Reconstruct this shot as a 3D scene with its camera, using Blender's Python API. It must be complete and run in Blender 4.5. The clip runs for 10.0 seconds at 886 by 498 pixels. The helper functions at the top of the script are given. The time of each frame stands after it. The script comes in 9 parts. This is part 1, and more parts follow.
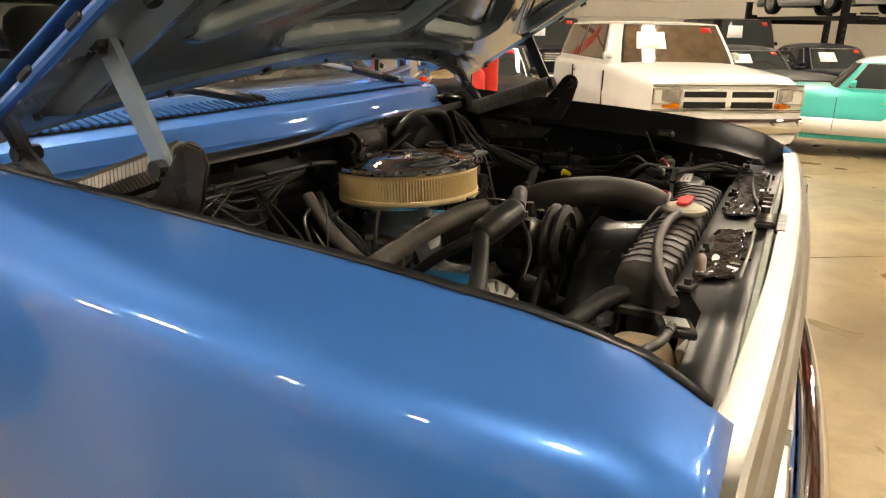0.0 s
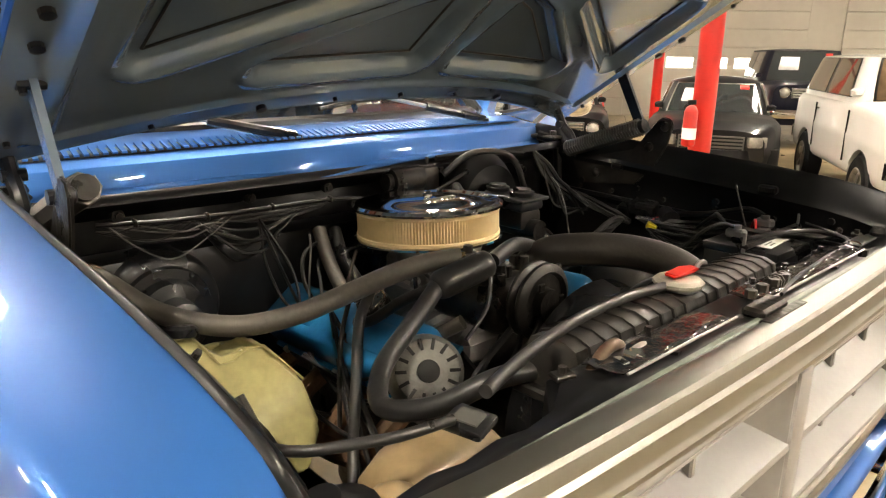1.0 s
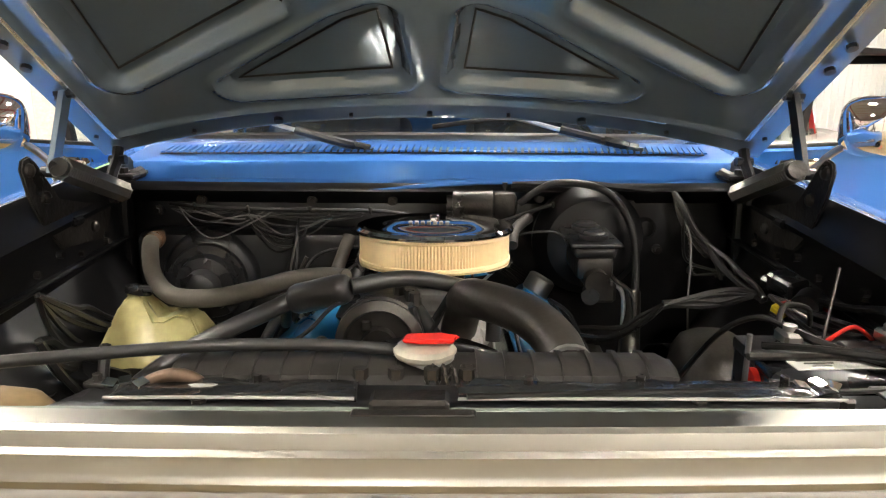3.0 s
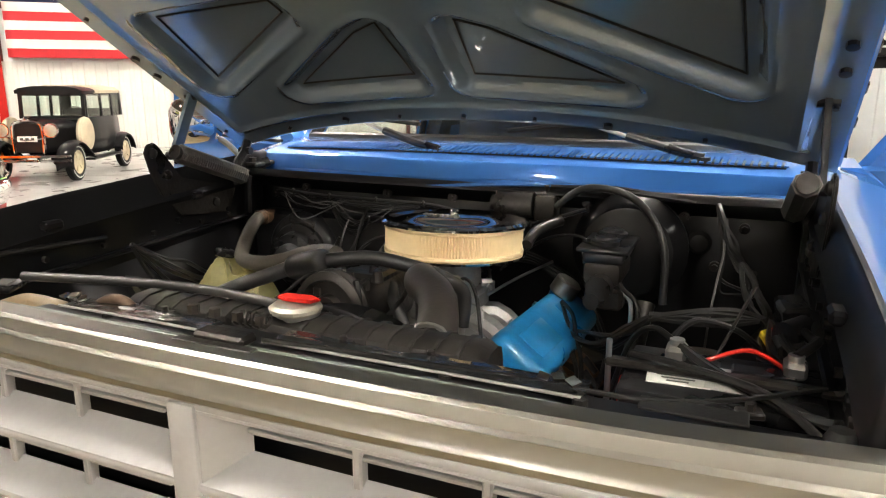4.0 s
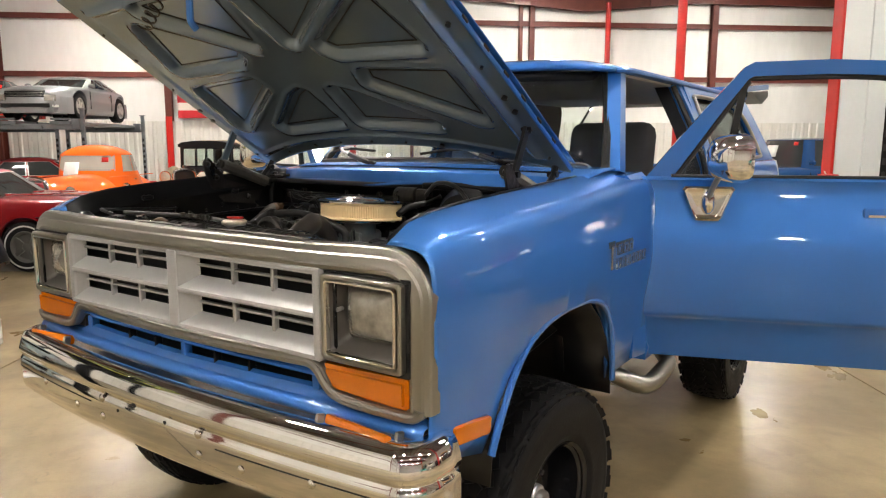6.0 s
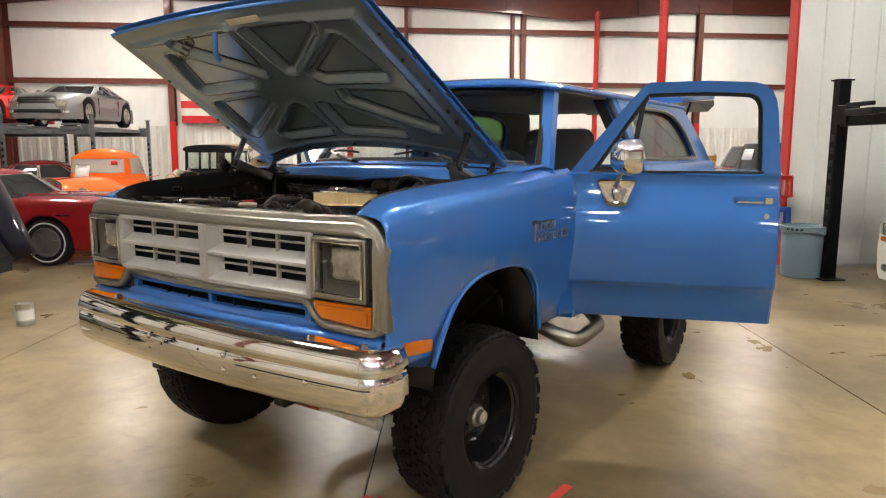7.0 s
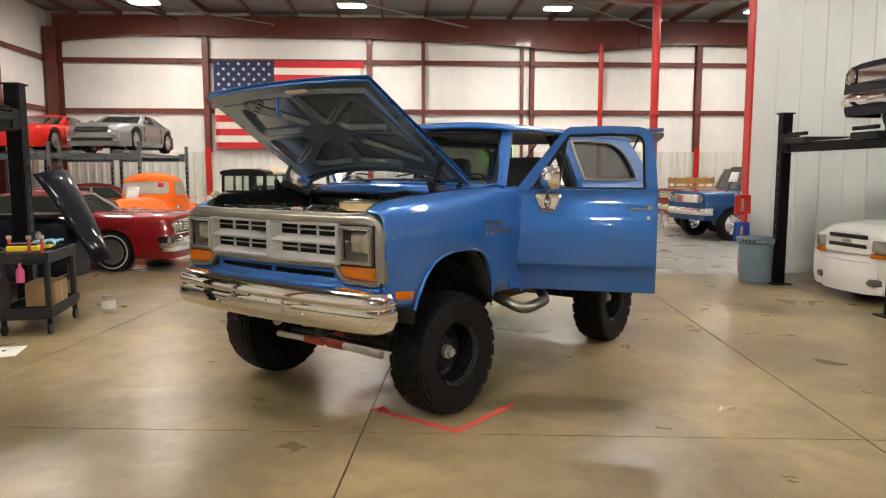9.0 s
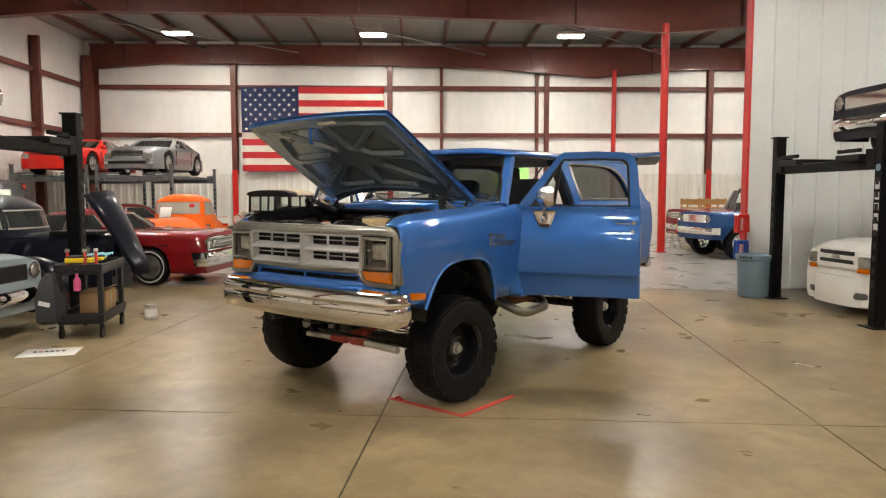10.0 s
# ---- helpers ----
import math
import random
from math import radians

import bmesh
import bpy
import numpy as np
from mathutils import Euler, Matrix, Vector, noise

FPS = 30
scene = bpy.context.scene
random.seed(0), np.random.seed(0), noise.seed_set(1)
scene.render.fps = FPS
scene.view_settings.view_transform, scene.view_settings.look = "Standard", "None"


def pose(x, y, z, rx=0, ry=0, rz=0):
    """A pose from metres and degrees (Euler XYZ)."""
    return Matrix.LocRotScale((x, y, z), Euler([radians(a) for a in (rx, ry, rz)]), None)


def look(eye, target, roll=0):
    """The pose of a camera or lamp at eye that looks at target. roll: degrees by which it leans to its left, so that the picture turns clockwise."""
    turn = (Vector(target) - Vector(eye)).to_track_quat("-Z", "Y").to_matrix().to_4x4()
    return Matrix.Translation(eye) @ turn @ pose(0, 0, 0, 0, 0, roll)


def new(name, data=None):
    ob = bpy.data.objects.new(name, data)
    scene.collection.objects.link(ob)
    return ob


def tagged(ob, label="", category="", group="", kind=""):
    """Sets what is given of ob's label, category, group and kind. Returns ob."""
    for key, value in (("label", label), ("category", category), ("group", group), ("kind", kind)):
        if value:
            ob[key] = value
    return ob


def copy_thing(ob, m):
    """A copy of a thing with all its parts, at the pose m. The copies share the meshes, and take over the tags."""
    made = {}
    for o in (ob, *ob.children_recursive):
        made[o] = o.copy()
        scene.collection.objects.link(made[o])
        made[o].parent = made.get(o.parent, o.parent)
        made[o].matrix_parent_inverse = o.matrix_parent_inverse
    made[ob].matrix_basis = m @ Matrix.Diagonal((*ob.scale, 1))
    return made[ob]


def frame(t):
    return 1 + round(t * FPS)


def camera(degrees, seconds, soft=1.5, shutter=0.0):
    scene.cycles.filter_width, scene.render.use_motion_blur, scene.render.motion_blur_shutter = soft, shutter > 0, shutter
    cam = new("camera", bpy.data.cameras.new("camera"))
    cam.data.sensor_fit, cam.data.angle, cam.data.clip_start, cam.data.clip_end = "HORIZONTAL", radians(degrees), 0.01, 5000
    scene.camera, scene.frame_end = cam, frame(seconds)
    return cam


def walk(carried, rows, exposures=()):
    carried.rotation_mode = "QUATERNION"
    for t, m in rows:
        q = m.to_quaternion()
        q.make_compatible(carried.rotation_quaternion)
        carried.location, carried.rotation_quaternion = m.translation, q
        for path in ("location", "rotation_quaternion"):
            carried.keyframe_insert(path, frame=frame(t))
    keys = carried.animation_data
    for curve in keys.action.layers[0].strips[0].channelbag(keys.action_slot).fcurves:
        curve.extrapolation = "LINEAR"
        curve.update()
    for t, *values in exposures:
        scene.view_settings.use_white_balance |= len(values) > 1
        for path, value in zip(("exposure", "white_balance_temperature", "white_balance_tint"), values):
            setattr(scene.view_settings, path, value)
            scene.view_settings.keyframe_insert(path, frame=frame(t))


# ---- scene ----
cam = camera(65.3, 10.0, soft=1.2)
PATH = [
    (0, (0.838, -1.438, 1.799), (-0.067, 0.234, 1.178), 1.0),
    (0.5, (1.007, -1.237, 1.802), (-0.147, 0.294, 1.229), 0.8),
    (1, (1.192, -1.055, 1.82), (-0.248, 0.22, 1.273), 0.8),
    (1.5, (1.309, -0.793, 1.818), (-0.337, 0.215, 1.292), 0.5),
    (2, (1.422, -0.508, 1.817), (-0.371, 0.218, 1.309), 0.4),
    (2.5, (1.513, -0.234, 1.827), (-0.392, 0.12, 1.331), 0.3),
    (3, (1.488, 0.037, 1.809), (-0.45, -0.016, 1.32), 0.2),
    (3.2, (1.468, 0.153, 1.813), (-0.459, -0.071, 1.326), 0.1),
    (4.3, (1.493, 0.861, 1.778), (-0.205, -0.112, 1.367), -0.0),
    (4.5, (1.544, 1.002, 1.761), (-0.127, -0.033, 1.393), 0.0),
    (5, (1.697, 1.33, 1.717), (0.07, 0.214, 1.384), 0.1),
    (5.5, (1.871, 1.663, 1.713), (0.276, 0.498, 1.401), 0.0),
    (6.8, (2.514, 2.429, 1.712), (0.918, 1.259, 1.422), 0.0),
    (7, (2.63, 2.568, 1.702), (1.034, 1.397, 1.414), 0.0),
    (7.5, (2.935, 2.889, 1.702), (1.337, 1.718, 1.422), -0.0),
    (8, (3.195, 3.208, 1.713), (1.6, 2.031, 1.444), -0.0),
    (8.5, (3.491, 3.481, 1.703), (1.903, 2.292, 1.449), -0.1),
    (9, (3.787, 3.759, 1.704), (2.221, 2.534, 1.482), -0.1),
    (9.5, (4.044, 4.055, 1.712), (2.506, 2.791, 1.532), -0.1),
    (10, (4.32, 4.286, 1.688), (2.785, 3.014, 1.528), -0.1),
]
walk(cam, [(t, look(eye, target, roll)) for t, eye, target, roll in PATH], exposures=[(0, 0.6, 8000, 10), (1.5, 1.15, 6900, 10), (2.5, 1.22, 6700, 10), (3.0, 1.2, 6650, 10), (4.5, 0.7, 6600, 10), (5.5, 0.45, 6500, 10), (7, 0.15, 6500, 10), (8.5, 0.08, 6550, 10), (10, -0.1, 6650, 10)])


# ---- world, lamps and frames of reference ----
HALL = pose(0, 0, 0, 0, 0, 132)          # the building: x along the back wall, y towards it
TRUCK = pose(0, -0.035, 0, 0, 0, 1.5)    # the blue truck: x forwards, y to its left

world = bpy.data.worlds.new("world")
scene.world = world
world.use_nodes = True
wn = world.node_tree
sky = wn.nodes.new("ShaderNodeTexSky")
sky.sky_type, sky.sun_disc = "NISHITA", False
sky.sun_elevation, sky.sun_rotation = radians(50), radians(120)
wn.links.new(sky.outputs[0], wn.nodes["Background"].inputs[0])
wn.nodes["Background"].inputs[1].default_value = 0.1
LAMP = 300.0      # brightness of the high-bay lamps


# ---- materials ----
def mat(name, rgb, rough=0.5, metal=0.0, coat=0.0, var=0.12, scale=6.0, fine=60.0, bump=0.0, bscale=90.0, rvar=0.12,
        trans=0.0, glow=0.0, tint=None, spec=0.5, ior=1.45, stretch=None, rnd=0.0, alpha=1.0):
    m = bpy.data.materials.new(name)
    m.use_nodes = True
    nt = m.node_tree
    n, ln = nt.nodes, nt.links
    b = n["Principled BSDF"]
    b.inputs["Metallic"].default_value = metal
    b.inputs["IOR"].default_value = ior
    b.inputs["Specular IOR Level"].default_value = spec
    b.inputs["Coat Weight"].default_value = coat
    b.inputs["Coat Roughness"].default_value = 0.04
    b.inputs["Transmission Weight"].default_value = trans
    b.inputs["Alpha"].default_value = alpha
    co = n.new("ShaderNodeTexCoord")
    src = co.outputs["Object"]
    if stretch:
        mp = n.new("ShaderNodeMapping")
        mp.inputs["Scale"].default_value = stretch
        ln.new(src, mp.inputs[0])
        src = mp.outputs[0]

    def noise_tex(s, detail=4.0):
        t = n.new("ShaderNodeTexNoise")
        t.inputs["Scale"].default_value = s
        t.inputs["Detail"].default_value = detail
        ln.new(src, t.inputs["Vector"])
        return t

    big, small = noise_tex(scale), noise_tex(fine, 2.0)
    add = n.new("ShaderNodeMath")
    add.operation = "MULTIPLY_ADD"
    ln.new(small.outputs["Fac"], add.inputs[0])
    add.inputs[1].default_value = 0.35
    ln.new(big.outputs["Fac"], add.inputs[2])
    rng = n.new("ShaderNodeMapRange")
    rng.inputs["From Min"].default_value, rng.inputs["From Max"].default_value = 0.4, 0.95
    ln.new(add.outputs[0], rng.inputs["Value"])
    mix = n.new("ShaderNodeMix")
    mix.data_type = "RGBA"
    lo = [c * (1 - var) for c in rgb]
    hi = [min(1, c * (1 + var)) for c in rgb]
    if tint:
        hi = tint
    mix.inputs["A"].default_value, mix.inputs["B"].default_value = (*lo, 1), (*hi, 1)
    ln.new(rng.outputs[0], mix.inputs["Factor"])
    col = mix.outputs["Result"]
    if rnd:
        oi = n.new("ShaderNodeObjectInfo")
        hsv = n.new("ShaderNodeHueSaturation")
        r2 = n.new("ShaderNodeMapRange")
        r2.inputs["To Min"].default_value, r2.inputs["To Max"].default_value = 1 - rnd, 1 + rnd
        ln.new(oi.outputs["Random"], r2.inputs["Value"])
        ln.new(r2.outputs[0], hsv.inputs["Value"])
        ln.new(col, hsv.inputs["Color"])
        col = hsv.outputs[0]
    ln.new(col, b.inputs["Base Color"])
    rr = n.new("ShaderNodeMapRange")
    rr.inputs["To Min"].default_value, rr.inputs["To Max"].default_value = max(0.02, rough - rvar * rough * 2), min(1, rough + rvar * rough * 2)
    ln.new(big.outputs["Fac"], rr.inputs["Value"])
    ln.new(rr.outputs[0], b.inputs["Roughness"])
    if bump:
        bt = noise_tex(bscale, 3.0)
        bp = n.new("ShaderNodeBump")
        bp.inputs["Strength"].default_value = bump
        bp.inputs["Distance"].default_value = 0.01
        ln.new(bt.outputs["Fac"], bp.inputs["Height"])
        ln.new(bp.outputs[0], b.inputs["Normal"])
    if glow:
        b.inputs["Emission Color"].default_value = (*rgb, 1)
        b.inputs["Emission Strength"].default_value = glow
    return m


BLUE = mat("blue_metallic_paint", (0.028, 0.138, 0.435), 0.4, 0.38, 1.0, 0.04, 2.5, 1100, rvar=0.02, spec=0.3)
BLUE_DULL = mat("blue_grey_underhood_paint", (0.215, 0.275, 0.33), 0.2, 0.45, 0.75, 0.05, 5, 120, rvar=0.0)
SPRING = mat("worn_spring_steel", (0.2, 0.19, 0.175), 0.35, 0.8, 0, 0.2)
BLACK = mat("black_paint", (0.006, 0.006, 0.0065), 0.33, 0.0, 0.0, 0.4, 5, 70, bump=0.04, bscale=10, spec=0.36, rvar=0.1)
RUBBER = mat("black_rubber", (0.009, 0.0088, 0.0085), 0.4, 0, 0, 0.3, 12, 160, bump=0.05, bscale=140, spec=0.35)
HOSE = mat("worn_hose_rubber", (0.017, 0.0165, 0.016), 0.34, 0, 0, 0.45, 9, 120, bump=0.06, bscale=100, rvar=0.25)
HOSE_DUSTY = mat("dusty_hose_rubber", (0.06, 0.053, 0.043), 0.5, 0, 0, 0.45, 9, 120, bump=0.06, bscale=100)
HOSE_WARM = mat("dusty_black_hose_rubber", (0.03, 0.026, 0.022), 0.42, 0, 0, 0.4, 9, 120, bump=0.06, bscale=100)
TANK = mat("dusty_black_tank_plastic", (0.02, 0.018, 0.016), 0.36, 0, 0, 0.5, 14, 120, bump=0.08, bscale=60)
PALEWIRE = mat("faded_grey_wire", (0.11, 0.105, 0.1), 0.4, 0, 0, 0.3)
PLASTIC = mat("black_plastic", (0.009, 0.009, 0.0095), 0.28, 0, 0, 0.4, 10, 120, bump=0.05, bscale=60, rvar=0.3)
GREASY = mat("greasy_dark_metal", (0.032, 0.029, 0.026), 0.33, 0.6, 0, 0.6, 12, 90, bump=0.2, bscale=55, rvar=0.3)
TYRE = mat("tyre_rubber", (0.0065, 0.0065, 0.007), 0.55, 0, 0, 0.3, 9, 150, bump=0.12, bscale=90, spec=0.2)
RIMBLACK = mat("gloss_black_rim_paint", (0.006, 0.006, 0.007), 0.2, 0, 0.4, 0.2, 5, 70, spec=0.3)
CHROME = mat("chrome", (0.86, 0.85, 0.83), 0.045, 1.0, 0, 0.02, 5, 50, rvar=0.1)
HUMP = mat("dusty_inner_wing", (0.05, 0.044, 0.037), 0.45, 0, 0, 0.45, 14, 160, bump=0.08, bscale=160)
CAPMETAL = mat("worn_cap_metal", (0.5, 0.47, 0.38), 0.42, 0.7, 0, 0.2, 30, 140)
CHROME_OLD = mat("brushed_aluminium_trim", (0.32, 0.307, 0.272), 0.37, 1.0, 0, 0.02, 7, 90, rvar=0.0)
SAGE = mat("worn_sage_paint", (0.15, 0.175, 0.145), 0.5, 0, 0, 0.35, 30, 140, bump=0.05)
BADGE = mat("dull_chrome_badge", (0.36, 0.36, 0.35), 0.26, 0.85, 0.3, 0.1, 20, 120)
ALLOY = mat("cast_aluminium", (0.42, 0.41, 0.385), 0.36, 0.6, 0, 0.2, 14, 120, bump=0.1)
STEEL = mat("zinc_steel", (0.55, 0.55, 0.53), 0.3, 0.95, 0, 0.15, 20, 120)
RUST = mat("rusty_brown_metal", (0.16, 0.09, 0.05), 0.7, 0.3, 0, 0.45, 18, 140, bump=0.2)
PIPE_BROWN = mat("dull_brown_pipe", (0.1, 0.065, 0.042), 0.45, 0.6, 0, 0.4, 18, 140, bump=0.1)
GLOSSBLACK = mat("glossy_black_film", (0.012, 0.012, 0.012), 0.12, 0, 0.5, 0.2, 20, 90, bump=0.5, bscale=35)
GRILLE = mat("grey_plastic_grille", (0.35, 0.345, 0.335), 0.38, 0.15, 0, 0.08, 5, 90)
BEZEL = mat("dark_grey_bezel", (0.1, 0.098, 0.09), 0.4, 0.3, 0, 0.15, 8, 90)
AMBER = mat("amber_lens", (0.5, 0.125, 0.001), 0.1, 0, 1.0, 0.08, 14, 200)
REDLENS = mat("red_lens", (0.5, 0.02, 0.015), 0.16, 0, 0.6, 0.12, 8, 260)
BEZEL_DARK = mat("dark_bronze_bezel", (0.085, 0.077, 0.068), 0.33, 0.3, 0, 0.12, 6, 80)
ALLOY_DULL = mat("dull_cast_aluminium", (0.2, 0.195, 0.18), 0.5, 0.7, 0, 0.35, 20, 140, bump=0.15)
LENS = mat("headlamp_glass", (0.42, 0.4, 0.35), 0.2, 0.6, 1.0, 0.45, 9, 60, bump=0.12, bscale=45)
DARKGLASS = mat("tinted_car_glass", (0.03, 0.034, 0.034), 0.04, 0, 0.4, 0.1, 2, 20, spec=0.6, rvar=0.1)
ENGINE_BLUE = mat("engine_blue_paint", (0.012, 0.19, 0.44), 0.3, 0, 0.5, 0.22, 12, 90, bump=0.06, bscale=50)
PAPER = mat("pleated_filter_paper", (0.78, 0.62, 0.36), 0.85, 0, 0, 0.12, 8, 90, bump=0.05)
BOTTLE = mat("aged_translucent_plastic", (0.33, 0.295, 0.13), 0.36, 0, 0.2, 0.35, 7, 60, bump=0.06, bscale=25)
BOTTLE_BROWN = mat("browned_plastic_bottle", (0.24, 0.17, 0.085), 0.45, 0, 0.2, 0.35, 9, 60, bump=0.04)
REDPLASTIC = mat("red_plastic", (0.6, 0.02, 0.012), 0.35, 0, 0.3, 0.1)
YELLOW = mat("yellow_plastic", (0.75, 0.55, 0.02), 0.4, 0, 0, 0.1)
SEAT = mat("dark_grey_cloth", (0.03, 0.03, 0.032), 0.85, 0, 0, 0.2, 20, 240, bump=0.1)
REDAXLE = mat("faded_red_paint", (0.4, 0.05, 0.025), 0.5, 0, 0.1, 0.3, 15, 90, bump=0.1)
HEADLINER = mat("grey_headliner", (0.32, 0.32, 0.3), 0.85, 0, 0, 0.1, 20, 240)
OFFWHITE = mat("off_white_paint", (0.62, 0.58, 0.5), 0.4, 0, 0.2, 0.2, 15, 90)

JOINT = mat("joint_filler", (0.035, 0.032, 0.03), 0.8)
INSUL = mat("white_vinyl_insulation", (0.8, 0.79, 0.755), 0.36, 0, 0, 0.09, 0.8, 5, bump=0.55, bscale=1.4, rvar=0.2, stretch=(1.0, 1.0, 0.35))
# white liner coloured dark grey, so its dim light sits in the colour
CEILING = mat("shaded_white_roof_liner", (0.2, 0.195, 0.18), 0.5, 0, 0, 0.1, 0.8, 5, bump=0.5, bscale=1.2)
TANWALL = mat("tan_grey_wall_liner", (0.4, 0.365, 0.3), 0.5, 0, 0, 0.08, 0.8, 5, bump=0.1, bscale=1.4)
PLAINWALL = mat("dull_white_wall", (0.42, 0.4, 0.37), 0.6, 0, 0, 0.1, 0.8, 5)
RIBWALL = mat("white_ribbed_steel", (0.72, 0.7, 0.64), 0.45, 0, 0.1, 0.06, 1.5, 20)
PARTWALL = mat("pale_grey_steel_panel", (0.66, 0.68, 0.665), 0.4, 0, 0.1, 0.06, 1.2, 20)
OXIDE = mat("oxide_red_primer_steel", (0.135, 0.035, 0.024), 0.5, 0, 0.1, 0.2, 3, 40)
REDPAINT = mat("bright_red_paint", (0.5, 0.018, 0.012), 0.35, 0, 0.3, 0.12, 4, 50)
LIFTBLACK = mat("black_powder_coat", (0.004, 0.0042, 0.005), 0.4, 0, 0, 0.2, 4, 90, spec=0.12)
LIFTGREY = mat("grey_lift_steel", (0.16, 0.17, 0.18), 0.3, 0.5, 0, 0.25, 4, 60)
LIFTSTEEL = mat("black_runway", (0.012, 0.012, 0.0125), 0.45, 0.2, 0, 0.3, 4, 60, spec=0.2)
TAPE = mat("red_floor_tape", (0.62, 0.06, 0.045), 0.5, 0, 0, 0.12, 20, 90)
LAMPGLOW = mat("lamp_diffuser", (1.0, 0.94, 0.86), 0.5, glow=LAMP)
# opaque pane: bright reflection and view through are put into its colour
PALEGLASS = mat("painted_reflection_glass", (0.4, 0.38, 0.34), 0.06, 0, 0.6, 0.12, 1, 5)
TANGLASS = mat("glass_with_tan_interior", (0.09, 0.06, 0.035), 0.05, 0, 0.6, 0.5, 2, 8)
DAYGLOW = mat("daylit_window", (0.95, 1.0, 0.97), 0.5, glow=3.2)
GREENGLOW = mat("green_reflection_glow", (0.28, 0.55, 0.16), 0.6, var=0.55, scale=5, fine=30, glow=0.9)
WOOD = mat("varnished_wood", (0.42, 0.22, 0.07), 0.4, 0, 0.3, 0.25, 3, 60, stretch=(1, 1, 8))
CARD = mat("brown_cardboard", (0.36, 0.22, 0.1), 0.8, 0, 0, 0.12)
WHITE = mat("white_paper", (0.75, 0.75, 0.72), 0.7, 0, 0, 0.04)
FLAGRED = mat("flag_red_cloth", (0.5, 0.025, 0.03), 0.8, 0, 0, 0.1, 3, 200)
FLAGWHITE = mat("flag_white_cloth", (0.7, 0.66, 0.58), 0.8, 0, 0, 0.06, 3, 200)
FLAGBLUE = mat("flag_navy_cloth", (0.02, 0.03, 0.09), 0.8, 0, 0, 0.1, 3, 200)
BINBLUE = mat("blue_grey_plastic", (0.14, 0.2, 0.24), 0.5, 0, 0, 0.1, 4, 90)
DARKGREY = mat("dark_grey_plastic", (0.022, 0.022, 0.024), 0.5, 0, 0, 0.2, 6, 90, spec=0.2)
TEXTGREY = mat("pale_lettering", (0.6, 0.6, 0.58), 0.5)


def concrete(name, dark, light, rough):
    """Polished concrete: broad clouds, mottling, fine speckle, soft brown stains and duller patches."""
    m = bpy.data.materials.new(name)
    m.use_nodes = True
    n, ln = m.node_tree.nodes, m.node_tree.links
    b = n["Principled BSDF"]
    co = n.new("ShaderNodeTexCoord").outputs["Object"]

    def layer(scale, detail, lo, hi, distort=0.0):
        t = n.new("ShaderNodeTexNoise")
        t.inputs["Scale"].default_value, t.inputs["Detail"].default_value, t.inputs["Distortion"].default_value = scale, detail, distort
        ln.new(co, t.inputs["Vector"])
        r = n.new("ShaderNodeMapRange")
        r.interpolation_type = "SMOOTHSTEP"
        r.inputs["From Min"].default_value, r.inputs["From Max"].default_value = lo, hi
        ln.new(t.outputs["Fac"], r.inputs["Value"])
        return r.outputs[0]

    def blend(fac, a, c, amount=1.0):
        mx = n.new("ShaderNodeMix")
        mx.data_type = "RGBA"
        sc = n.new("ShaderNodeMath")
        sc.operation = "MULTIPLY"
        sc.inputs[1].default_value = amount
        ln.new(fac, sc.inputs[0])
        ln.new(sc.outputs[0], mx.inputs["Factor"])
        for s, v in (("A", a), ("B", c)):
            if isinstance(v, tuple):
                mx.inputs[s].default_value = (*v, 1)
            else:
                ln.new(v, mx.inputs[s])
        return mx.outputs["Result"]

    col = blend(layer(0.55, 7, 0.32, 0.68, 0.6), dark, light)
    col = blend(layer(2.6, 8, 0.3, 0.9, 0.6), col, tuple(c * 1.2 for c in light), 0.35)
    col = blend(layer(0.8, 9, 0.42, 0.95, 1.2), col, tuple(c * 0.5 for c in dark), 0.6)
    col = blend(layer(2.1, 3, 0.35, 0.9, 0.2), col, tuple(c * 0.55 for c in dark), 0.35)
    col = blend(layer(5.0, 5, 0.4, 0.75, 0.8), col, tuple(c * 0.62 for c in dark), 0.34)
    col = blend(layer(9.0, 4, 0.66, 0.76, 1.5), col, tuple(c * 0.42 for c in dark), 0.22)
    col = blend(layer(14.0, 6, 0.3, 0.95, 0.3), col, tuple(c * 0.6 for c in dark), 0.16)
    col = blend(layer(75.0, 3, 0.4, 0.85), col, tuple(c * 0.6 for c in dark), 0.14)
    ln.new(col, b.inputs["Base Color"])
    b.inputs["Specular IOR Level"].default_value = 0.38
    r = n.new("ShaderNodeMapRange")
    r.inputs["To Min"].default_value, r.inputs["To Max"].default_value = rough - 0.03, rough + 0.05
    ln.new(layer(1.7, 7, 0.15, 0.85, 0.5), r.inputs["Value"])
    ln.new(r.outputs[0], b.inputs["Roughness"])
    bp = n.new("ShaderNodeBump")
    bp.inputs["Strength"].default_value, bp.inputs["Distance"].default_value = 0.02, 0.01
    ln.new(layer(22.0, 4, 0.2, 0.8), bp.inputs["Height"])
    ln.new(bp.outputs[0], b.inputs["Normal"])
    return m


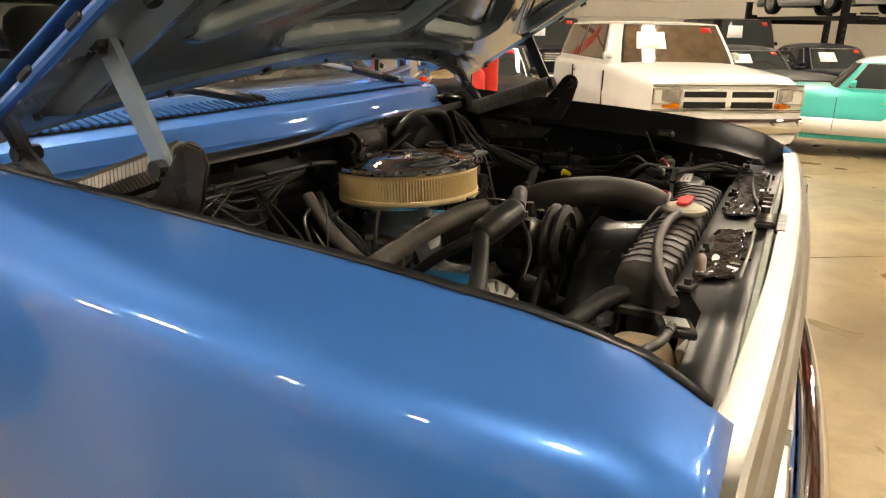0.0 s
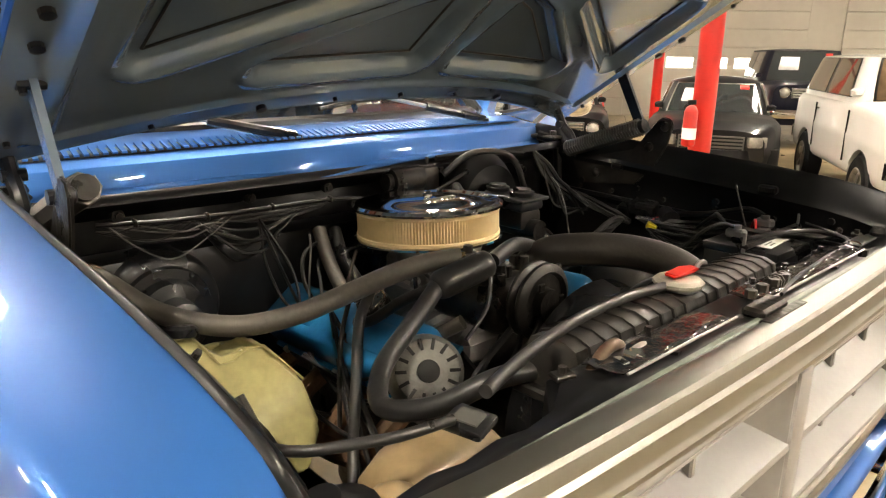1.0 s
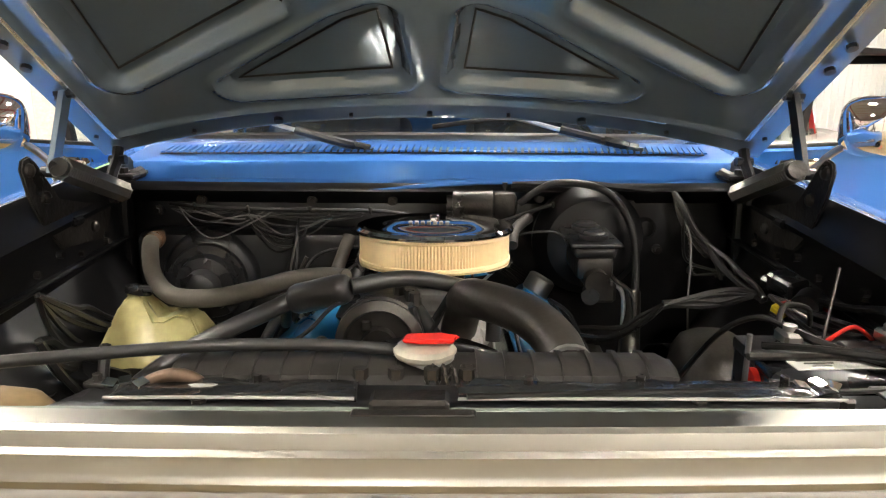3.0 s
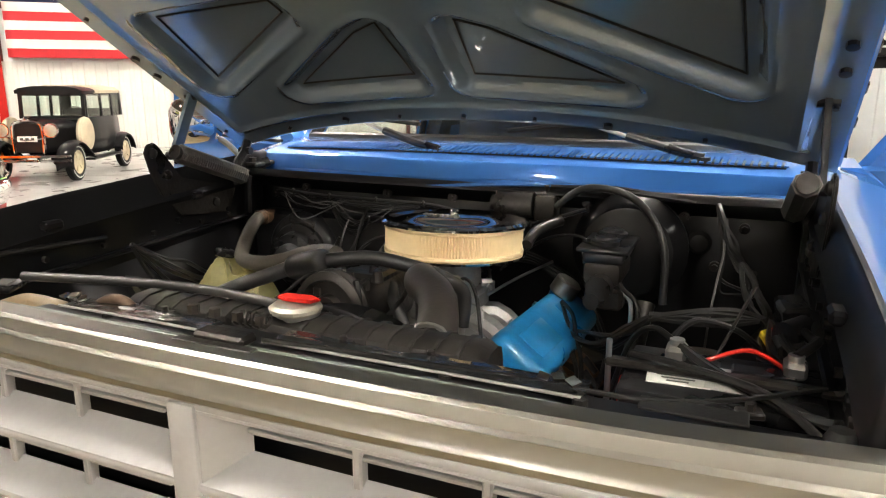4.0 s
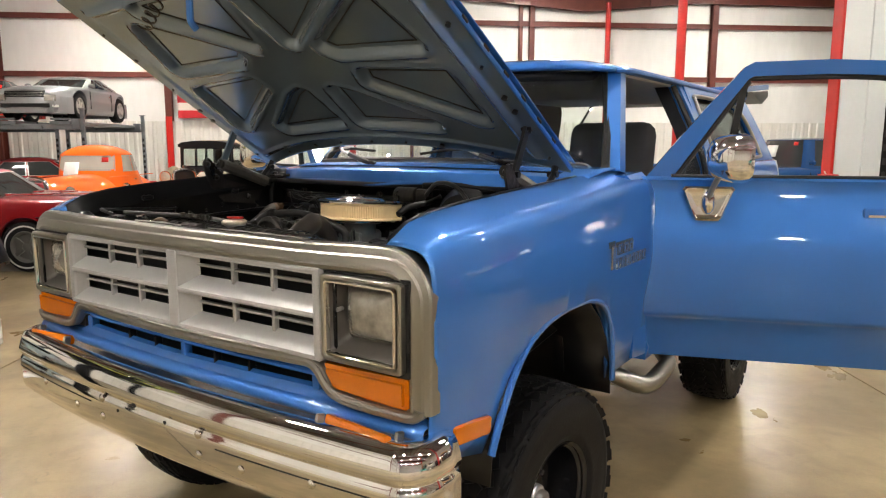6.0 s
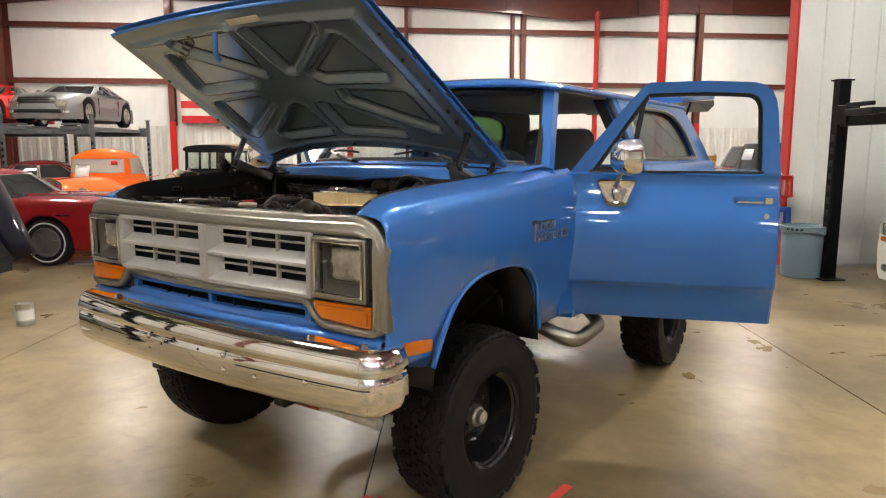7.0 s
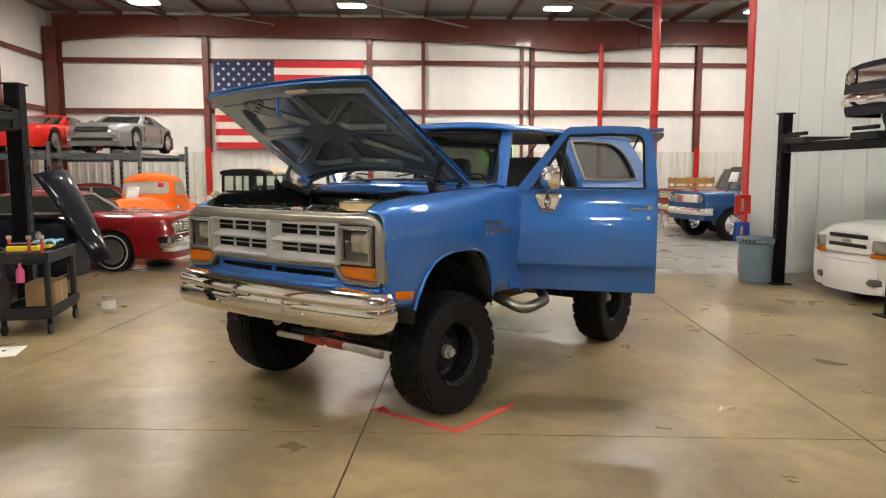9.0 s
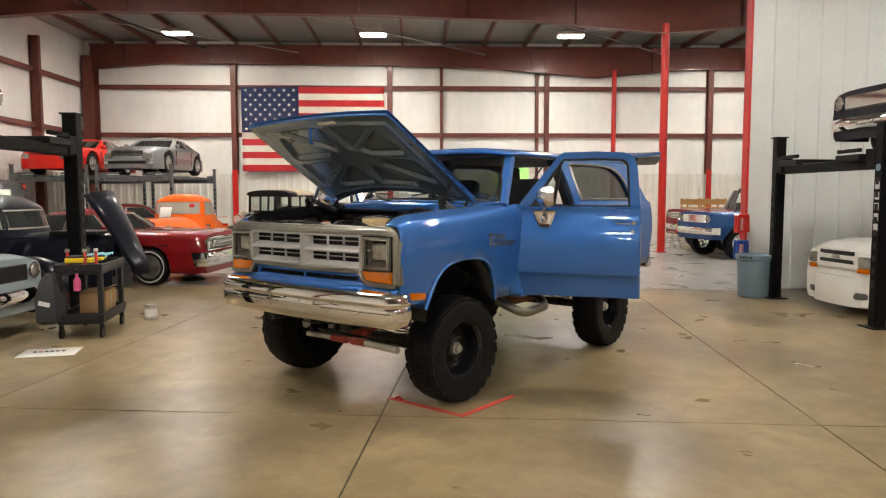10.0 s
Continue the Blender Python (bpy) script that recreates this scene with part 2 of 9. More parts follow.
def pane(name, tint):
    """Thin glass: clear straight through in its tint, with a mirror gloss that grows at a slant."""
    m = bpy.data.materials.new(name)
    m.use_nodes = True
    n, ln = m.node_tree.nodes, m.node_tree.links
    n.remove(n["Principled BSDF"])
    clear, gloss, mix = n.new("ShaderNodeBsdfTransparent"), n.new("ShaderNodeBsdfGlossy"), n.new("ShaderNodeMixShader")
    clear.inputs["Color"].default_value = (*tint, 1)
    gloss.inputs["Roughness"].default_value = 0.02
    slant, power, scale = n.new("ShaderNodeLayerWeight"), n.new("ShaderNodeMath"), n.new("ShaderNodeMath")
    power.operation, scale.operation = "POWER", "MULTIPLY_ADD"
    power.inputs[1].default_value, scale.inputs[1].default_value, scale.inputs[2].default_value = 4.0, 0.6, 0.03
    ln.new(slant.outputs["Facing"], power.inputs[0])
    ln.new(power.outputs[0], scale.inputs[0])
    ln.new(scale.outputs[0], mix.inputs[0])
    ln.new(clear.outputs[0], mix.inputs[1])
    ln.new(gloss.outputs[0], mix.inputs[2])
    ln.new(mix.outputs[0], n["Material Output"].inputs[0])
    return m


GLASS = pane("clear_glass", (0.9, 0.94, 0.92))
TINT = pane("tinted_side_glass", (0.36, 0.37, 0.36))

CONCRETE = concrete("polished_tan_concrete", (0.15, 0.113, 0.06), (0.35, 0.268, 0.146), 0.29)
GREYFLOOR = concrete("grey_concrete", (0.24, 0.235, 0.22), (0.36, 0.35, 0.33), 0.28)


def paint(name, rgb, metal=0.0, rough=0.3, coat=0.75):
    return mat(name, rgb, max(rough, 0.45), metal, coat, 0.05, 3, 600, rvar=0.05, spec=0.15)


P_WHITE = paint("white_car_paint", (0.66, 0.65, 0.61))
P_TURQ = paint("turquoise_car_paint", (0.05, 0.44, 0.4))
P_BLACK = paint("black_car_paint", (0.004, 0.004, 0.005), 0.0, 0.15, 0.45)
P_NAVY = paint("navy_car_paint", (0.0012, 0.002, 0.008), 0.0, 0.14, 0.4)
P_RED = paint("red_car_paint", (0.2, 0.006, 0.009))
P_BRIGHTRED = paint("bright_red_car_paint", (0.7, 0.02, 0.012))
P_ORANGE = paint("orange_car_paint", (0.85, 0.14, 0.01))
P_SILVER = paint("silver_car_paint", (0.26, 0.265, 0.27), 0.6)
P_ICE = paint("ice_blue_car_paint", (0.38, 0.46, 0.5), 0.4)
P_BRONCO = paint("deep_blue_car_paint", (0.006, 0.05, 0.17), 0.2)
P_YELLOW = paint("yellow_green_car_paint", (0.55, 0.6, 0.12))
P_GREY = paint("grey_car_paint", (0.2, 0.2, 0.2))


# ---- mesh tools ----
I4 = Matrix.Identity(4)


def islands(bm):
    """The separate pieces of a bmesh, each as a bmesh of its own."""
    left, out = set(bm.verts), []
    while left:
        todo, seen = [next(iter(left))], set()
        while todo:
            v = todo.pop()
            if v in seen:
                continue
            seen.add(v)
            todo += [e.other_vert(v) for e in v.link_edges]
        left -= seen
        out.append(seen)
    out.sort(key=lambda vs: min(v.index for v in vs))
    made = []
    for vs in out:
        b2 = bmesh.new()
        mp = {v: b2.verts.new(v.co) for v in sorted(vs, key=lambda v: v.index)}
        for f in {f for v in vs for f in v.link_faces}:
            b2.faces.new([mp[v] for v in f.verts])
        made.append(b2)
    bm.free()
    return made


def part(name, bm, material, parent=None, label="", m=None, angle=35, solid=0.0, split=False):
    if split:
        bm.verts.index_update()
        obs = [part(name, b2, material, parent, label, m, angle, solid) for b2 in islands(bm)]
        return obs[0]
    me = bpy.data.meshes.new(name)
    bmesh.ops.recalc_face_normals(bm, faces=bm.faces[:])
    bm.to_mesh(me)
    bm.free()
    me.materials.append(material)
    me.polygons.foreach_set("use_smooth", [True] * len(me.polygons))
    me.set_sharp_from_angle(angle=radians(angle))
    ob = new(name, me)
    if parent:
        ob.parent = parent
    if m is not None:
        ob.matrix_basis = m
    if label:
        ob["label"] = label
    if solid:
        md = ob.modifiers.new("solid", "SOLIDIFY")
        md.thickness, md.offset = solid, 0
    return ob


def thing(name, label, category, m=I4, group="", kind=""):
    ob = new(name)
    ob.empty_display_size = 0.2
    ob.matrix_basis = m
    return tagged(ob, label, category, group, kind)


def box(bm, c, s, rot=I4, bev=0.0, seg=1):
    r = bmesh.ops.create_cube(bm, size=1, matrix=Matrix.Translation(c) @ rot @ Matrix.Diagonal((*s, 1)))
    if bev:
        edges = list({e for v in r["verts"] for e in v.link_edges})
        bmesh.ops.bevel(bm, geom=edges, offset=bev, segments=seg, affect="EDGES", profile=0.5)


def cyl(bm, a, b, r, r2=None, n=16):
    a, b = Vector(a), Vector(b)
    d = b - a
    m = Matrix.Translation((a + b) / 2) @ d.to_track_quat("Z", "Y").to_matrix().to_4x4()
    bmesh.ops.create_cone(bm, cap_ends=True, segments=n, radius1=r, radius2=r if r2 is None else r2, depth=d.length, matrix=m)


def lathe(bm, prof, n=32, m=I4, caps=True):
    rings = []
    for r, z in prof:
        rings.append([bm.verts.new(m @ Vector((r * math.cos(2 * math.pi * i / n), r * math.sin(2 * math.pi * i / n), z))) for i in range(n)])
    for a, b in zip(rings, rings[1:]):
        for i in range(n):
            bm.faces.new((a[i], a[(i + 1) % n], b[(i + 1) % n], b[i]))
    for ring, (r, z) in ((rings[0], prof[0]), (rings[-1], prof[-1])):
        if caps and r > 1e-4:
            bm.faces.new(ring)


def grid(bm, rows, closed=False):
    vs = [[bm.verts.new(p) for p in row] for row in rows]
    for a, b in zip(vs, vs[1:]):
        k = len(a)
        for i in range(k if closed else k - 1):
            bm.faces.new((a[i], a[(i + 1) % k], b[(i + 1) % k], b[i]))
    return vs


def loft(bm, rings):
    vs = grid(bm, rings, True)
    bm.faces.new(vs[0])
    bm.faces.new(vs[-1])


def prism(bm, pts, vec):
    """A flat polygon of 3D points, given thickness by vec."""
    vec = Vector(vec)
    a = [bm.verts.new(p) for p in pts]
    b = [bm.verts.new(Vector(p) + vec) for p in pts]
    bm.faces.new(a)
    bm.faces.new(b[::-1])
    k = len(a)
    for i in range(k):
        bm.faces.new((a[i], b[i], b[(i + 1) % k], a[(i + 1) % k]))


def ring_prism(bm, outer, inner, vec):
    """A flat frame between two polygons with as many points, given thickness by vec."""
    vec = Vector(vec)
    o, i = [Vector(p) for p in outer], [Vector(p) for p in inner]
    rows = [o, i, [p + vec for p in i], [p + vec for p in o], o]
    vs = [[bm.verts.new(p) for p in row] for row in rows[:4]]
    vs.append(vs[0])
    k = len(o)
    for a, b in zip(vs, vs[1:]):
        for j in range(k):
            bm.faces.new((a[j], a[(j + 1) % k], b[(j + 1) % k], b[j]))


def spline(pts, steps=6):
    p = [Vector(q) for q in pts]
    if len(p) < 3:
        return p
    out = []
    for i in range(len(p) - 1):
        a, b, c, d = p[max(i - 1, 0)], p[i], p[i + 1], p[min(i + 2, len(p) - 1)]
        for k in range(steps):
            t = k / steps
            out.append(0.5 * (2 * b + (c - a) * t + (2 * a - 5 * b + 4 * c - d) * t * t + (3 * b - a - 3 * c + d) * t ** 3))
    return out + [p[-1]]


def tube(bm, pts, r, n=8, steps=6, r1=None):
    p = spline(pts, steps)
    k = len(p)
    side = None
    rings = []
    for i in range(k):
        d = (p[min(i + 1, k - 1)] - p[max(i - 1, 0)]).normalized()
        if side is None:
            side = d.orthogonal().normalized()
        side = (side - d * side.dot(d)).normalized()
        up = d.cross(side)
        rad = r if r1 is None else r + (r1 - r) * i / (k - 1)
        rings.append([p[i] + rad * (math.cos(2 * math.pi * j / n) * side + math.sin(2 * math.pi * j / n) * up) for j in range(n)])
    loft(bm, rings)


def interp(x, table):
    for (x0, y0), (x1, y1) in zip(table, table[1:]):
        if x <= x1:
            t = min(1, max(0, (x - x0) / (x1 - x0)))
            return y0 + (y1 - y0) * t
    return table[-1][1]


def smooth(t):
    t = min(1, max(0, t))
    return t * t * (3 - 2 * t)


def B():
    return bmesh.new()


# ---- the building ----
BACK, LEFT, RIGHT, FRONT, EAVE = 21.0, -12.1, 21.0, -27.0, 7.45


def setting(name, bm, material, label="", category=""):
    return tagged(part(name, bm, material, None, "", HALL, angle=25), label, category, kind="structure")


def build_hall():
    bm = B()
    box(bm, (4.5, -3, -0.11), (35, 50, 0.2))
    base = setting("ground", bm, JOINT, "dark slab base under the concrete floor", "ground")
    bm = B()
    box(bm, (4.45, BACK + 0.15, EAVE / 2), (33.6, 0.3, EAVE))
    wall = setting("wall_north", bm, INSUL, "back wall with white vinyl insulation", "wall")
    bm = B()
    box(bm, (LEFT - 0.15, -3, EAVE / 2), (0.3, 48.6, EAVE))
    setting("wall_west", bm, INSUL, "side wall with white vinyl insulation", "wall")
    bm = B()
    box(bm, (RIGHT + 0.15, -3, EAVE / 2), (0.3, 48.6, EAVE))
    setting("wall_east", bm, TANWALL, "side wall with pale insulation and overhead doors", "wall")
    bm = B()
    box(bm, (4.45, FRONT - 0.15, EAVE / 2), (33.6, 0.3, EAVE))
    setting("wall_south", bm, PLAINWALL, "dull grey wall", "wall")
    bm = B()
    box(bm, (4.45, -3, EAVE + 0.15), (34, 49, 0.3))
    setting("ceiling", bm, CEILING, "white insulated ceiling with its shade put into a darker colour", "ceiling")
    # ribbed wainscot along the back and left walls
    for nm, horizontal in (("trim_back", True), ("trim_left", False)):
        bm = B()
        rows = []
        a0, a1 = (LEFT, 17.0) if horizontal else (FRONT, BACK)
        k = int((a1 - a0) / 0.3)
        prof = []
        for i in range(k):
            for f, d in ((0, 0.03), (0.5, 0.03), (0.62, 0.06), (0.88, 0.06)):
                prof.append((a0 + (i + f) * 0.3, d))
        for z in (0, 2.45):
            rows.append([(a, BACK - d, z) if horizontal else (LEFT + d, a, z) for a, d in prof])
        grid(bm, rows)
        setting(nm, bm, RIBWALL, "white ribbed steel wainscot", "wall panel")
    # columns of the back wall and the left wall
    for i, (u, w, red) in enumerate([(-6.54, 0.2, True), (-0.63, 0.2, True), (1.35, 0.12, False), (5.05, 0.1, False), (5.43, 0.16, False), (11.85, 0.2, True), (-11.8, 0.4, False)]):
        bm = B()
        d = 0.22 if w < 0.3 else 0.5
        for y in (BACK - d, BACK - 0.02):
            box(bm, (u, y, 3.4), (w, 0.03, 6.8))
        box(bm, (u, BACK - d / 2 - 0.01, 3.4), (0.02, d - 0.05, 6.8))
        setting("column", bm, OXIDE, "oxide-red steel wall column", "column")
        if red:
            bm = B()
            box(bm, (u, BACK - d - 0.022, 1.3), (w + 0.01, 0.012, 2.6))
            setting("column_guard", bm, REDPAINT, "bright red painted foot of a column", "column")
    for v in (13.4, 17.2, 5.8, -2.0, -9.5, -17.5, -25.0):
        bm = B()
        w = 0.35 if v != 17.2 else 0.16
        for x in (LEFT + 0.03, LEFT + 0.3):
            box(bm, (x, v, 3.4), (0.03, w, 6.8))
        box(bm, (LEFT + 0.16, v, 3.4), (0.25, 0.02, 6.8))
        setting("column", bm, OXIDE, "oxide-red steel side wall column", "column")
    for z in (3.93, 5.72):
        bm = B()
        box(bm, (4.4, BACK - 0.1, z), (33, 0.03, 0.17))
        box(bm, (4.4, BACK - 0.06, z + 0.08), (33, 0.1, 0.012))
        setting("girt", bm, OXIDE, "oxide-red steel girt along the wall", "girt")
        bm = B()
        box(bm, (LEFT + 0.1, -3, z), (0.03, 48, 0.17))
        setting("girt", bm, OXIDE, "oxide-red steel girt along the side wall", "girt")
        bm = B()
        box(bm, (RIGHT - 0.1, -3, z), (0.03, 48, 0.17))
        setting("girt", bm, OXIDE, "oxide-red steel girt along the far side wall", "girt")
    # rigid frames: tapered rafters across the hall
    for v in (BACK - 0.2, 13.4, 5.8, -2.0, -9.5, -17.5, -25.0):
        bm = B()
        low = [(LEFT + 0.3, 6.35), (-9, 6.58), (-1, 6.55), (3.5, 6.42), (7.3, 6.12), (11, 6.45), (RIGHT - 0.2, 6.4)]
        rows = []
        for y in (-0.012, 0.012):
            rows.append([(u, v + y, z) for u, z in low])
            rows.append([(u, v + y, 7.25) for u, z in low])
        grid(bm, [rows[0], rows[1], rows[3], rows[2], rows[0]])
        flanges = []
        for y0, lst in ((0, low), (1, [(u, 7.25) for u, z in low])):
            b4 = B()
            r4 = [[(u, v - 0.13, z) for u, z in lst], [(u, v + 0.13, z) for u, z in lst], [(u, v + 0.13, z + 0.02) for u, z in lst], [(u, v - 0.13, z + 0.02) for u, z in lst]]
            grid(b4, r4 + [r4[0]])
            flanges.append(b4)
        rafter = setting("rafter", bm, OXIDE, "oxide-red tapered steel rafter with stiffeners", "beam")
        for u in (-10.5, -7.4, -4.4, -1.2, 1.8, 4.8, 9.5, 13):
            bm = B()
            box(bm, (u, v, (interp(u, low) + 7.25) / 2), (0.02, 0.2, 7.25 - interp(u, low)))
            part("stiffener", bm, OXIDE, rafter)
        for b4 in flanges:
            part("flange", b4, OXIDE, rafter)
    for u in [-11 + 1.55 * i for i in range(21)]:
        bm = B()
        box(bm, (u, -3, 7.34), (0.02, 48, 0.2))
        box(bm, (u + 0.035, -3, 7.25), (0.07, 48, 0.012))
        setting("purlin", bm, OXIDE, "dark oxide-red roof purlin", "purlin")
    # slim rods and a conduit under the roof
    for a, b in [((-11, 14, 6.9), (-4, 20.5, 6.95)), ((-4, 14, 6.9), (3, 20.5, 6.95)), ((3, 14, 6.9), (10, 20.5, 6.95)), ((3, 20.5, 6.9), (-4, 14, 6.95)), ((10, 20.5, 6.9), (3, 14, 6.95))]:
        bm = B()
        cyl(bm, a, b, 0.012, n=6)
        setting("brace_rod", bm, STEEL, "thin steel roof brace rod", "rod")
    bm = B()
    tube(bm, [(-9.0, 10.2, 7.1), (-8.2, 13.6, 6.6), (-5.9, 15.5, 6.05)], 0.03, 6, 2)
    setting("conduit", bm, GREASY, "dark pipe slung under the roof", "pipe")
    # red pipe columns
    for u, v, r in ((7.34, 13.4, 0.108), (8.0, BACK - 0.35, 0.09), (6.68, -2.19, 0.125), (7.3, -9.5, 0.12), (16.5, -3.4, 0.12)):
        bm = B()
        cyl(bm, (u, v, 0), (u, v, 6.4), r, n=24)
        box(bm, (u, v, 0.012), (r * 2.6, r * 2.6, 0.024))
        setting("pipe_column", bm, REDPAINT, "bright red round steel column", "column")
    # partition of pale ribbed panels
    bm = B()
    rows = []
    prof = []
    u = 6.12
    while u < RIGHT:
        prof += [(u, 0), (u + 0.37, 0), (u + 0.38, -0.02), (u + 0.40, -0.02), (u + 0.41, 0)]
        u += 0.41
    ring = [(a, 5.8 + d) for a, d in prof]
    grid(bm, [[(a, b, 0.0) for a, b in ring], [(a, b, EAVE) for a, b in ring]])
    back = [(a, 6.0) for a, d in prof]
    grid(bm, [[(a, b, 0.0) for a, b in back], [(a, b, EAVE) for a, b in back]])
    setting("wall_partition", bm, PARTWALL, "pale grey partition of vertical steel panels", "wall")
    bm = B()
    box(bm, (6.1, 5.9, EAVE / 2), (0.04, 0.21, EAVE), bev=0.01)
    setting("partition_post", bm, REDPAINT, "red steel post at the end of the partition", "column")
    # overhead doors in the right wall, with a row of lit windows
    for k, v in enumerate((-11.5, -6.3, -1.1, 3.2)):
        bm = B()
        for i in range(9):
            box(bm, (RIGHT - 0.03, v, 0.26 + i * 0.52), (0.05, 4.2, 0.505), bev=0.012)
        door = setting("overhead_door", bm, TANWALL, "tan sectional overhead door with lit windows", "garage door")
        for i in range(4):
            bm = B()
            box(bm, (RIGHT - 0.062, v - 1.5 + i, 1.62), (0.012, 0.78, 0.3), bev=0.005)
            part("window", bm, DAYGLOW, door, "bright daylit pane")
    # white door in the far right; glowing panel added for a green reflection
    bm = B()
    box(bm, (4.0, BACK - 0.085, 1.5), (2.0, 0.03, 3.0))
    setting("door_1", bm, OFFWHITE, "white door in the back wall", "door")
    bm = B()
    box(bm, (4.1, BACK - 0.105, 2.42), (1.3, 0.02, 0.85))
    setting("window_1", bm, GREENGLOW, "glowing green panel added on the back wall for a reflection", "window")


def build_lamps():
    first = None
    for v, shift in ((17.6, 0.0), (9.6, 0.0), (1.3, 3.3), (-6.5, 0.0), (-14.5, 3.3), (-22.5, 0.0)):
        for u in (-7.5 + shift, -1.05 + shift, 5.6 + shift, 12.4 + shift):
            m = HALL @ pose(u, v, 6.98)
            if first is None:
                first = thing("high_bay_lamp", "white high-bay lamp glowing under the roof", "lamp", m, "roof lamps")
                bm = B()
                loft(bm, [[(-a, -b, z), (a, -b, z), (a, b, z), (-a, b, z)] for a, b, z in ((0.2, 0.1, 0.16), (0.42, 0.22, 0.1), (0.44, 0.24, 0.0), (0.42, 0.22, 0.012))])
                part("housing", bm, OFFWHITE, first)
                bm = B()
                box(bm, (0, 0, -0.012), (0.8, 0.4, 0.016), bev=0.004)
                part("diffuser", bm, LAMPGLOW, first, "glowing white diffuser")
                bm = B()
                for x in (-0.3, 0.3):
                    cyl(bm, (x, 0, 0.1), (x * 0.6, 0, 0.36), 0.006, n=6)
                part("hanger", bm, STEEL, first, split=True)
            else:
                copy_thing(first, m)


build_hall()
build_lamps()


# ---- the blue truck ----
truck = thing("truck", "blue lifted two-door utility truck with open hood and open doors", "truck", TRUCK)

CREST = [(-0.80, 1.6), (-0.5, 1.592), (0.0, 1.565), (0.4, 1.542), (0.6, 1.525), (0.70, 1.507), (0.75, 1.482), (0.79, 1.459), (0.82, 1.444)]
ARCH = [(-0.36, 0.80), (-0.345, 0.93), (-0.315, 1.04), (-0.24, 1.12), (-0.12, 1.16), (0.0, 1.17), (0.12, 1.167), (0.25, 1.145), (0.35, 1.10), (0.43, 1.02), (0.50, 0.91), (0.54, 0.83)]


def low_edge(x):
    if x <= -0.36 or x >= 0.54:
        return 0.80 if x < 0 else interp(x, [(0.54, 0.83), (0.82, 0.90)])
    return interp(x, ARCH)


def half_width(x):
    return interp(x, [(-0.9, 1.01), (0.0, 1.012), (0.3, 1.008), (0.55, 1.0), (0.7, 0.99), (0.77, 0.98), (0.82, 0.965)])


def fender_section(x, s):
    zc, w, zl = interp(x, CREST), half_width(x), low_edge(x)
    yi = 0.815
    prof = [(yi, zc - 0.04), (yi + 0.001, zc - 0.008), (yi + 0.006, zc), (yi + 0.022, zc - 0.0015), (yi + (w - 0.055 - yi) * 0.55, zc - 0.017), (w - 0.055, zc - 0.031), (w - 0.038, zc - 0.038), (w - 0.026, zc - 0.052), (w - 0.017, zc - 0.08), (w - 0.008, zc - 0.115), (w + 0.002, 1.345), (w + 0.007, 1.26), (w, 1.18),
            (w - 0.012, 1.1), (w - 0.02, 1.06), (w - 0.024, 0.98), (w - 0.03, 0.9), (w - 0.045, 0.8)]
    nose = [(yi, zc - 0.04), (yi + 0.001, zc - 0.008), (yi + 0.006, zc), (yi + 0.022, zc), (0.87, zc - 0.001), (0.912, zc - 0.006), (0.935, zc - 0.017), (0.951, zc - 0.036), (0.959, zc - 0.062), (0.963, zc - 0.1), (0.965, 1.32), (0.967, 1.24), (0.966, 1.17)] + [(y, z) for y, z in prof[13:]]
    t = smooth((x - 0.6) / 0.22)
    out = []
    for (y0, z0), (y1, z1) in zip(prof, nose):
        z = max(z0 + (z1 - z0) * t, zl + 0.0004 * len(out))
        out.append((x, (y0 + (y1 - y0) * t) * s, z))
    return out


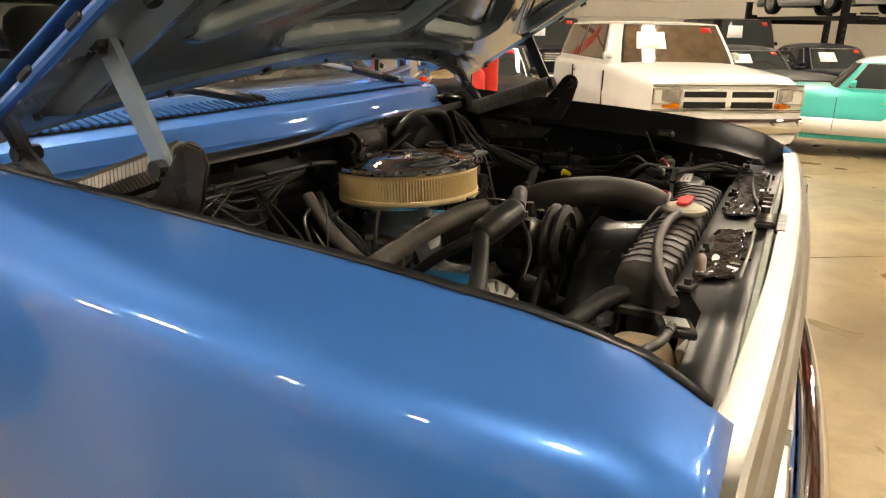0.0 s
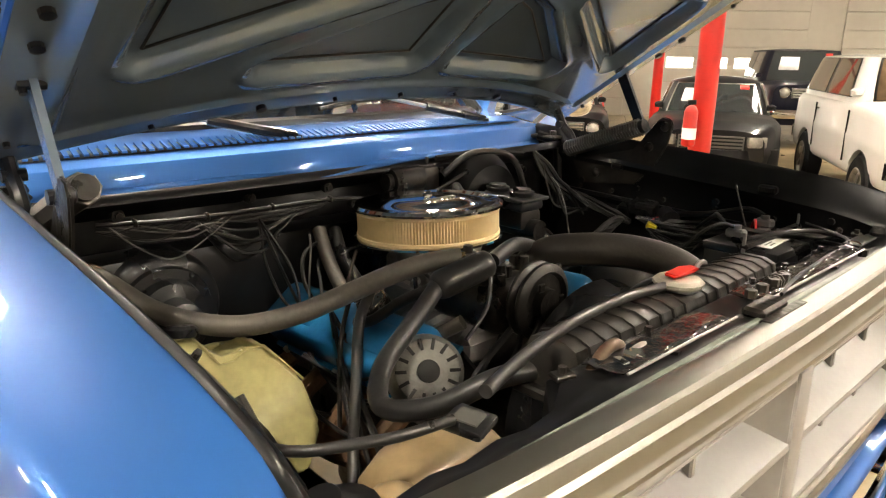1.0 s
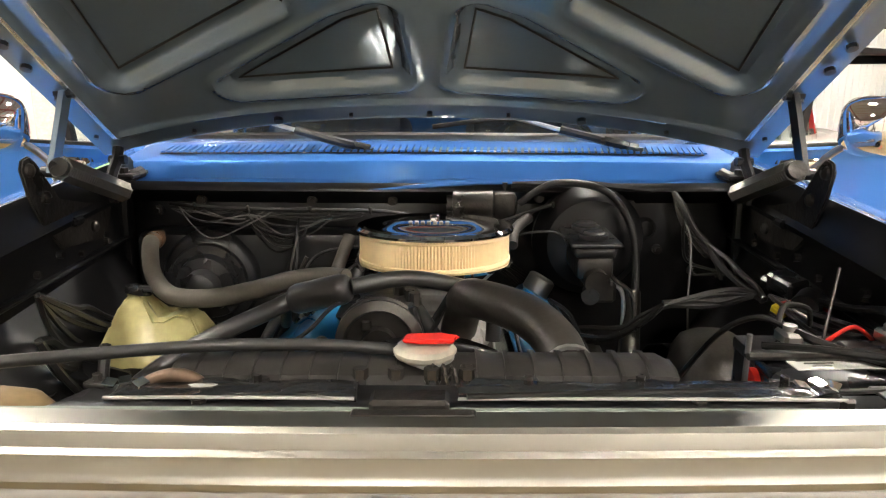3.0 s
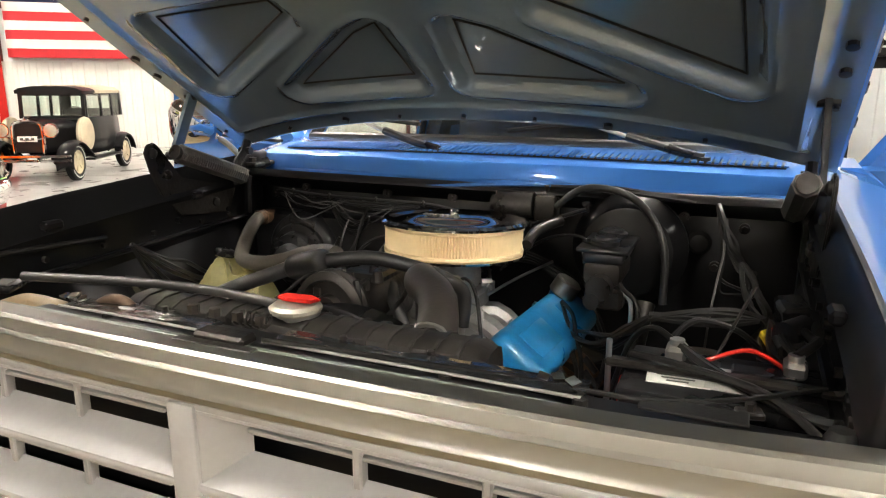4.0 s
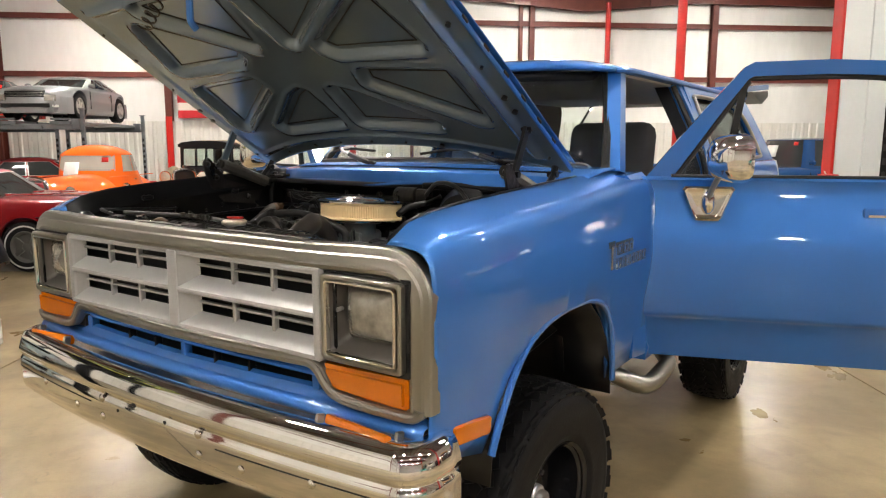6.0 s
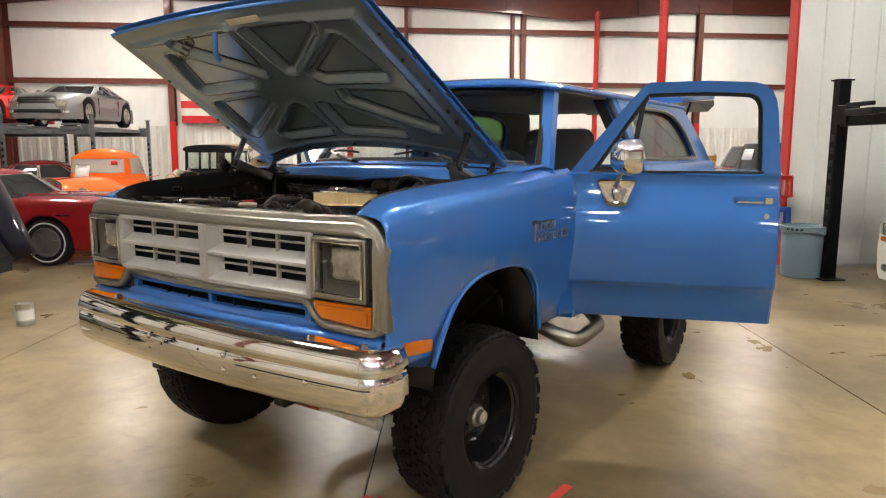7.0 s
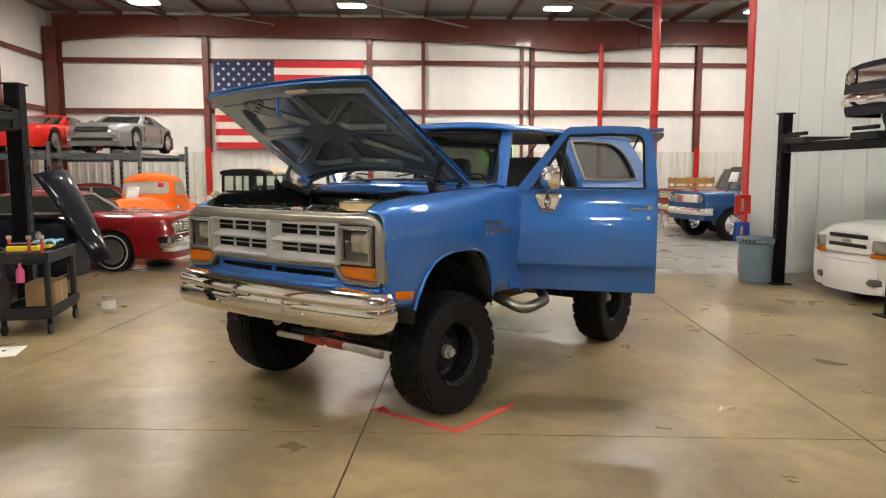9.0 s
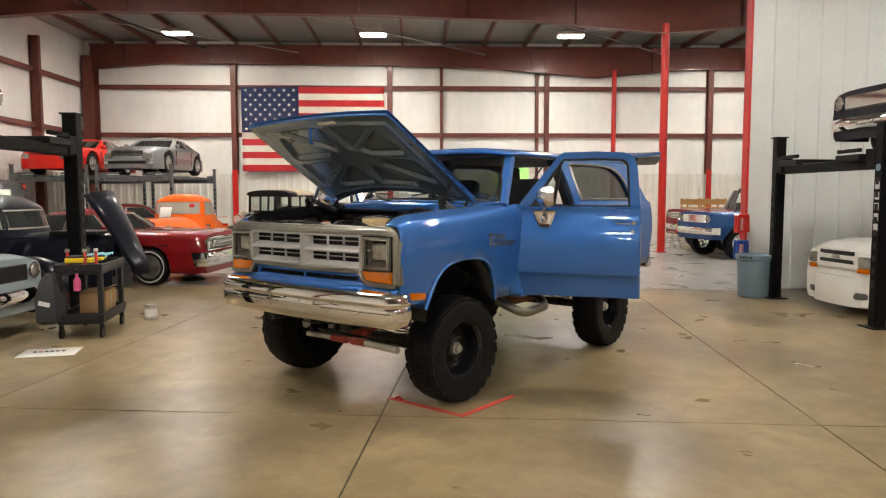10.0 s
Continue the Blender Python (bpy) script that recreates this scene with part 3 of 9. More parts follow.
def build_fenders():
    xs = sorted(set([-0.79, -0.7, -0.6, -0.5, -0.42, -0.362, -0.36] + [round(-0.36 + 0.02 * i, 3) for i in range(46)] + [0.541, 0.58, 0.64, 0.7, 0.74, 0.77, 0.79]))
    for s, side in ((1, "left"), (-1, "right")):
        bm = B()
        grid(bm, [fender_section(x, s) for x in xs])
        bmesh.ops.remove_doubles(bm, verts=bm.verts[:], dist=0.0008)
        f = part("front_fender", bm, BLUE, truck, "glossy blue metallic front fender", angle=50, solid=0.004)
        # rolled lip round the wheel opening
        bm = B()
        tube(bm, [(x, s * (half_width(x) - 0.012), z + 0.006) for x, z in ARCH], 0.012, 8, 3)
        part("arch_lip", bm, BLUE, f)
        # inner apron, black, with a flange and a wheel-house bulge
        bm = B()
        rows = []
        for x in [0.77 - 0.06 * i for i in range(20)]:
            zc = interp(x, CREST)
            rows.append([(x, s * 0.822, zc + 0.003), (x, s * 0.813, zc + 0.006), (x, s * 0.805, zc - 0.004), (x, s * 0.796, zc - 0.05), (x, s * 0.785, zc - 0.07), (x, s * 0.80, zc - 0.1), (x, s * 0.80, zc - 0.2),
                         (x, s * interp(x, [(-0.3, 0.8), (-0.2, 0.66), (0.3, 0.64), (0.42, 0.8)]), 1.17), (x, s * interp(x, [(-0.3, 0.8), (-0.2, 0.5), (0.3, 0.48), (0.42, 0.8)]), 1.0), (x, s * 0.5, 0.72)])
        grid(bm, rows)
        part("inner_fender", bm, BLACK, truck, "black inner fender panel", solid=0.004)
        bm = B()
        box(bm, (0.2, s * 0.79, 1.385), (1.0, 0.02, 0.012), rot=pose(0, 0, 0, 0, 1.5, 0), bev=0.004)
        box(bm, (0.44, s * 0.785, 1.487), (0.05, 0.025, 0.022), bev=0.006)
        box(bm, (-0.02, s * 0.785, 1.49), (0.04, 0.02, 0.02), bev=0.006)
        for x in (0.6, 0.3, 0.05, -0.15):
            cyl(bm, (x, s * 0.803, 1.43), (x, s * 0.785, 1.43), 0.009, n=8)
        part("fender_brace", bm, BLACK, truck, split=True)
        # wheel-house liner and the side marker lamp
        bm = B()
        rows = []
        for i in range(13):
            a = math.pi * i / 12
            rows.append([(0.08 + 0.46 * math.cos(a), s * y, 0.74 + 0.47 * math.sin(a)) for y in (0.55, 0.985)])
        grid(bm, rows)
        part("wheel_liner", bm, BLACK, truck, solid=0.004)
        bm = B()
        box(bm, (0.625, s * 0.972, 0.94), (0.16, 0.03, 0.055), rot=pose(0, 0, 0, 0, -4, -7 * s), bev=0.01, seg=2)
        part("side_marker", bm, AMBER, truck, "amber side marker lens")
        # badge
        badge = B()
        box(badge, (-0.265, s * 1.02, 1.3), (0.034, 0.012, 0.09), bev=0.004)
        bd = part("badge", badge, BADGE, truck, "bright model badge on the fender")
        for x, z, w, h in ((-0.265, 1.3, 0.066, 0.122), (-0.393, 1.325, 0.185, 0.058), (-0.46, 1.272, 0.345, 0.058)):
            bm = B()
            box(bm, (x, s * 1.012, z), (w, 0.008, h), bev=0.003)
            part("badge_backing", bm, BLACK, bd, "dark backing")
        for i, (x, z, w, h) in enumerate([(-0.335, 1.325, 0.048, 0.042), (-0.392, 1.325, 0.048, 0.042), (-0.448, 1.325, 0.043, 0.042)] + [(-0.32 - 0.047 * k, 1.272, 0.038, 0.042) for k in range(7)]):
            bm = B()
            x0 = x - w * 0.5
            box(bm, (x, s * 1.018, z + h * 0.36), (w, 0.01, 0.0105))
            box(bm, (x, s * 1.018, z - h * 0.36), (w, 0.01, 0.0105))
            box(bm, (x0 + 0.005, s * 1.018, z), (0.0115, 0.01, h))
            box(bm, (x + w * 0.42, s * 1.018, z - h * 0.1), (0.0115, 0.01, h * 0.7))
            part("badge_letter", bm, BADGE, bd)


# cut openings of the inner hood panel on one side, along and across
POCKETS = (((0.36, 0.075), (0.33, 0.40), (0.52, 0.155), (0.55, 0.09)),
           ((0.375, 0.635), (0.62, 0.62), (0.64, 0.30), (0.60, 0.29)),
           ((0.775, 0.60), (1.0, 0.54), (0.80, 0.23), (0.775, 0.26)),
           ((0.845, 0.10), (1.09, 0.075), (1.09, 0.44), (1.06, 0.42)))


def poly_dist(a, b, poly):
    """Distance to a polygon, negative inside."""
    d, inside = 9.0, False
    for (a0, b0), (a1, b1) in zip(poly, poly[1:] + poly[:1]):
        va, vb = a1 - a0, b1 - b0
        t = max(0, min(1, ((a - a0) * va + (b - b0) * vb) / (va * va + vb * vb)))
        d = min(d, math.hypot(a - a0 - t * va, b - b0 - t * vb))
        if (b0 > b) != (b1 > b) and a < a0 + (b - b0) / (b1 - b0) * va:
            inside = not inside
    return -d if inside else d


def rib_height(a, b, w, length):
    """Relief of the pressed inner hood panel at a along and b across: ribs stand proud, pockets lie deep."""
    d = min(poly_dist(a, abs(b), p) for p in POCKETS)
    h = -0.024 * (1 - smooth((d - 0.018) / 0.026))
    h += 0.005 * (1 - smooth(abs(d - 0.052) / 0.014))
    e2 = min(w - abs(b), length - a, a - rear_edge(b))
    h -= 0.014 * (1 - smooth((e2 - 0.055) / 0.03))
    h += 0.006 * (1 - smooth(abs(e2 - 0.088) / 0.018))
    return h


def rear_edge(b):
    return 0.17 * (1 - min(1, (abs(b) / 0.83) ** 2.2))


HOOD_LEN = 1.21


def hood_width(a):
    return interp(a, [(0, 0.835), (0.6, 0.825), (1.21, 0.80)])


def build_hood():
    ang = radians(31.5)
    m = Matrix.Translation((-0.30, 0, 1.635)) @ Matrix.Rotation(-ang, 4, "Y")
    hood = new("hood")
    hood.parent, hood.matrix_basis = truck, m
    hood["label"] = "raised blue hood with pressed grey-blue underside"
    na, nb = 160, 210
    crown = lambda a, b: 0.035 * (1 - (b / 0.83) ** 2) * (0.5 + 0.5 * a)
    rows_in, rows_out = [], []
    for i in range(na + 1):
        ri, ro = [], []
        for j in range(nb + 1):
            q = -1 + 2 * j / nb
            a_lin = i / na
            b0 = q * 0.83
            a = rear_edge(b0) + a_lin * (HOOD_LEN - rear_edge(b0))
            b = q * hood_width(a)
            ri.append((a, b, crown(a, b) - 0.012 + (-1) * rib_height(a, b, hood_width(a), HOOD_LEN) * 1.0 - 0.034))
            if i % 10 == 0 and j % 10 == 0:
                lip = 0.0
                if abs(q) > 0.99 or a_lin > 0.99:
                    lip = -0.02
                ro.append((a + 0.012 * a_lin, b * 1.008, crown(a, b) + 0.028 + lip))
        rows_in.append(ri)
        if i % 10 == 0:
            rows_out.append(ro)
    bm = B()
    grid(bm, rows_in)
    inner = part("inner_panel", bm, BLUE_DULL, hood, "pressed grey-blue underside with ribs", angle=30)
    # dark tubes stand for the shade in the gap round each opening
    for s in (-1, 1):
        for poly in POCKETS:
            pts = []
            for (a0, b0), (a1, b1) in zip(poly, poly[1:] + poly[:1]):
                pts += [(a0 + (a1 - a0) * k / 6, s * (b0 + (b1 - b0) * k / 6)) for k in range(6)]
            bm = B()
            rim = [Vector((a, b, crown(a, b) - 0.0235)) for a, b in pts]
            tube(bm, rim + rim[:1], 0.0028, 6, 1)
            part("cut_edge", bm, RUBBER, inner, "dark line standing for the shaded gap at the cut edge")
    bm = B()
    grid(bm, rows_out)
    part("hood_skin", bm, BLUE, hood, "blue metallic outer skin", solid=0.004)
    # hem round the edge
    bm = B()
    loop = [rows_in[i][0] for i in range(0, na + 1, 5)] + [rows_in[na][j] for j in range(5, nb + 1, 5)] + [rows_in[i][nb] for i in range(na - 5, -1, -5)]
    pts = [Vector(p) + Vector((0, 0, 0.012)) for p in loop]
    tube(bm, pts, 0.009, 8, 1)
    part("hem", bm, BLUE, hood)
    bm = B()
    rear = [Vector(rows_in[0][j]) + Vector((0, 0, 0.012)) for j in range(0, nb + 1, 5)]
    tube(bm, rear, 0.014, 8, 1)
    part("hem", bm, BLUE_DULL, hood)
    # dark seal lugs along the sides and holes in the border
    bm = B()
    for s in (-1, 1):
        for k in range(7):
            a = 0.2 + 0.13 * k
            box(bm, (a, s * (hood_width(a) + 0.008), -0.016), (0.035, 0.008, 0.012), bev=0.003)
    part("seal", bm, RUBBER, hood, split=True)
    bm = B()
    for s in (-1, 1):
        for a, r in ((0.12, 0.006), (0.3, 0.006), (0.42, 0.011), (0.50, 0.011), (0.66, 0.006), (0.86, 0.009), (1.02, 0.006)):
            b = s * (hood_width(a) - 0.035)
            cyl(bm, (a, b, crown(a, b) - 0.0485), (a, b, crown(a, b) - 0.040), r, n=10)
    for b, r in ((-0.35, 0.011), (0.35, 0.011), (0.0, 0.007), (-0.18, 0.005), (0.18, 0.005), (-0.56, 0.006), (0.56, 0.006)):
        a = rear_edge(b) + 0.035
        cyl(bm, (a, b, crown(a, b) - 0.0485), (a, b, crown(a, b) - 0.040), r, n=10)
    part("hole", bm, BLACK, hood, "dark holes in the border", split=True)
    # latch striker and safety hook at the front
    bm = B()
    tube(bm, [(1.13, -0.1, -0.02), (1.10, -0.1, -0.07), (1.08, -0.1, -0.1), (1.05, -0.1, -0.11)], 0.012, 8)
    part("safety_hook", bm, BLUE, hood, "blue safety hook")
    bm = B()
    tube(bm, [(1.12 + 0.022 * math.cos(t * 0.9), -0.28 + 0.022 * math.sin(t * 0.9), -0.03 - 0.004 * t) for t in range(28)], 0.004, 5, 2)
    part("latch_spring", bm, GREASY, hood)
    bm = B()
    box(bm, (1.165, 0.12, crown(1.165, 0.12) - 0.047), (0.035, 0.2, 0.002))
    part("sticker", bm, OFFWHITE, hood, "faded pale sticker")
    bm = B()
    box(bm, (1.12, -0.1, 0.058), (0.08, 0.36, 0.02), bev=0.008, seg=2)
    part("hood_ornament", bm, PLASTIC, hood, "dark low ornament strip on top")
    # hinges: bracket, spring, arm and link on each side
    for s in (-1, 1):
        hinge = new("hood_hinge")
        hinge.parent = truck
        hinge["label"] = "black hood hinge with a coil spring"
        bm = B()
        prism(bm, [(-0.2, s * 0.79, 1.50), (-0.16, s * 0.79, 1.42), (0.04, s * 0.79, 1.44), (0.1, s * 0.79, 1.5), (0.135, s * 0.79, 1.57), (0.15, s * 0.79, 1.625), (0.14, s * 0.79, 1.645), (0.115, s * 0.79, 1.65), (0.095, s * 0.79, 1.635), (0.03, s * 0.79, 1.545), (-0.08, s * 0.79, 1.52)], (0, s * 0.008, 0))
        bmesh.ops.bevel(bm, geom=bm.edges[:], offset=0.003, segments=2, affect="EDGES")
        part("bracket", bm, GREASY, hinge)
        for q in ((0.08, 1.56), (0.125, 1.622), (-0.1, 1.46)):
            bm = B()
            lathe(bm, [(0.014, 0), (0.013, 0.006), (0.008, 0.01), (0, 0.011)], 14, pose(q[0], s * 0.79, q[1], 90 * s, 0, 0))
            part("rivet", bm, GREASY, hinge)
        bm = B()
        p0, p1 = Vector((-0.19, s * 0.755, 1.528)), Vector((0.07, s * 0.755, 1.62))
        ax = (p1 - p0).normalized()
        n1 = ax.orthogonal().normalized()
        n2 = ax.cross(n1)
        turns, per = 30, 8
        tube(bm, [p0 + (p1 - p0) * (k / (turns * per)) + 0.023 * (math.cos(2 * math.pi * k / per) * n1 + math.sin(2 * math.pi * k / per) * n2) for k in range(turns * per + 1)], 0.0042, 5, 1)
        part("spring", bm, SPRING, hinge, "dark coil spring")
        bm = B()
        cyl(bm, p0, p1 + ax * 0.012, 0.02, n=16)
        part("spring_core", bm, GREASY, hinge)
        bm = B()
        prism(bm, [(0.045, s * 0.775, 1.6), (0.072, s * 0.775, 1.61), (-0.015, s * 0.775, 1.775), (-0.045, s * 0.775, 1.765)], (0, s * 0.012, 0))
        part("link", bm, BLUE_DULL if s < 0 else BLACK, hinge)
        bm = B()
        tube(bm, [(-0.27, s * 0.785, 1.66), (-0.24, s * 0.785, 1.6), (-0.2, s * 0.785, 1.56), (-0.19, s * 0.785, 1.5)], 0.014, 8)
        part("arm", bm, BLACK, hinge)
        bm = B()
        for p in ((-0.03, 1.768), (0.058, 1.61), (-0.24, 1.6)):
            cyl(bm, (p[0], s * 0.762, p[1]), (p[0], s * 0.802, p[1]), 0.012, n=10)
        part("pivot", bm, BLACK, hinge, split=True)


FRONT_Y = -0.02     # the nose stands a little to the truck's right


def build_front():
    before = set(bpy.data.objects)
    xf = lambda y: 0.852 - 0.035 * (abs(y) / 0.98) ** 2
    # bright surround: one stepped moulding up both sides and along the top
    edge = []
    for z in (1.035, 1.05, 1.1, 1.16, 1.22, 1.28, 1.312):
        edge.append((0.932, z, 1.0, 0.0, 0.057))
    for k in range(1, 9):
        a = math.pi / 2 * k / 8
        edge.append((0.862 + 0.07 * math.cos(a), 1.312 + 0.07 * math.sin(a), math.cos(a), math.sin(a), 0.057 + 0.018 * k / 8))
    for k in range(1, 23):
        edge.append((0.862 - 0.862 * k / 22, 1.382, 0.0, 1.0, 0.075 - 0.007 * smooth(k / 8)))
    loop = edge + [(-y, z, -ny, nz, w) for y, z, ny, nz, w in edge[-2::-1]]
    prof = ((0.0, -0.034), (0.0, -0.003), (0.07, 0.003), (0.2, 0.004), (0.27, 0.001), (0.33, -0.001), (0.6, -0.004), (0.68, -0.01), (0.78, -0.012), (0.92, -0.016), (0.985, -0.022), (1.0, -0.034), (0.99, -0.056))
    bm = B()
    loft(bm, [[(xf(y) + dx, y + ny * w * q, z + nz * w * q) for q, dx in prof] for y, z, ny, nz, w in loop])
    part("header_trim", bm, CHROME_OLD, truck, "brushed bright trim round the front", angle=26)
    bm = B()
    low = [(0.957, 1.05), (0.95, 1.034), (0.925, 1.026), (0.84, 1.027), (0.73, 1.032), (0.68, 1.045), (0.65, 1.072), (0.628, 1.1), (0.6, 1.116), (0.55, 1.118), (0.3, 1.112), (0.0, 1.11)]
    pts = [(y, z) for y, z in low] + [(-y, z) for y, z in low[-2::-1]]
    pts = [(p.x, p.y) for p in spline([(y, z, 0) for y, z in pts], 4)]
    rows = []
    for k, (y, z) in enumerate(pts):
        (ya, za), (yb, zb) = pts[max(0, k - 1)], pts[min(len(pts) - 1, k + 1)]
        d = math.hypot(yb - ya, zb - za)
        ny, nz = -(zb - za) / d, (yb - ya) / d
        rows.append([(xf(y) + dx, y + ny * o, z + nz * o) for o, dx in ((0.017, -0.03), (0.017, 0.0), (0.012, 0.007), (0.0, 0.008), (-0.008, 0.004), (-0.016, 0.006), (-0.019, 0.0), (-0.019, -0.03))])
    loft(bm, rows)
    part("lower_trim", bm, CHROME_OLD, truck, "bright moulding under the grille", angle=24)
    bm = B()
    box(bm, (0.784, 0, 1.4435), (0.012, 1.66, 0.006), bev=0.002)
    part("seal_strip", bm, SAGE, truck, "pale worn strip behind the front trim")
    # grey grille: four recessed windows, each with slats
    gx, gd = 0.848, 0.048
    bm = B()

    def gbar(y0, y1, z0, z1, x1=gx, depth=0.05, bev=0.006):
        box(bm, (x1 - depth / 2, (y0 + y1) / 2, (z0 + z1) / 2), (depth, y1 - y0, z1 - z0), bev=bev, seg=2)

    gbar(-0.648, 0.648, 1.368, 1.386)
    gbar(-0.648, 0.648, 1.127, 1.143)
    gbar(-0.024, 0.024, 1.13, 1.38, gx + 0.006, 0.056)
    gbar(-0.63, 0.63, 1.246, 1.262, gx + 0.003)
    for s in (-1, 1):
        gbar(min(s * 0.624, s * 0.65), max(s * 0.624, s * 0.65), 1.13, 1.384)
    grille = part("grille", bm, GRILLE, truck, "pale grey grille with a cross bar")
    for s in (-1, 1):
        for z0, z1 in ((1.26, 1.37), (1.141, 1.25)):
            bm = B()
            y0, y1 = s * 0.022, s * 0.63
            ya, yb = s * 0.075, s * 0.604
            prism(bm, [(gx + 0.002, y0, z0 - 0.008), (gx + 0.002, y0, z0 + 0.002), (gx - gd, y0, z0 + 0.04), (gx - gd, y0, z0 + 0.028)], (0, y1 - y0, 0))
            part("shelf", bm, GRILLE, grille)
            bm = B()
            for y_f, y_b in ((y0, ya), (y1, yb)):
                prism(bm, [(gx, y_f, z0), (gx, y_f, z1), (gx - gd, y_b, z1), (gx - gd, y_b, z0 + 0.036)], (0, 0.004 * s, 0))
            part("cheek", bm, GRILLE, grille, split=True)
            bm = B()
            prism(bm, [(gx, y0, z1 - 0.002), (gx, y1, z1 - 0.002), (gx - gd, yb, z1 - 0.006), (gx - gd, ya, z1 - 0.006)], (0, 0, 0.004))
            part("soffit", bm, GRILLE, grille)
            for k in range(2):
                bm = B()
                box(bm, (gx - gd + 0.004, ya + (yb - ya) * (k + 1) / 3, (z0 + z1) / 2 + 0.014), (0.02, 0.014, z1 - z0 - 0.03), bev=0.003)
                part("upright", bm, GRILLE, grille)
            bm = B()
            box(bm, (gx - gd + 0.002, (ya + yb) / 2, z1 - 0.036), (0.016, abs(yb - ya), 0.008), bev=0.002)
            part("slat", bm, GRILLE, grille)
    bm = B()
    box(bm, (0.752, 0, 1.2), (0.012, 1.36, 0.4))
    part("radiator_screen", bm, BLACK, truck)
    bm = B()
    box(bm, (0.80, 0, 1.388), (0.03, 1.7, 0.012))
    part("grille_gap", bm, BLACK, truck, "dark gap between grille and trim")
    # headlamps
    for s in (-1, 1):
        lamp = new("headlamp")
        lamp.parent = truck
        lamp["label"] = "rectangular headlamp in a dark bezel"
        c = s * 0.79

        def ring(hw, z0, z1, x, r=0.016):
            pts = []
            for cy, cz, a0 in ((-1, z0 + r, 180), (1, z0 + r, 270), (1, z1 - r, 0), (-1, z1 - r, 90)):
                for k in range(5):
                    a = radians(a0 + 22.5 * k)
                    pts.append((x, c + s * (cy * (hw - r) + r * math.cos(a)), cz + r * math.sin(a)))
            return pts

        def frame_ring(name, hw, z0, z1, wide, x, material, r):
            b = B()
            o, i = ring(hw, z0, z1, x - 0.003, r), ring(hw - wide, z0 + wide, z1 - wide, x - 0.003, r * 0.7)
            mo, mi = ring(hw - wide * 0.25, z0 + wide * 0.25, z1 - wide * 0.25, x, r), ring(hw - wide * 0.75, z0 + wide * 0.75, z1 - wide * 0.75, x, r * 0.7)
            back = lambda pts: [(p[0] - 0.018, p[1], p[2]) for p in pts]
            grid(b, [back(o), o, mo, mi, i, back(i)], True)
            part(name, b, material, lamp)

        bm = B()
        ring_prism(bm, ring(0.15, 1.128, 1.382, 0.826, 0.006), ring(0.1, 1.16, 1.35, 0.826, 0.01), (-0.006, 0, 0))
        part("backing", bm, PLASTIC, lamp, "black surround")
        frame_ring("frame", 0.137, 1.138, 1.374, 0.013, 0.847, CHROME_OLD, 0.014)
        frame_ring("inner_frame", 0.121, 1.154, 1.360, 0.008, 0.851, CHROME, 0.01)
        bm = B()
        grid(bm, [ring(0.117, 1.157, 1.357, 0.846, 0.008), ring(0.114, 1.159, 1.355, 0.838, 0.01), ring(0.092, 1.193, 1.347, 0.784, 0.02), ring(0.086, 1.2, 1.342, 0.784, 0.03)], True)
        part("bezel", bm, BEZEL_DARK, lamp, "dark grey sloping bezel")
        bm = B()
        rows = []
        for f, dx in ((1.0, 0.0), (0.985, 0.012), (0.93, 0.022), (0.8, 0.031), (0.55, 0.038), (0.28, 0.041), (0.02, 0.042)):
            pts = []
            for k in range(28):
                a = 2 * math.pi * k / 28
                cx, sz = math.cos(a), math.sin(a)
                pts.append((0.778 + dx, c + f * 0.087 * math.copysign(abs(cx) ** 0.32, cx), 1.271 + f * 0.072 * math.copysign(abs(sz) ** 0.32, sz)))
            rows.append(pts)
        loft(bm, rows)
        part("lens", bm, LENS, lamp, "cloudy glass lens", angle=50)
        bm = B()
        cyl(bm, (0.80, c - s * 0.099, 1.275), (0.822, c - s * 0.097, 1.275), 0.006, n=10)
        part("screw", bm, STEEL, lamp)
        # amber turn lamp under it
        bm = B()
        shape = [(0.642, 1.12), (0.93, 1.126), (0.934, 1.122), (0.934, 1.052), (0.926, 1.045), (0.7, 1.046), (0.676, 1.054), (0.648, 1.092)]
        prism(bm, [(0.808, s * y, z) for y, z in shape], (0.03, 0, 0))
        bmesh.ops.bevel(bm, geom=[e for e in bm.edges if min(v.co.x for v in e.verts) > 0.83], offset=0.013, segments=4, affect="EDGES")
        part("turn_lamp", bm, AMBER, truck, "amber turn signal lens", angle=60)
        bm = B()
        box(bm, (0.80, s * 0.79, 1.08), (0.02, 0.32, 0.115), bev=0.004)
        part("turn_lamp_housing", bm, BLACK, truck)
        bm = B()
        box(bm, (0.862, s * 0.79, 0.972), (0.03, 0.235, 0.036), rot=pose(0, 0, 0, 0, -14, -7 * s), bev=0.008, seg=2)
        bl = part("bumper_lamp", bm, AMBER, truck, "amber lamp above the bumper")
        bm = B()
        for dy in (-0.125, 0.125):
            box(bm, (0.858 - 0.12 * dy * 1.0, s * (0.79 + dy), 0.972), (0.03, 0.012, 0.042), rot=pose(0, 0, 0, 0, -14, -7 * s), bev=0.004)
        part("lamp_rim", bm, CHROME_OLD, bl, split=True)
    # blue valance below the grille: upper lip, air slots, rounded lower roll
    bm = B()
    rows = []
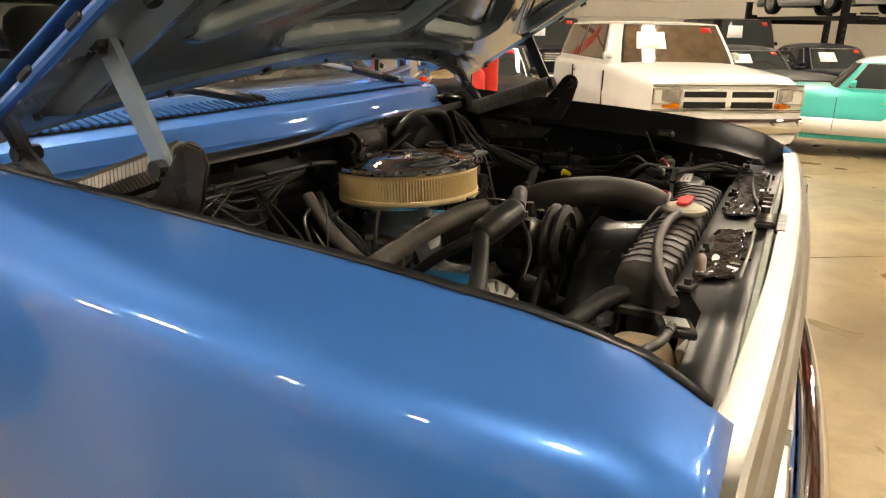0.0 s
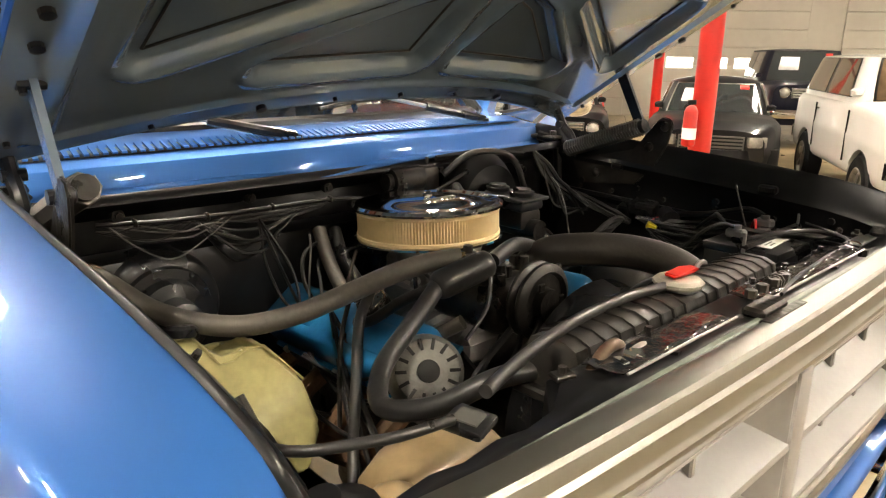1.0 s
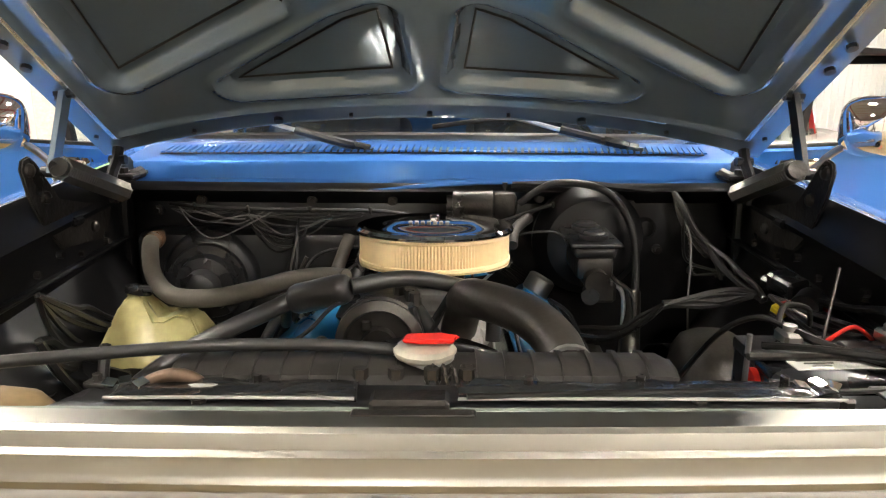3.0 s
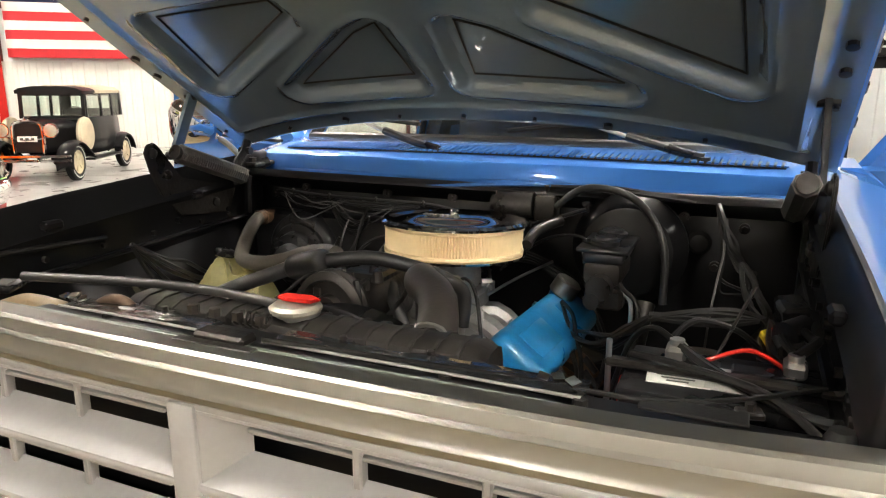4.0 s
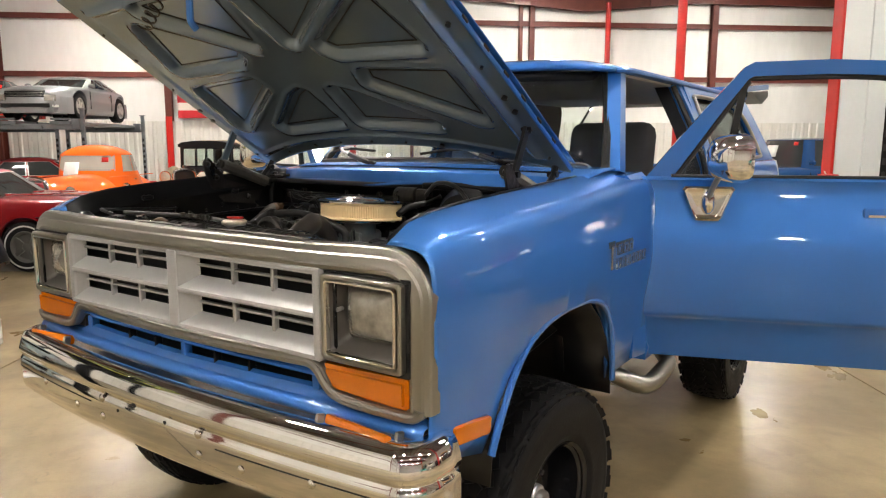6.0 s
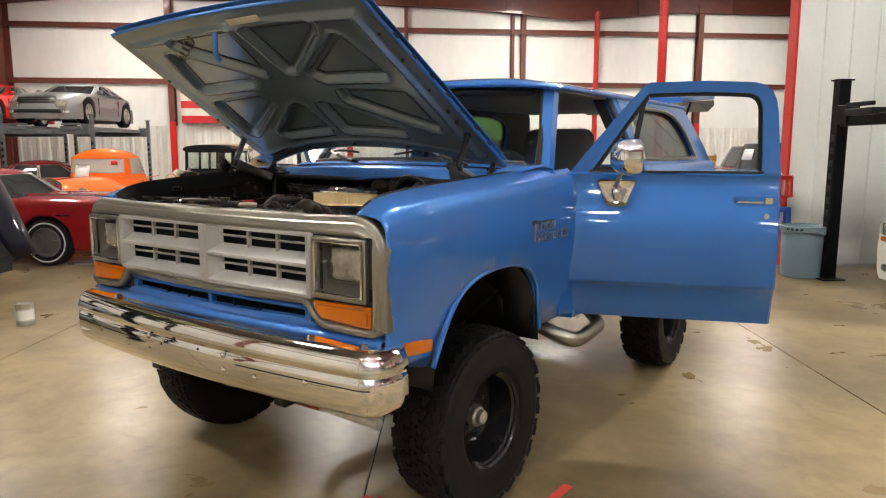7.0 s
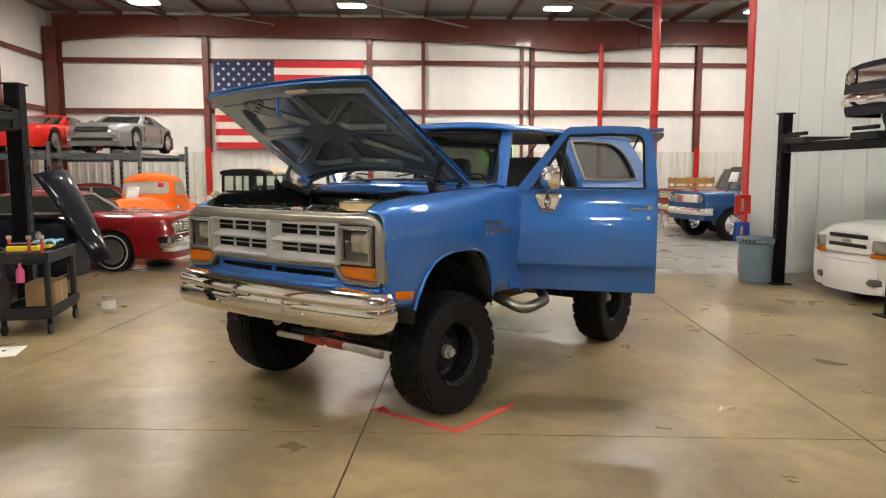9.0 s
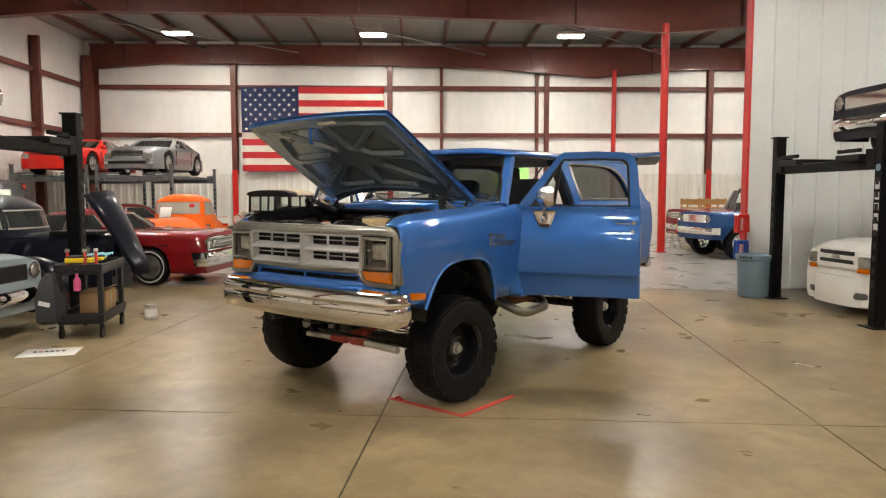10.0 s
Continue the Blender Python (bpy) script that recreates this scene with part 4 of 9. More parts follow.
    for y in [-0.97 + 0.0606 * i for i in range(33)]:
        q = abs(y) / 0.97
        x = 0.838 - 0.045 * q * q
        zt = interp(abs(y), [(0.0, 1.032), (0.6, 1.04), (0.68, 1.012), (0.97, 1.006)])
        rows.append([(x - 0.03, y, zt - 0.02), (x - 0.024, y, zt), (x - 0.012, y, zt - 0.006), (x - 0.012, y, zt - 0.014), (x - 0.006, y, 1.002), (x + 0.014, y, 0.996), (x + 0.021, y, 0.986), (x + 0.019, y, 0.974), (x + 0.006, y, 0.964), (x - 0.002, y, 0.958), (x - 0.03, y, 0.94), (x - 0.06, y, 0.87)])
    grid(bm, rows)
    part("valance", bm, BLUE, truck, "blue valance panel above the bumper", solid=0.006, angle=50)
    bm = B()
    rows = [[(xf(y) - 0.02, y, interp(abs(y), [(0.0, 1.096), (0.57, 1.1), (0.62, 1.09)])), (xf(y) - 0.012, y, 1.086), (xf(y) - 0.022, y, 1.074), (xf(y) - 0.06, y, 1.074)] for y in [-0.6 + 0.06 * i for i in range(21)]]
    grid(bm, rows)
    part("valance_lip", bm, BLUE, truck, "blue upper edge of the air slots", solid=0.004)
    for y, w, mt in ((0.0, 0.022, BLUE), (-0.595, 0.03, BLUE), (0.595, 0.03, BLUE), (-0.32, 0.008, BLACK), (0.32, 0.008, BLACK), (-0.16, 0.006, BLACK), (0.16, 0.006, BLACK)):
        bm = B()
        box(bm, (xf(y) - 0.04, y, 1.052), (0.03, w, 0.05), bev=0.003)
        part("slot_divider", bm, mt, truck, "divider between the air slots")
    # bumper
    bump = new("bumper")
    bump.parent = truck
    bump["label"] = "wide chrome bumper with bolts and slots"
    plan = []
    for k in range(15):
        y = 0.935 * k / 14
        plan.append(Vector((0.965 - 0.055 * (y / 0.935) ** 2, y, 0)))
    for k in range(1, 9):
        a = math.pi / 2 * k / 8
        plan.append(Vector((0.80 + 0.11 * math.cos(a), 0.935 + 0.085 * math.sin(a), 0)))
    plan += [Vector((0.77, 1.022, 0)), Vector((0.73, 1.022, 0))]
    plan = [Vector((p.x, -p.y, 0)) for p in plan[:0:-1]] + plan
    sec = [(-0.09, 0.1), (-0.07, 0.118), (-0.05, 0.126), (-0.03, 0.126), (-0.014, 0.117), (-0.004, 0.1), (0.004, 0.075), (0.008, 0.055), (0.006, 0.042), (-0.002, 0.034), (-0.002, 0.026), (0.005, 0.018), (0.007, 0.0), (0.007, -0.06), (0.003, -0.085), (-0.006, -0.105), (-0.02, -0.119), (-0.05, -0.125)]

    def on_bumper(k, d, z):
        t = (plan[min(k + 1, len(plan) - 1)] - plan[max(k - 1, 0)]).normalized()
        return plan[k] + Vector((t.y, -t.x, 0)) * d + Vector((0, 0, 0.852 + z))

    bm = B()
    grid(bm, [[on_bumper(k, d, z) for d, z in sec] for k in range(len(plan))])
    part("bumper_face", bm, CHROME, bump, "", solid=0.004, angle=60)
    for y, z in ((-0.44, 0.805), (-0.26, 0.805), (0.26, 0.805), (0.44, 0.805), (-0.26, 0.868), (0.26, 0.868), (-0.7, 0.83), (0.7, 0.83)):
        bm = B()
        x = 0.972 - 0.055 * (abs(y) / 0.935) ** 2
        lathe(bm, [(0.014, -0.002), (0.0135, 0.003), (0.009, 0.0065), (0.0, 0.0075)], 16, pose(x, y, z, 0, 90, 0))
        part("bumper_bolt", bm, CHROME, bump)
    for y, z in ((-0.08, 0.882), (0.0, 0.822), (-0.16, 0.847), (0.1, 0.867)):
        bm = B()
        cyl(bm, (0.955, y, z), (0.9735, y, z), 0.006, n=8)
        part("bolt_hole", bm, BLACK, bump)
    mid = len(plan) // 2
    for s in (-1, 1):
        bm = B()
        tube(bm, [on_bumper(mid + s * k, 0.006, -0.012) for k in range(5, 18)], 0.0045, 6, 1)
        part("bumper_groove", bm, BLACK, bump)
    for ob in set(bpy.data.objects) - before:
        if ob.type == "MESH":
            ob.data.transform(Matrix.Translation((0, FRONT_Y, 0)))


def build_wheel(label):
    """A chunky all-terrain tyre on a black steel rim; axle along y, outer face to +y."""
    w = thing("wheel", label, "wheel")
    R, W2 = 0.437, 0.14
    turn = Matrix.Diagonal((1, 0.86, 1, 1)) @ Matrix.Rotation(radians(-90), 4, "X")
    bm = B()
    half = [(0.215, 0.13), (0.232, 0.148), (0.25, 0.157), (0.256, 0.161), (0.264, 0.1605), (0.3, 0.166), (0.34, 0.167), (0.362, 0.1645), (0.37, 0.1665), (0.378, 0.1635), (0.398, 0.156), (0.41, 0.147), (0.418, 0.132), (0.4235, 0.09), (0.4255, 0.0)]
    prof = [(r, -y) for r, y in half] + half[-2::-1]
    lathe(bm, prof + [prof[0]], 56, turn, False)
    tyre = part("tyre", bm, TYRE, w, "black all-terrain tyre", angle=40)
    # tread lugs
    bm = B()
    rnd = random.Random(4)
    n = 46
    for i in range(n):
        a0 = 2 * math.pi * i / n
        for k, y in enumerate((-0.11, -0.073, -0.036, 0.0, 0.036, 0.073, 0.11)):
            a = a0 + (0.5 * (k % 2) + 0.16 * math.sin(k * 2.1)) * 2 * math.pi / n
            edge = abs(y) > 0.09
            m = Matrix.Rotation(a, 4, "Y") @ Matrix.Translation((0.4275 - 0.016 * (abs(y) / 0.11) ** 3, y * 0.97, 0)) @ Matrix.Rotation(radians((22 if k % 2 else -26) * (0.4 if edge else 1)), 4, "X") @ Matrix.Rotation(radians(-math.copysign(14, y) if edge else 0), 4, "Z")
            bmesh.ops.create_cube(bm, size=1, matrix=m @ Matrix.Diagonal((0.01 if edge else 0.014, 0.038 if edge else 0.033, 0.052 if edge else 0.047, 1)))
        for s in (-1, 1):
            m = Matrix.Rotation(a0 + (0.35 if i % 2 else 0) * 0.1, 4, "Y") @ Matrix.Translation((0.402, s * 0.1355, 0)) @ Matrix.Rotation(radians(s * 32), 4, "Z")
            bmesh.ops.create_cube(bm, size=1, matrix=m @ Matrix.Diagonal((0.03 if i % 2 else 0.02, 0.006, 0.046, 1)))
    part("tread", bm, TYRE, w)
    bm = B()
    lathe(bm, [(0.214, 0.138), (0.228, 0.15), (0.23, 0.145), (0.222, 0.132), (0.212, 0.126), (0.203, 0.118), (0.196, 0.06), (0.185, -0.02), (0.15, -0.03), (0.12, 0.01), (0.085, 0.02), (0.07, 0.012), (0.0, 0.01)], 40, turn, False)
    rim = part("rim", bm, RIMBLACK, w, "gloss black steel rim")
    bm = B()
    lathe(bm, [(0.2, -0.13), (0.215, -0.14), (0.19, -0.02), (0.18, -0.03)], 32, turn, False)
    part("rim_back", bm, BLACK, w)
    bm = B()
    lathe(bm, [(0.05, 0.0), (0.05, 0.05), (0.044, 0.058), (0.036, 0.06), (0.034, 0.082), (0.03, 0.088), (0.024, 0.088), (0.022, 0.084), (0.0, 0.084)], 24, turn)
    part("hub", bm, STEEL, w, "bright locking hub")
    bm = B()
    for i in range(5):
        a = 2 * math.pi * i / 5
        p = Vector((0.092 * math.cos(a), 0, 0.092 * math.sin(a)))
        cyl(bm, p + Vector((0, 0.01, 0)), p + Vector((0, 0.035, 0)), 0.011, n=6)
    part("lug_nut", bm, BLACK, w, split=True)
    return w


def as_part(ob, parent, m):
    """Hang a built thing under another as one of its parts."""
    for k in ("category", "group", "kind"):
        if k in ob:
            del ob[k]
    ob.parent, ob.matrix_basis = parent, m
    return ob


def build_truck_wheels():
    w = build_wheel("black all-terrain tyre on a gloss black rim")
    poses = [pose(0, 0.825, 0.432, 0, 20, -3), pose(-2.69, 0.86, 0.432, 0, 75, 0), pose(0, -0.97, 0.432, 0, 10, 177), pose(-2.69, -0.88, 0.432, 0, 50, 180)]
    copies = [copy_thing(w, p) for p in poses[1:]]
    for o, p in zip([w] + copies, poses):
        as_part(o, truck, p)
    # axles, steering links, springs and frame
    bm = B()
    cyl(bm, (0, -0.68, 0.43), (0, 0.68, 0.43), 0.042, n=14)
    cyl(bm, (-2.69, -0.68, 0.43), (-2.69, 0.68, 0.43), 0.045, n=14)
    part("axle", bm, GREASY, truck, split=True)
    bm = B()
    lathe(bm, [(0.0, -0.13), (0.08, -0.12), (0.125, -0.04), (0.125, 0.03), (0.08, 0.1), (0.0, 0.12)], 20, pose(0.0, -0.22, 0.43, 90, 90, 0))
    cyl(bm, (0.03, -0.36, 0.43), (0.03, -0.05, 0.43), 0.062, n=14)
    part("differential", bm, REDAXLE, truck, "faded red differential housing")
    bm = B()
    cyl(bm, (0.17, -0.6, 0.44), (0.17, 0.6, 0.42), 0.017, n=10)
    cyl(bm, (0.2, 0.05, 0.47), (0.2, 0.5, 0.46), 0.011, n=8)
    part("tie_rod", bm, GREASY, truck, split=True)
    bm = B()
    cyl(bm, (0.33, 0.16, 0.436), (0.35, 0.54, 0.43), 0.027, n=14)
    cyl(bm, (0.345, -0.55, 0.436), (0.335, -0.24, 0.436), 0.024, n=14)
    part("steering_damper", bm, OFFWHITE, truck, "off-white steering damper", split=True)
    bm = B()
    cyl(bm, (0.335, -0.24, 0.436), (0.332, -0.06, 0.436), 0.032, n=14)
    cyl(bm, (0.332, 0.0, 0.436), (0.33, 0.16, 0.436), 0.032, n=14)
    cyl(bm, (0.332, -0.06, 0.436), (0.332, 0.0, 0.436), 0.018, n=14)
    part("damper_boot", bm, REDAXLE, truck, "red rubber damper boot")
    bm = B()
    for s in (-1, 1):
        for xc in (0.0, -2.69):
            rows = [(xc + 0.62 * q, s * 0.45, 0.5 + 0.13 * q * q + 0.0) for q in (-1, -0.5, 0, 0.5, 1)]
            for dz in (0.0, 0.014, 0.028, 0.042):
                k = 1 - dz * 9
                tube(bm, [(xc + (x - xc) * k, y, z + dz) for x, y, z in rows], 0.0075, 6, 3)
            for dx in (-0.06, 0.06):
                tube(bm, [(xc + dx, s * 0.42, 0.4), (xc + dx, s * 0.42, 0.58), (xc + dx, s * 0.48, 0.58), (xc + dx, s * 0.48, 0.4)], 0.008, 6, 2)
    part("leaf_spring", bm, GREASY, truck, split=True)
    bm = B()
    for s in (-1, 1):
        cyl(bm, (0.1, s * 0.52, 0.45), (0.02, s * 0.5, 0.85), 0.026, n=12)
    part("shock_absorber", bm, OFFWHITE, truck, split=True)
    bm = B()
    for s in (-1, 1):
        box(bm, (-1.35, s * 0.43, 0.72), (4.4, 0.07, 0.14), bev=0.008)
    for x in (0.62, -0.9, -2.0, -3.4):
        box(bm, (x, 0, 0.70), (0.09, 0.8, 0.1), bev=0.008)
    part("chassis", bm, GREASY, truck, split=True)
    for s in (-1, 1):
        bm = B()
        tube(bm, [(-0.80, s * 0.66, 0.74), (-0.82, s * 0.86, 0.66), (-0.92, s * 0.95, 0.61), (-1.15, s * 0.96, 0.62), (-1.3, s * 0.93, 0.63), (-1.38, s * 0.8, 0.7), (-1.4, s * 0.6, 0.74)], 0.042, 12, 6)
        part("step_bar", bm, CHROME_OLD, truck, "satin steel tubular step bar")
    bm = B()
    tube(bm, [(-0.3, 0.3, 0.62), (-1.2, 0.34, 0.6), (-2.2, 0.4, 0.62), (-3.2, 0.5, 0.62), (-3.7, 0.52, 0.62)], 0.032, 10, 3)
    cyl(bm, (-1.5, 0.33, 0.6), (-2.0, 0.38, 0.62), 0.08, n=16)
    part("exhaust", bm, RUST, truck)


build_fenders()
build_hood()
build_front()
build_truck_wheels()


# ---- cab, doors and tail of the truck ----
def cowl_front(y):
    return -0.245 - 0.13 * (abs(y) / 0.85) ** 2


def glass_base(y):
    return -0.46 - 0.21 * (abs(y) / 0.84) ** 2


def build_cowl():
    ys = [-0.86 + 0.043 * i for i in range(41)]
    bm = B()
    rows = []
    for y in ys:
        x, xb = cowl_front(y), glass_base(y)
        drop = 0.02 * (abs(y) / 0.86) ** 2
        bend = 0.008 * math.sin(y * 9) * (1 if abs(y) < 0.25 else 0.3)
        rows.append([(x + 0.022, y, 1.536 - drop + bend), (x + 0.01 + bend * 0.5, y, 1.549 - drop + bend * 0.7), (x + 0.004, y, 1.553 - drop), (x - 0.006, y, 1.59 - drop), (x - 0.01, y, 1.596 - drop), (x - 0.018, y, 1.599 - drop), (x - 0.045, y, 1.606 - drop),
                     (x + (xb - x) * 0.55, y, 1.622 - drop), (xb + 0.02, y, 1.632 - drop), (xb, y, 1.628 - drop)])
    grid(bm, rows)
    cowl = part("cowl_panel", bm, BLUE, truck, "blue cowl panel with air louvres", solid=0.006)
    bm = B()
    # black strip laid over the cowl, painting the dark of the slots
    rows = []
    for y in [-0.74 + 0.04 * i for i in range(38)]:
        x, xb = cowl_front(y), glass_base(y)
        drop = 0.02 * (abs(y) / 0.86) ** 2
        rows.append([(x - 0.052, y, 1.6125 - drop), (x - 0.105, y, 1.6225 - drop)])
    grid(bm, rows)
    part("louvre_recess", bm, BLACK, cowl, "black strip on the cowl for the shade in the louvre slots", solid=0.002)
    bm = B()
    n = 84
    for i in range(n):
        y = -0.735 + 1.47 * i / (n - 1)
        x, xb = cowl_front(y), glass_base(y)
        drop = 0.02 * (abs(y) / 0.86) ** 2
        a = Vector((x - 0.05, y, 1.616 - drop))
        b = Vector((x - 0.108, y + 0.006, 1.6265 - drop))
        prism(bm, [a, a + Vector((0, 0.0105, 0)), b + Vector((0, 0.0105, 0)), b], (0, 0, 0.004))
    louvre = part("louvre", bm, BLUE, cowl, "row of narrow louvre bars")
    louvre["kind"] = "stuff"
    # wipers
    for y0, y1 in ((-0.16, -0.62), (0.55, 0.1)):
        w = new("wiper")
        w.parent = truck
        bm = B()
        x0 = cowl_front(y0) - 0.07
        cyl(bm, (x0, y0, 1.57), (x0, y0, 1.622), 0.02, 0.016, n=14)
        tube(bm, [(x0, y0, 1.62), (x0 - 0.01, y0 - 0.08, 1.637), (x0 - 0.05, y0 - 0.2, 1.664)], 0.012, 8, 4)
        part("pivot", bm, PLASTIC, w)
        bm = B()
        tube(bm, [(x0 - 0.05, y0 - 0.2, 1.664), (x0 - 0.1, y0 - 0.3, 1.688), (glass_base(y1) + 0.005, y1 + 0.1, 1.70)], 0.006, 6, 4)
        part("arm", bm, STEEL, w)
        bm = B()
        tube(bm, [(glass_base(y1 + 0.32) + 0.0, y1 + 0.32, 1.68), (glass_base(y1 + 0.1) + 0.0, y1 + 0.1, 1.69), (glass_base(y1 - 0.1) - 0.0, y1 - 0.1, 1.668)], 0.007, 6, 4)
        part("blade", bm, RUBBER, w)


def build_cab():
    # windscreen, its gasket and the pillars
    ys = [-1 + 0.1 * i for i in range(21)]
    bm = B()
    base = [(glass_base(q * 0.82) - 0.005, q * 0.82, 1.632 - 0.02 * q * q) for q in ys]
    top = [(-0.90 - 0.1 * q * q, q * 0.675, 2.035 - 0.012 * q * q) for q in ys]
    grid(bm, [base, [(Vector(a) + Vector(b)) / 2 + Vector((0.015, 0, 0.0)) for a, b in zip(base, top)], top])
    ws = part("windscreen", bm, GLASS, truck, "clear curved windscreen", solid=0.004)
    ws.visible_shadow = False
    bm = B()
    tube(bm, base + top[::-1] + [base[0]], 0.02, 8, 2)
    part("gasket", bm, RUBBER, ws)
    for s in (-1, 1):
        bm = B()
        rows = []
        for f in (0, 0.25, 0.5, 0.75, 1.0):
            c = Vector((-0.665, s * 0.85, 1.60)).lerp(Vector((-1.0, s * 0.71, 2.06)), f)
            rows.append([c + Vector((0.012, -s * 0.022, 0.0)), c + Vector((-0.012, s * 0.03, 0.0)), c + Vector((-0.075, s * 0.03, -0.01)), c + Vector((-0.07, -s * 0.012, -0.01))])
        loft(bm, rows)
        part("front_pillar", bm, BLUE, truck)
        # cowl side up to the door hinge
        bm = B()
        loft(bm, [[(x, s * 0.80, z0), (x, s * (0.985), z0), (x, s * 0.985, z1 - 0.05), (x, s * 0.93, z1), (x, s * 0.80, z1)] for x, z0, z1 in ((-0.62, 0.82, 1.585), (-0.80, 0.8, 1.595))])
        part("cowl_side", bm, BLUE, truck)
        # rocker
        bm = B()
        loft(bm, [[(x, s * 0.75, 0.76), (x, s * 0.985, 0.77), (x, s * 0.995, 0.83), (x, s * 0.96, 0.93), (x, s * 0.75, 0.93)] for x in (-0.79, -1.9)])
        part("rocker", bm, BLUE, truck)
        # door pillar behind the opening
        bm = B()
        rows = []
        for z, y in ((0.8, 0.985), (1.2, 1.0), (1.58, 0.965), (1.8, 0.88), (2.04, 0.76)):
            rows.append([(-1.84, s * (y - 0.12), z), (-1.84, s * y, z), (-1.97, s * y, z), (-1.97, s * (y - 0.12), z)])
        loft(bm, rows)
        part("door_pillar", bm, BLUE, truck)
        bm = B()
        tube(bm, [(-1.836, s * (y - 0.035), z) for z, y in ((0.95, 0.985), (1.2, 1.0), (1.58, 0.965), (1.8, 0.88), (2.03, 0.77))], 0.016, 8, 4)
        part("door_seal", bm, RUBBER, truck)
        bm = B()
        loft(bm, [[(-1.832, s * (y - 0.135), z), (-1.832, s * (y - 0.06), z), (-1.838, s * (y - 0.06), z), (-1.98, s * (y - 0.125), z), (-1.98, s * (y - 0.135), z)] for z, y in ((0.95, 0.985), (1.2, 1.0), (1.58, 0.965), (1.8, 0.88), (2.03, 0.765))])
        part("pillar_trim", bm, DARKGREY, truck, "dark inner pillar trim")
        # quarter panel with its wheel opening
        bm = B()
        rows = []
        arch = lambda x: 0.84 if abs(x + 2.69) > 0.49 else 0.66 + math.sqrt(max(0, 0.52 ** 2 - (x + 2.69) ** 2))
        for x in [-1.9 - 0.05 * i for i in range(38)]:
            zl = max(arch(x), 0.8)
            rows.append([(x, s * y, max(z, zl + 0.0004 * k)) for k, (y, z) in enumerate(((0.93, 1.61), (0.975, 1.58), (0.995, 1.5), (1.01, 1.36), (1.012, 1.25), (1.0, 1.12), (0.99, 1.05), (0.985, 0.95), (0.97, 0.8)))])
        grid(bm, rows)
        part("quarter_panel", bm, BLUE, truck, "blue rear quarter panel", angle=50, solid=0.01)
        # quarter window: frame, bright trim and glass leaning inwards
        P = lambda x, z: (x, s * (0.965 - (z - 1.58) * 0.42), z)
        curve = [(-2.0, 1.63), (-2.6, 1.625), (-3.2, 1.625), (-3.27, 1.65), (-3.255, 1.76), (-3.19, 1.88), (-3.06, 1.955), (-2.86, 1.985), (-2.5, 1.99), (-2.05, 1.985), (-2.005, 1.95), (-2.0, 1.8)]
        rim = [(-1.9, 1.58), (-2.6, 1.58), (-3.45, 1.58), (-3.72, 1.58), (-3.66, 1.76), (-3.58, 1.9), (-3.5, 2.0), (-3.4, 2.06), (-2.5, 2.06), (-2.0, 2.06), (-1.9, 2.06), (-1.9, 1.8)]
        bm = B()
        ring_prism(bm, [P(x, z) for x, z in rim], [P(x, z) for x, z in curve], (0, -s * 0.05, 0))
        part("window_frame", bm, BLUE, truck)
        bm = B()
        ring_prism(bm, [(x, y - s * 0.054, z) for x, y, z in [P(a, b) for a, b in rim]], [(x, y - s * 0.054, z) for x, y, z in [P(a, b) for a, b in curve]], (0, -s * 0.012, 0))
        part("inner_lining", bm, DARKGREY, truck, "dark inner side lining")
        bm = B()
        cor = [P(x, z) for x, z in curve]
        tube(bm, [(x, y + s * 0.006, z) for x, y, z in cor + cor[:1]], 0.012, 8, 4)
        part("window_trim", bm, CHROME_OLD, truck, "bright window trim")
        bm = B()
        prism(bm, [(x, y - s * 0.02, z) for x, y, z in cor], (0, -s * 0.003, 0))
        g = part("quarter_glass", bm, TINT, truck)
        g.visible_shadow = False
    # roof
    bm = B()
    rows = []
    for x, e in ((-0.94, 0.0), (-0.97, 0.025), (-1.05, 0.045), (-1.6, 0.06), (-2.6, 0.06), (-3.4, 0.05), (-3.56, 0.03), (-3.6, 0.0)):
        sec = []
        for k in range(17):
            q = -1 + k / 8
            yy = q * (0.76 if x < -1.02 else 0.735)
            bow = (1 - abs(q) ** 5)
            sec.append((x + (0.075 * (1 - q * q) if x > -1.2 else 0), yy, 2.045 + (0.012 + e) * bow + 0.012 * (1 - q * q)))
        rows.append(sec)
    grid(bm, rows)
    part("roof", bm, BLUE, truck, "blue metallic roof", solid=0.02, angle=50)
    bm = B()
    box(bm, (-2.3, 0, 2.035), (2.5, 1.44, 0.012))
    part("headliner", bm, HEADLINER, truck, "grey headliner")
    for s in (-1, 1):
        bm = B()
        tube(bm, [(-0.96, s * 0.735, 2.045), (-1.1, s * 0.77, 2.05), (-2.0, s * 0.775, 2.05), (-3.5, s * 0.77, 2.05)], 0.014, 8, 3)
        part("drip_rail", bm, BLUE, truck)
    # tailgate, raised liftgate, tail lamps, rear bumper
    bm = B()
    box(bm, (-3.74, 0, 1.2), (0.06, 1.6, 0.7), bev=0.02, seg=2)
    part("tailgate", bm, BLUE, truck)
    bm = B()
    ring_prism(bm, [(-3.56, -0.74, 2.10), (-3.56, 0.74, 2.10), (-4.8, 0.70, 2.20), (-4.8, -0.70, 2.20)], [(-3.68, -0.62, 2.11), (-3.68, 0.62, 2.11), (-4.62, 0.6, 2.186), (-4.62, -0.6, 2.186)], (0, 0, 0.045))
    lg = part("liftgate", bm, BLUE, truck, "raised blue liftgate with dark glass")
    bm = B()
    prism(bm, [(-3.68, -0.62, 2.12), (-3.68, 0.62, 2.12), (-4.62, 0.6, 2.196), (-4.62, -0.6, 2.196)], (0, 0, 0.006))
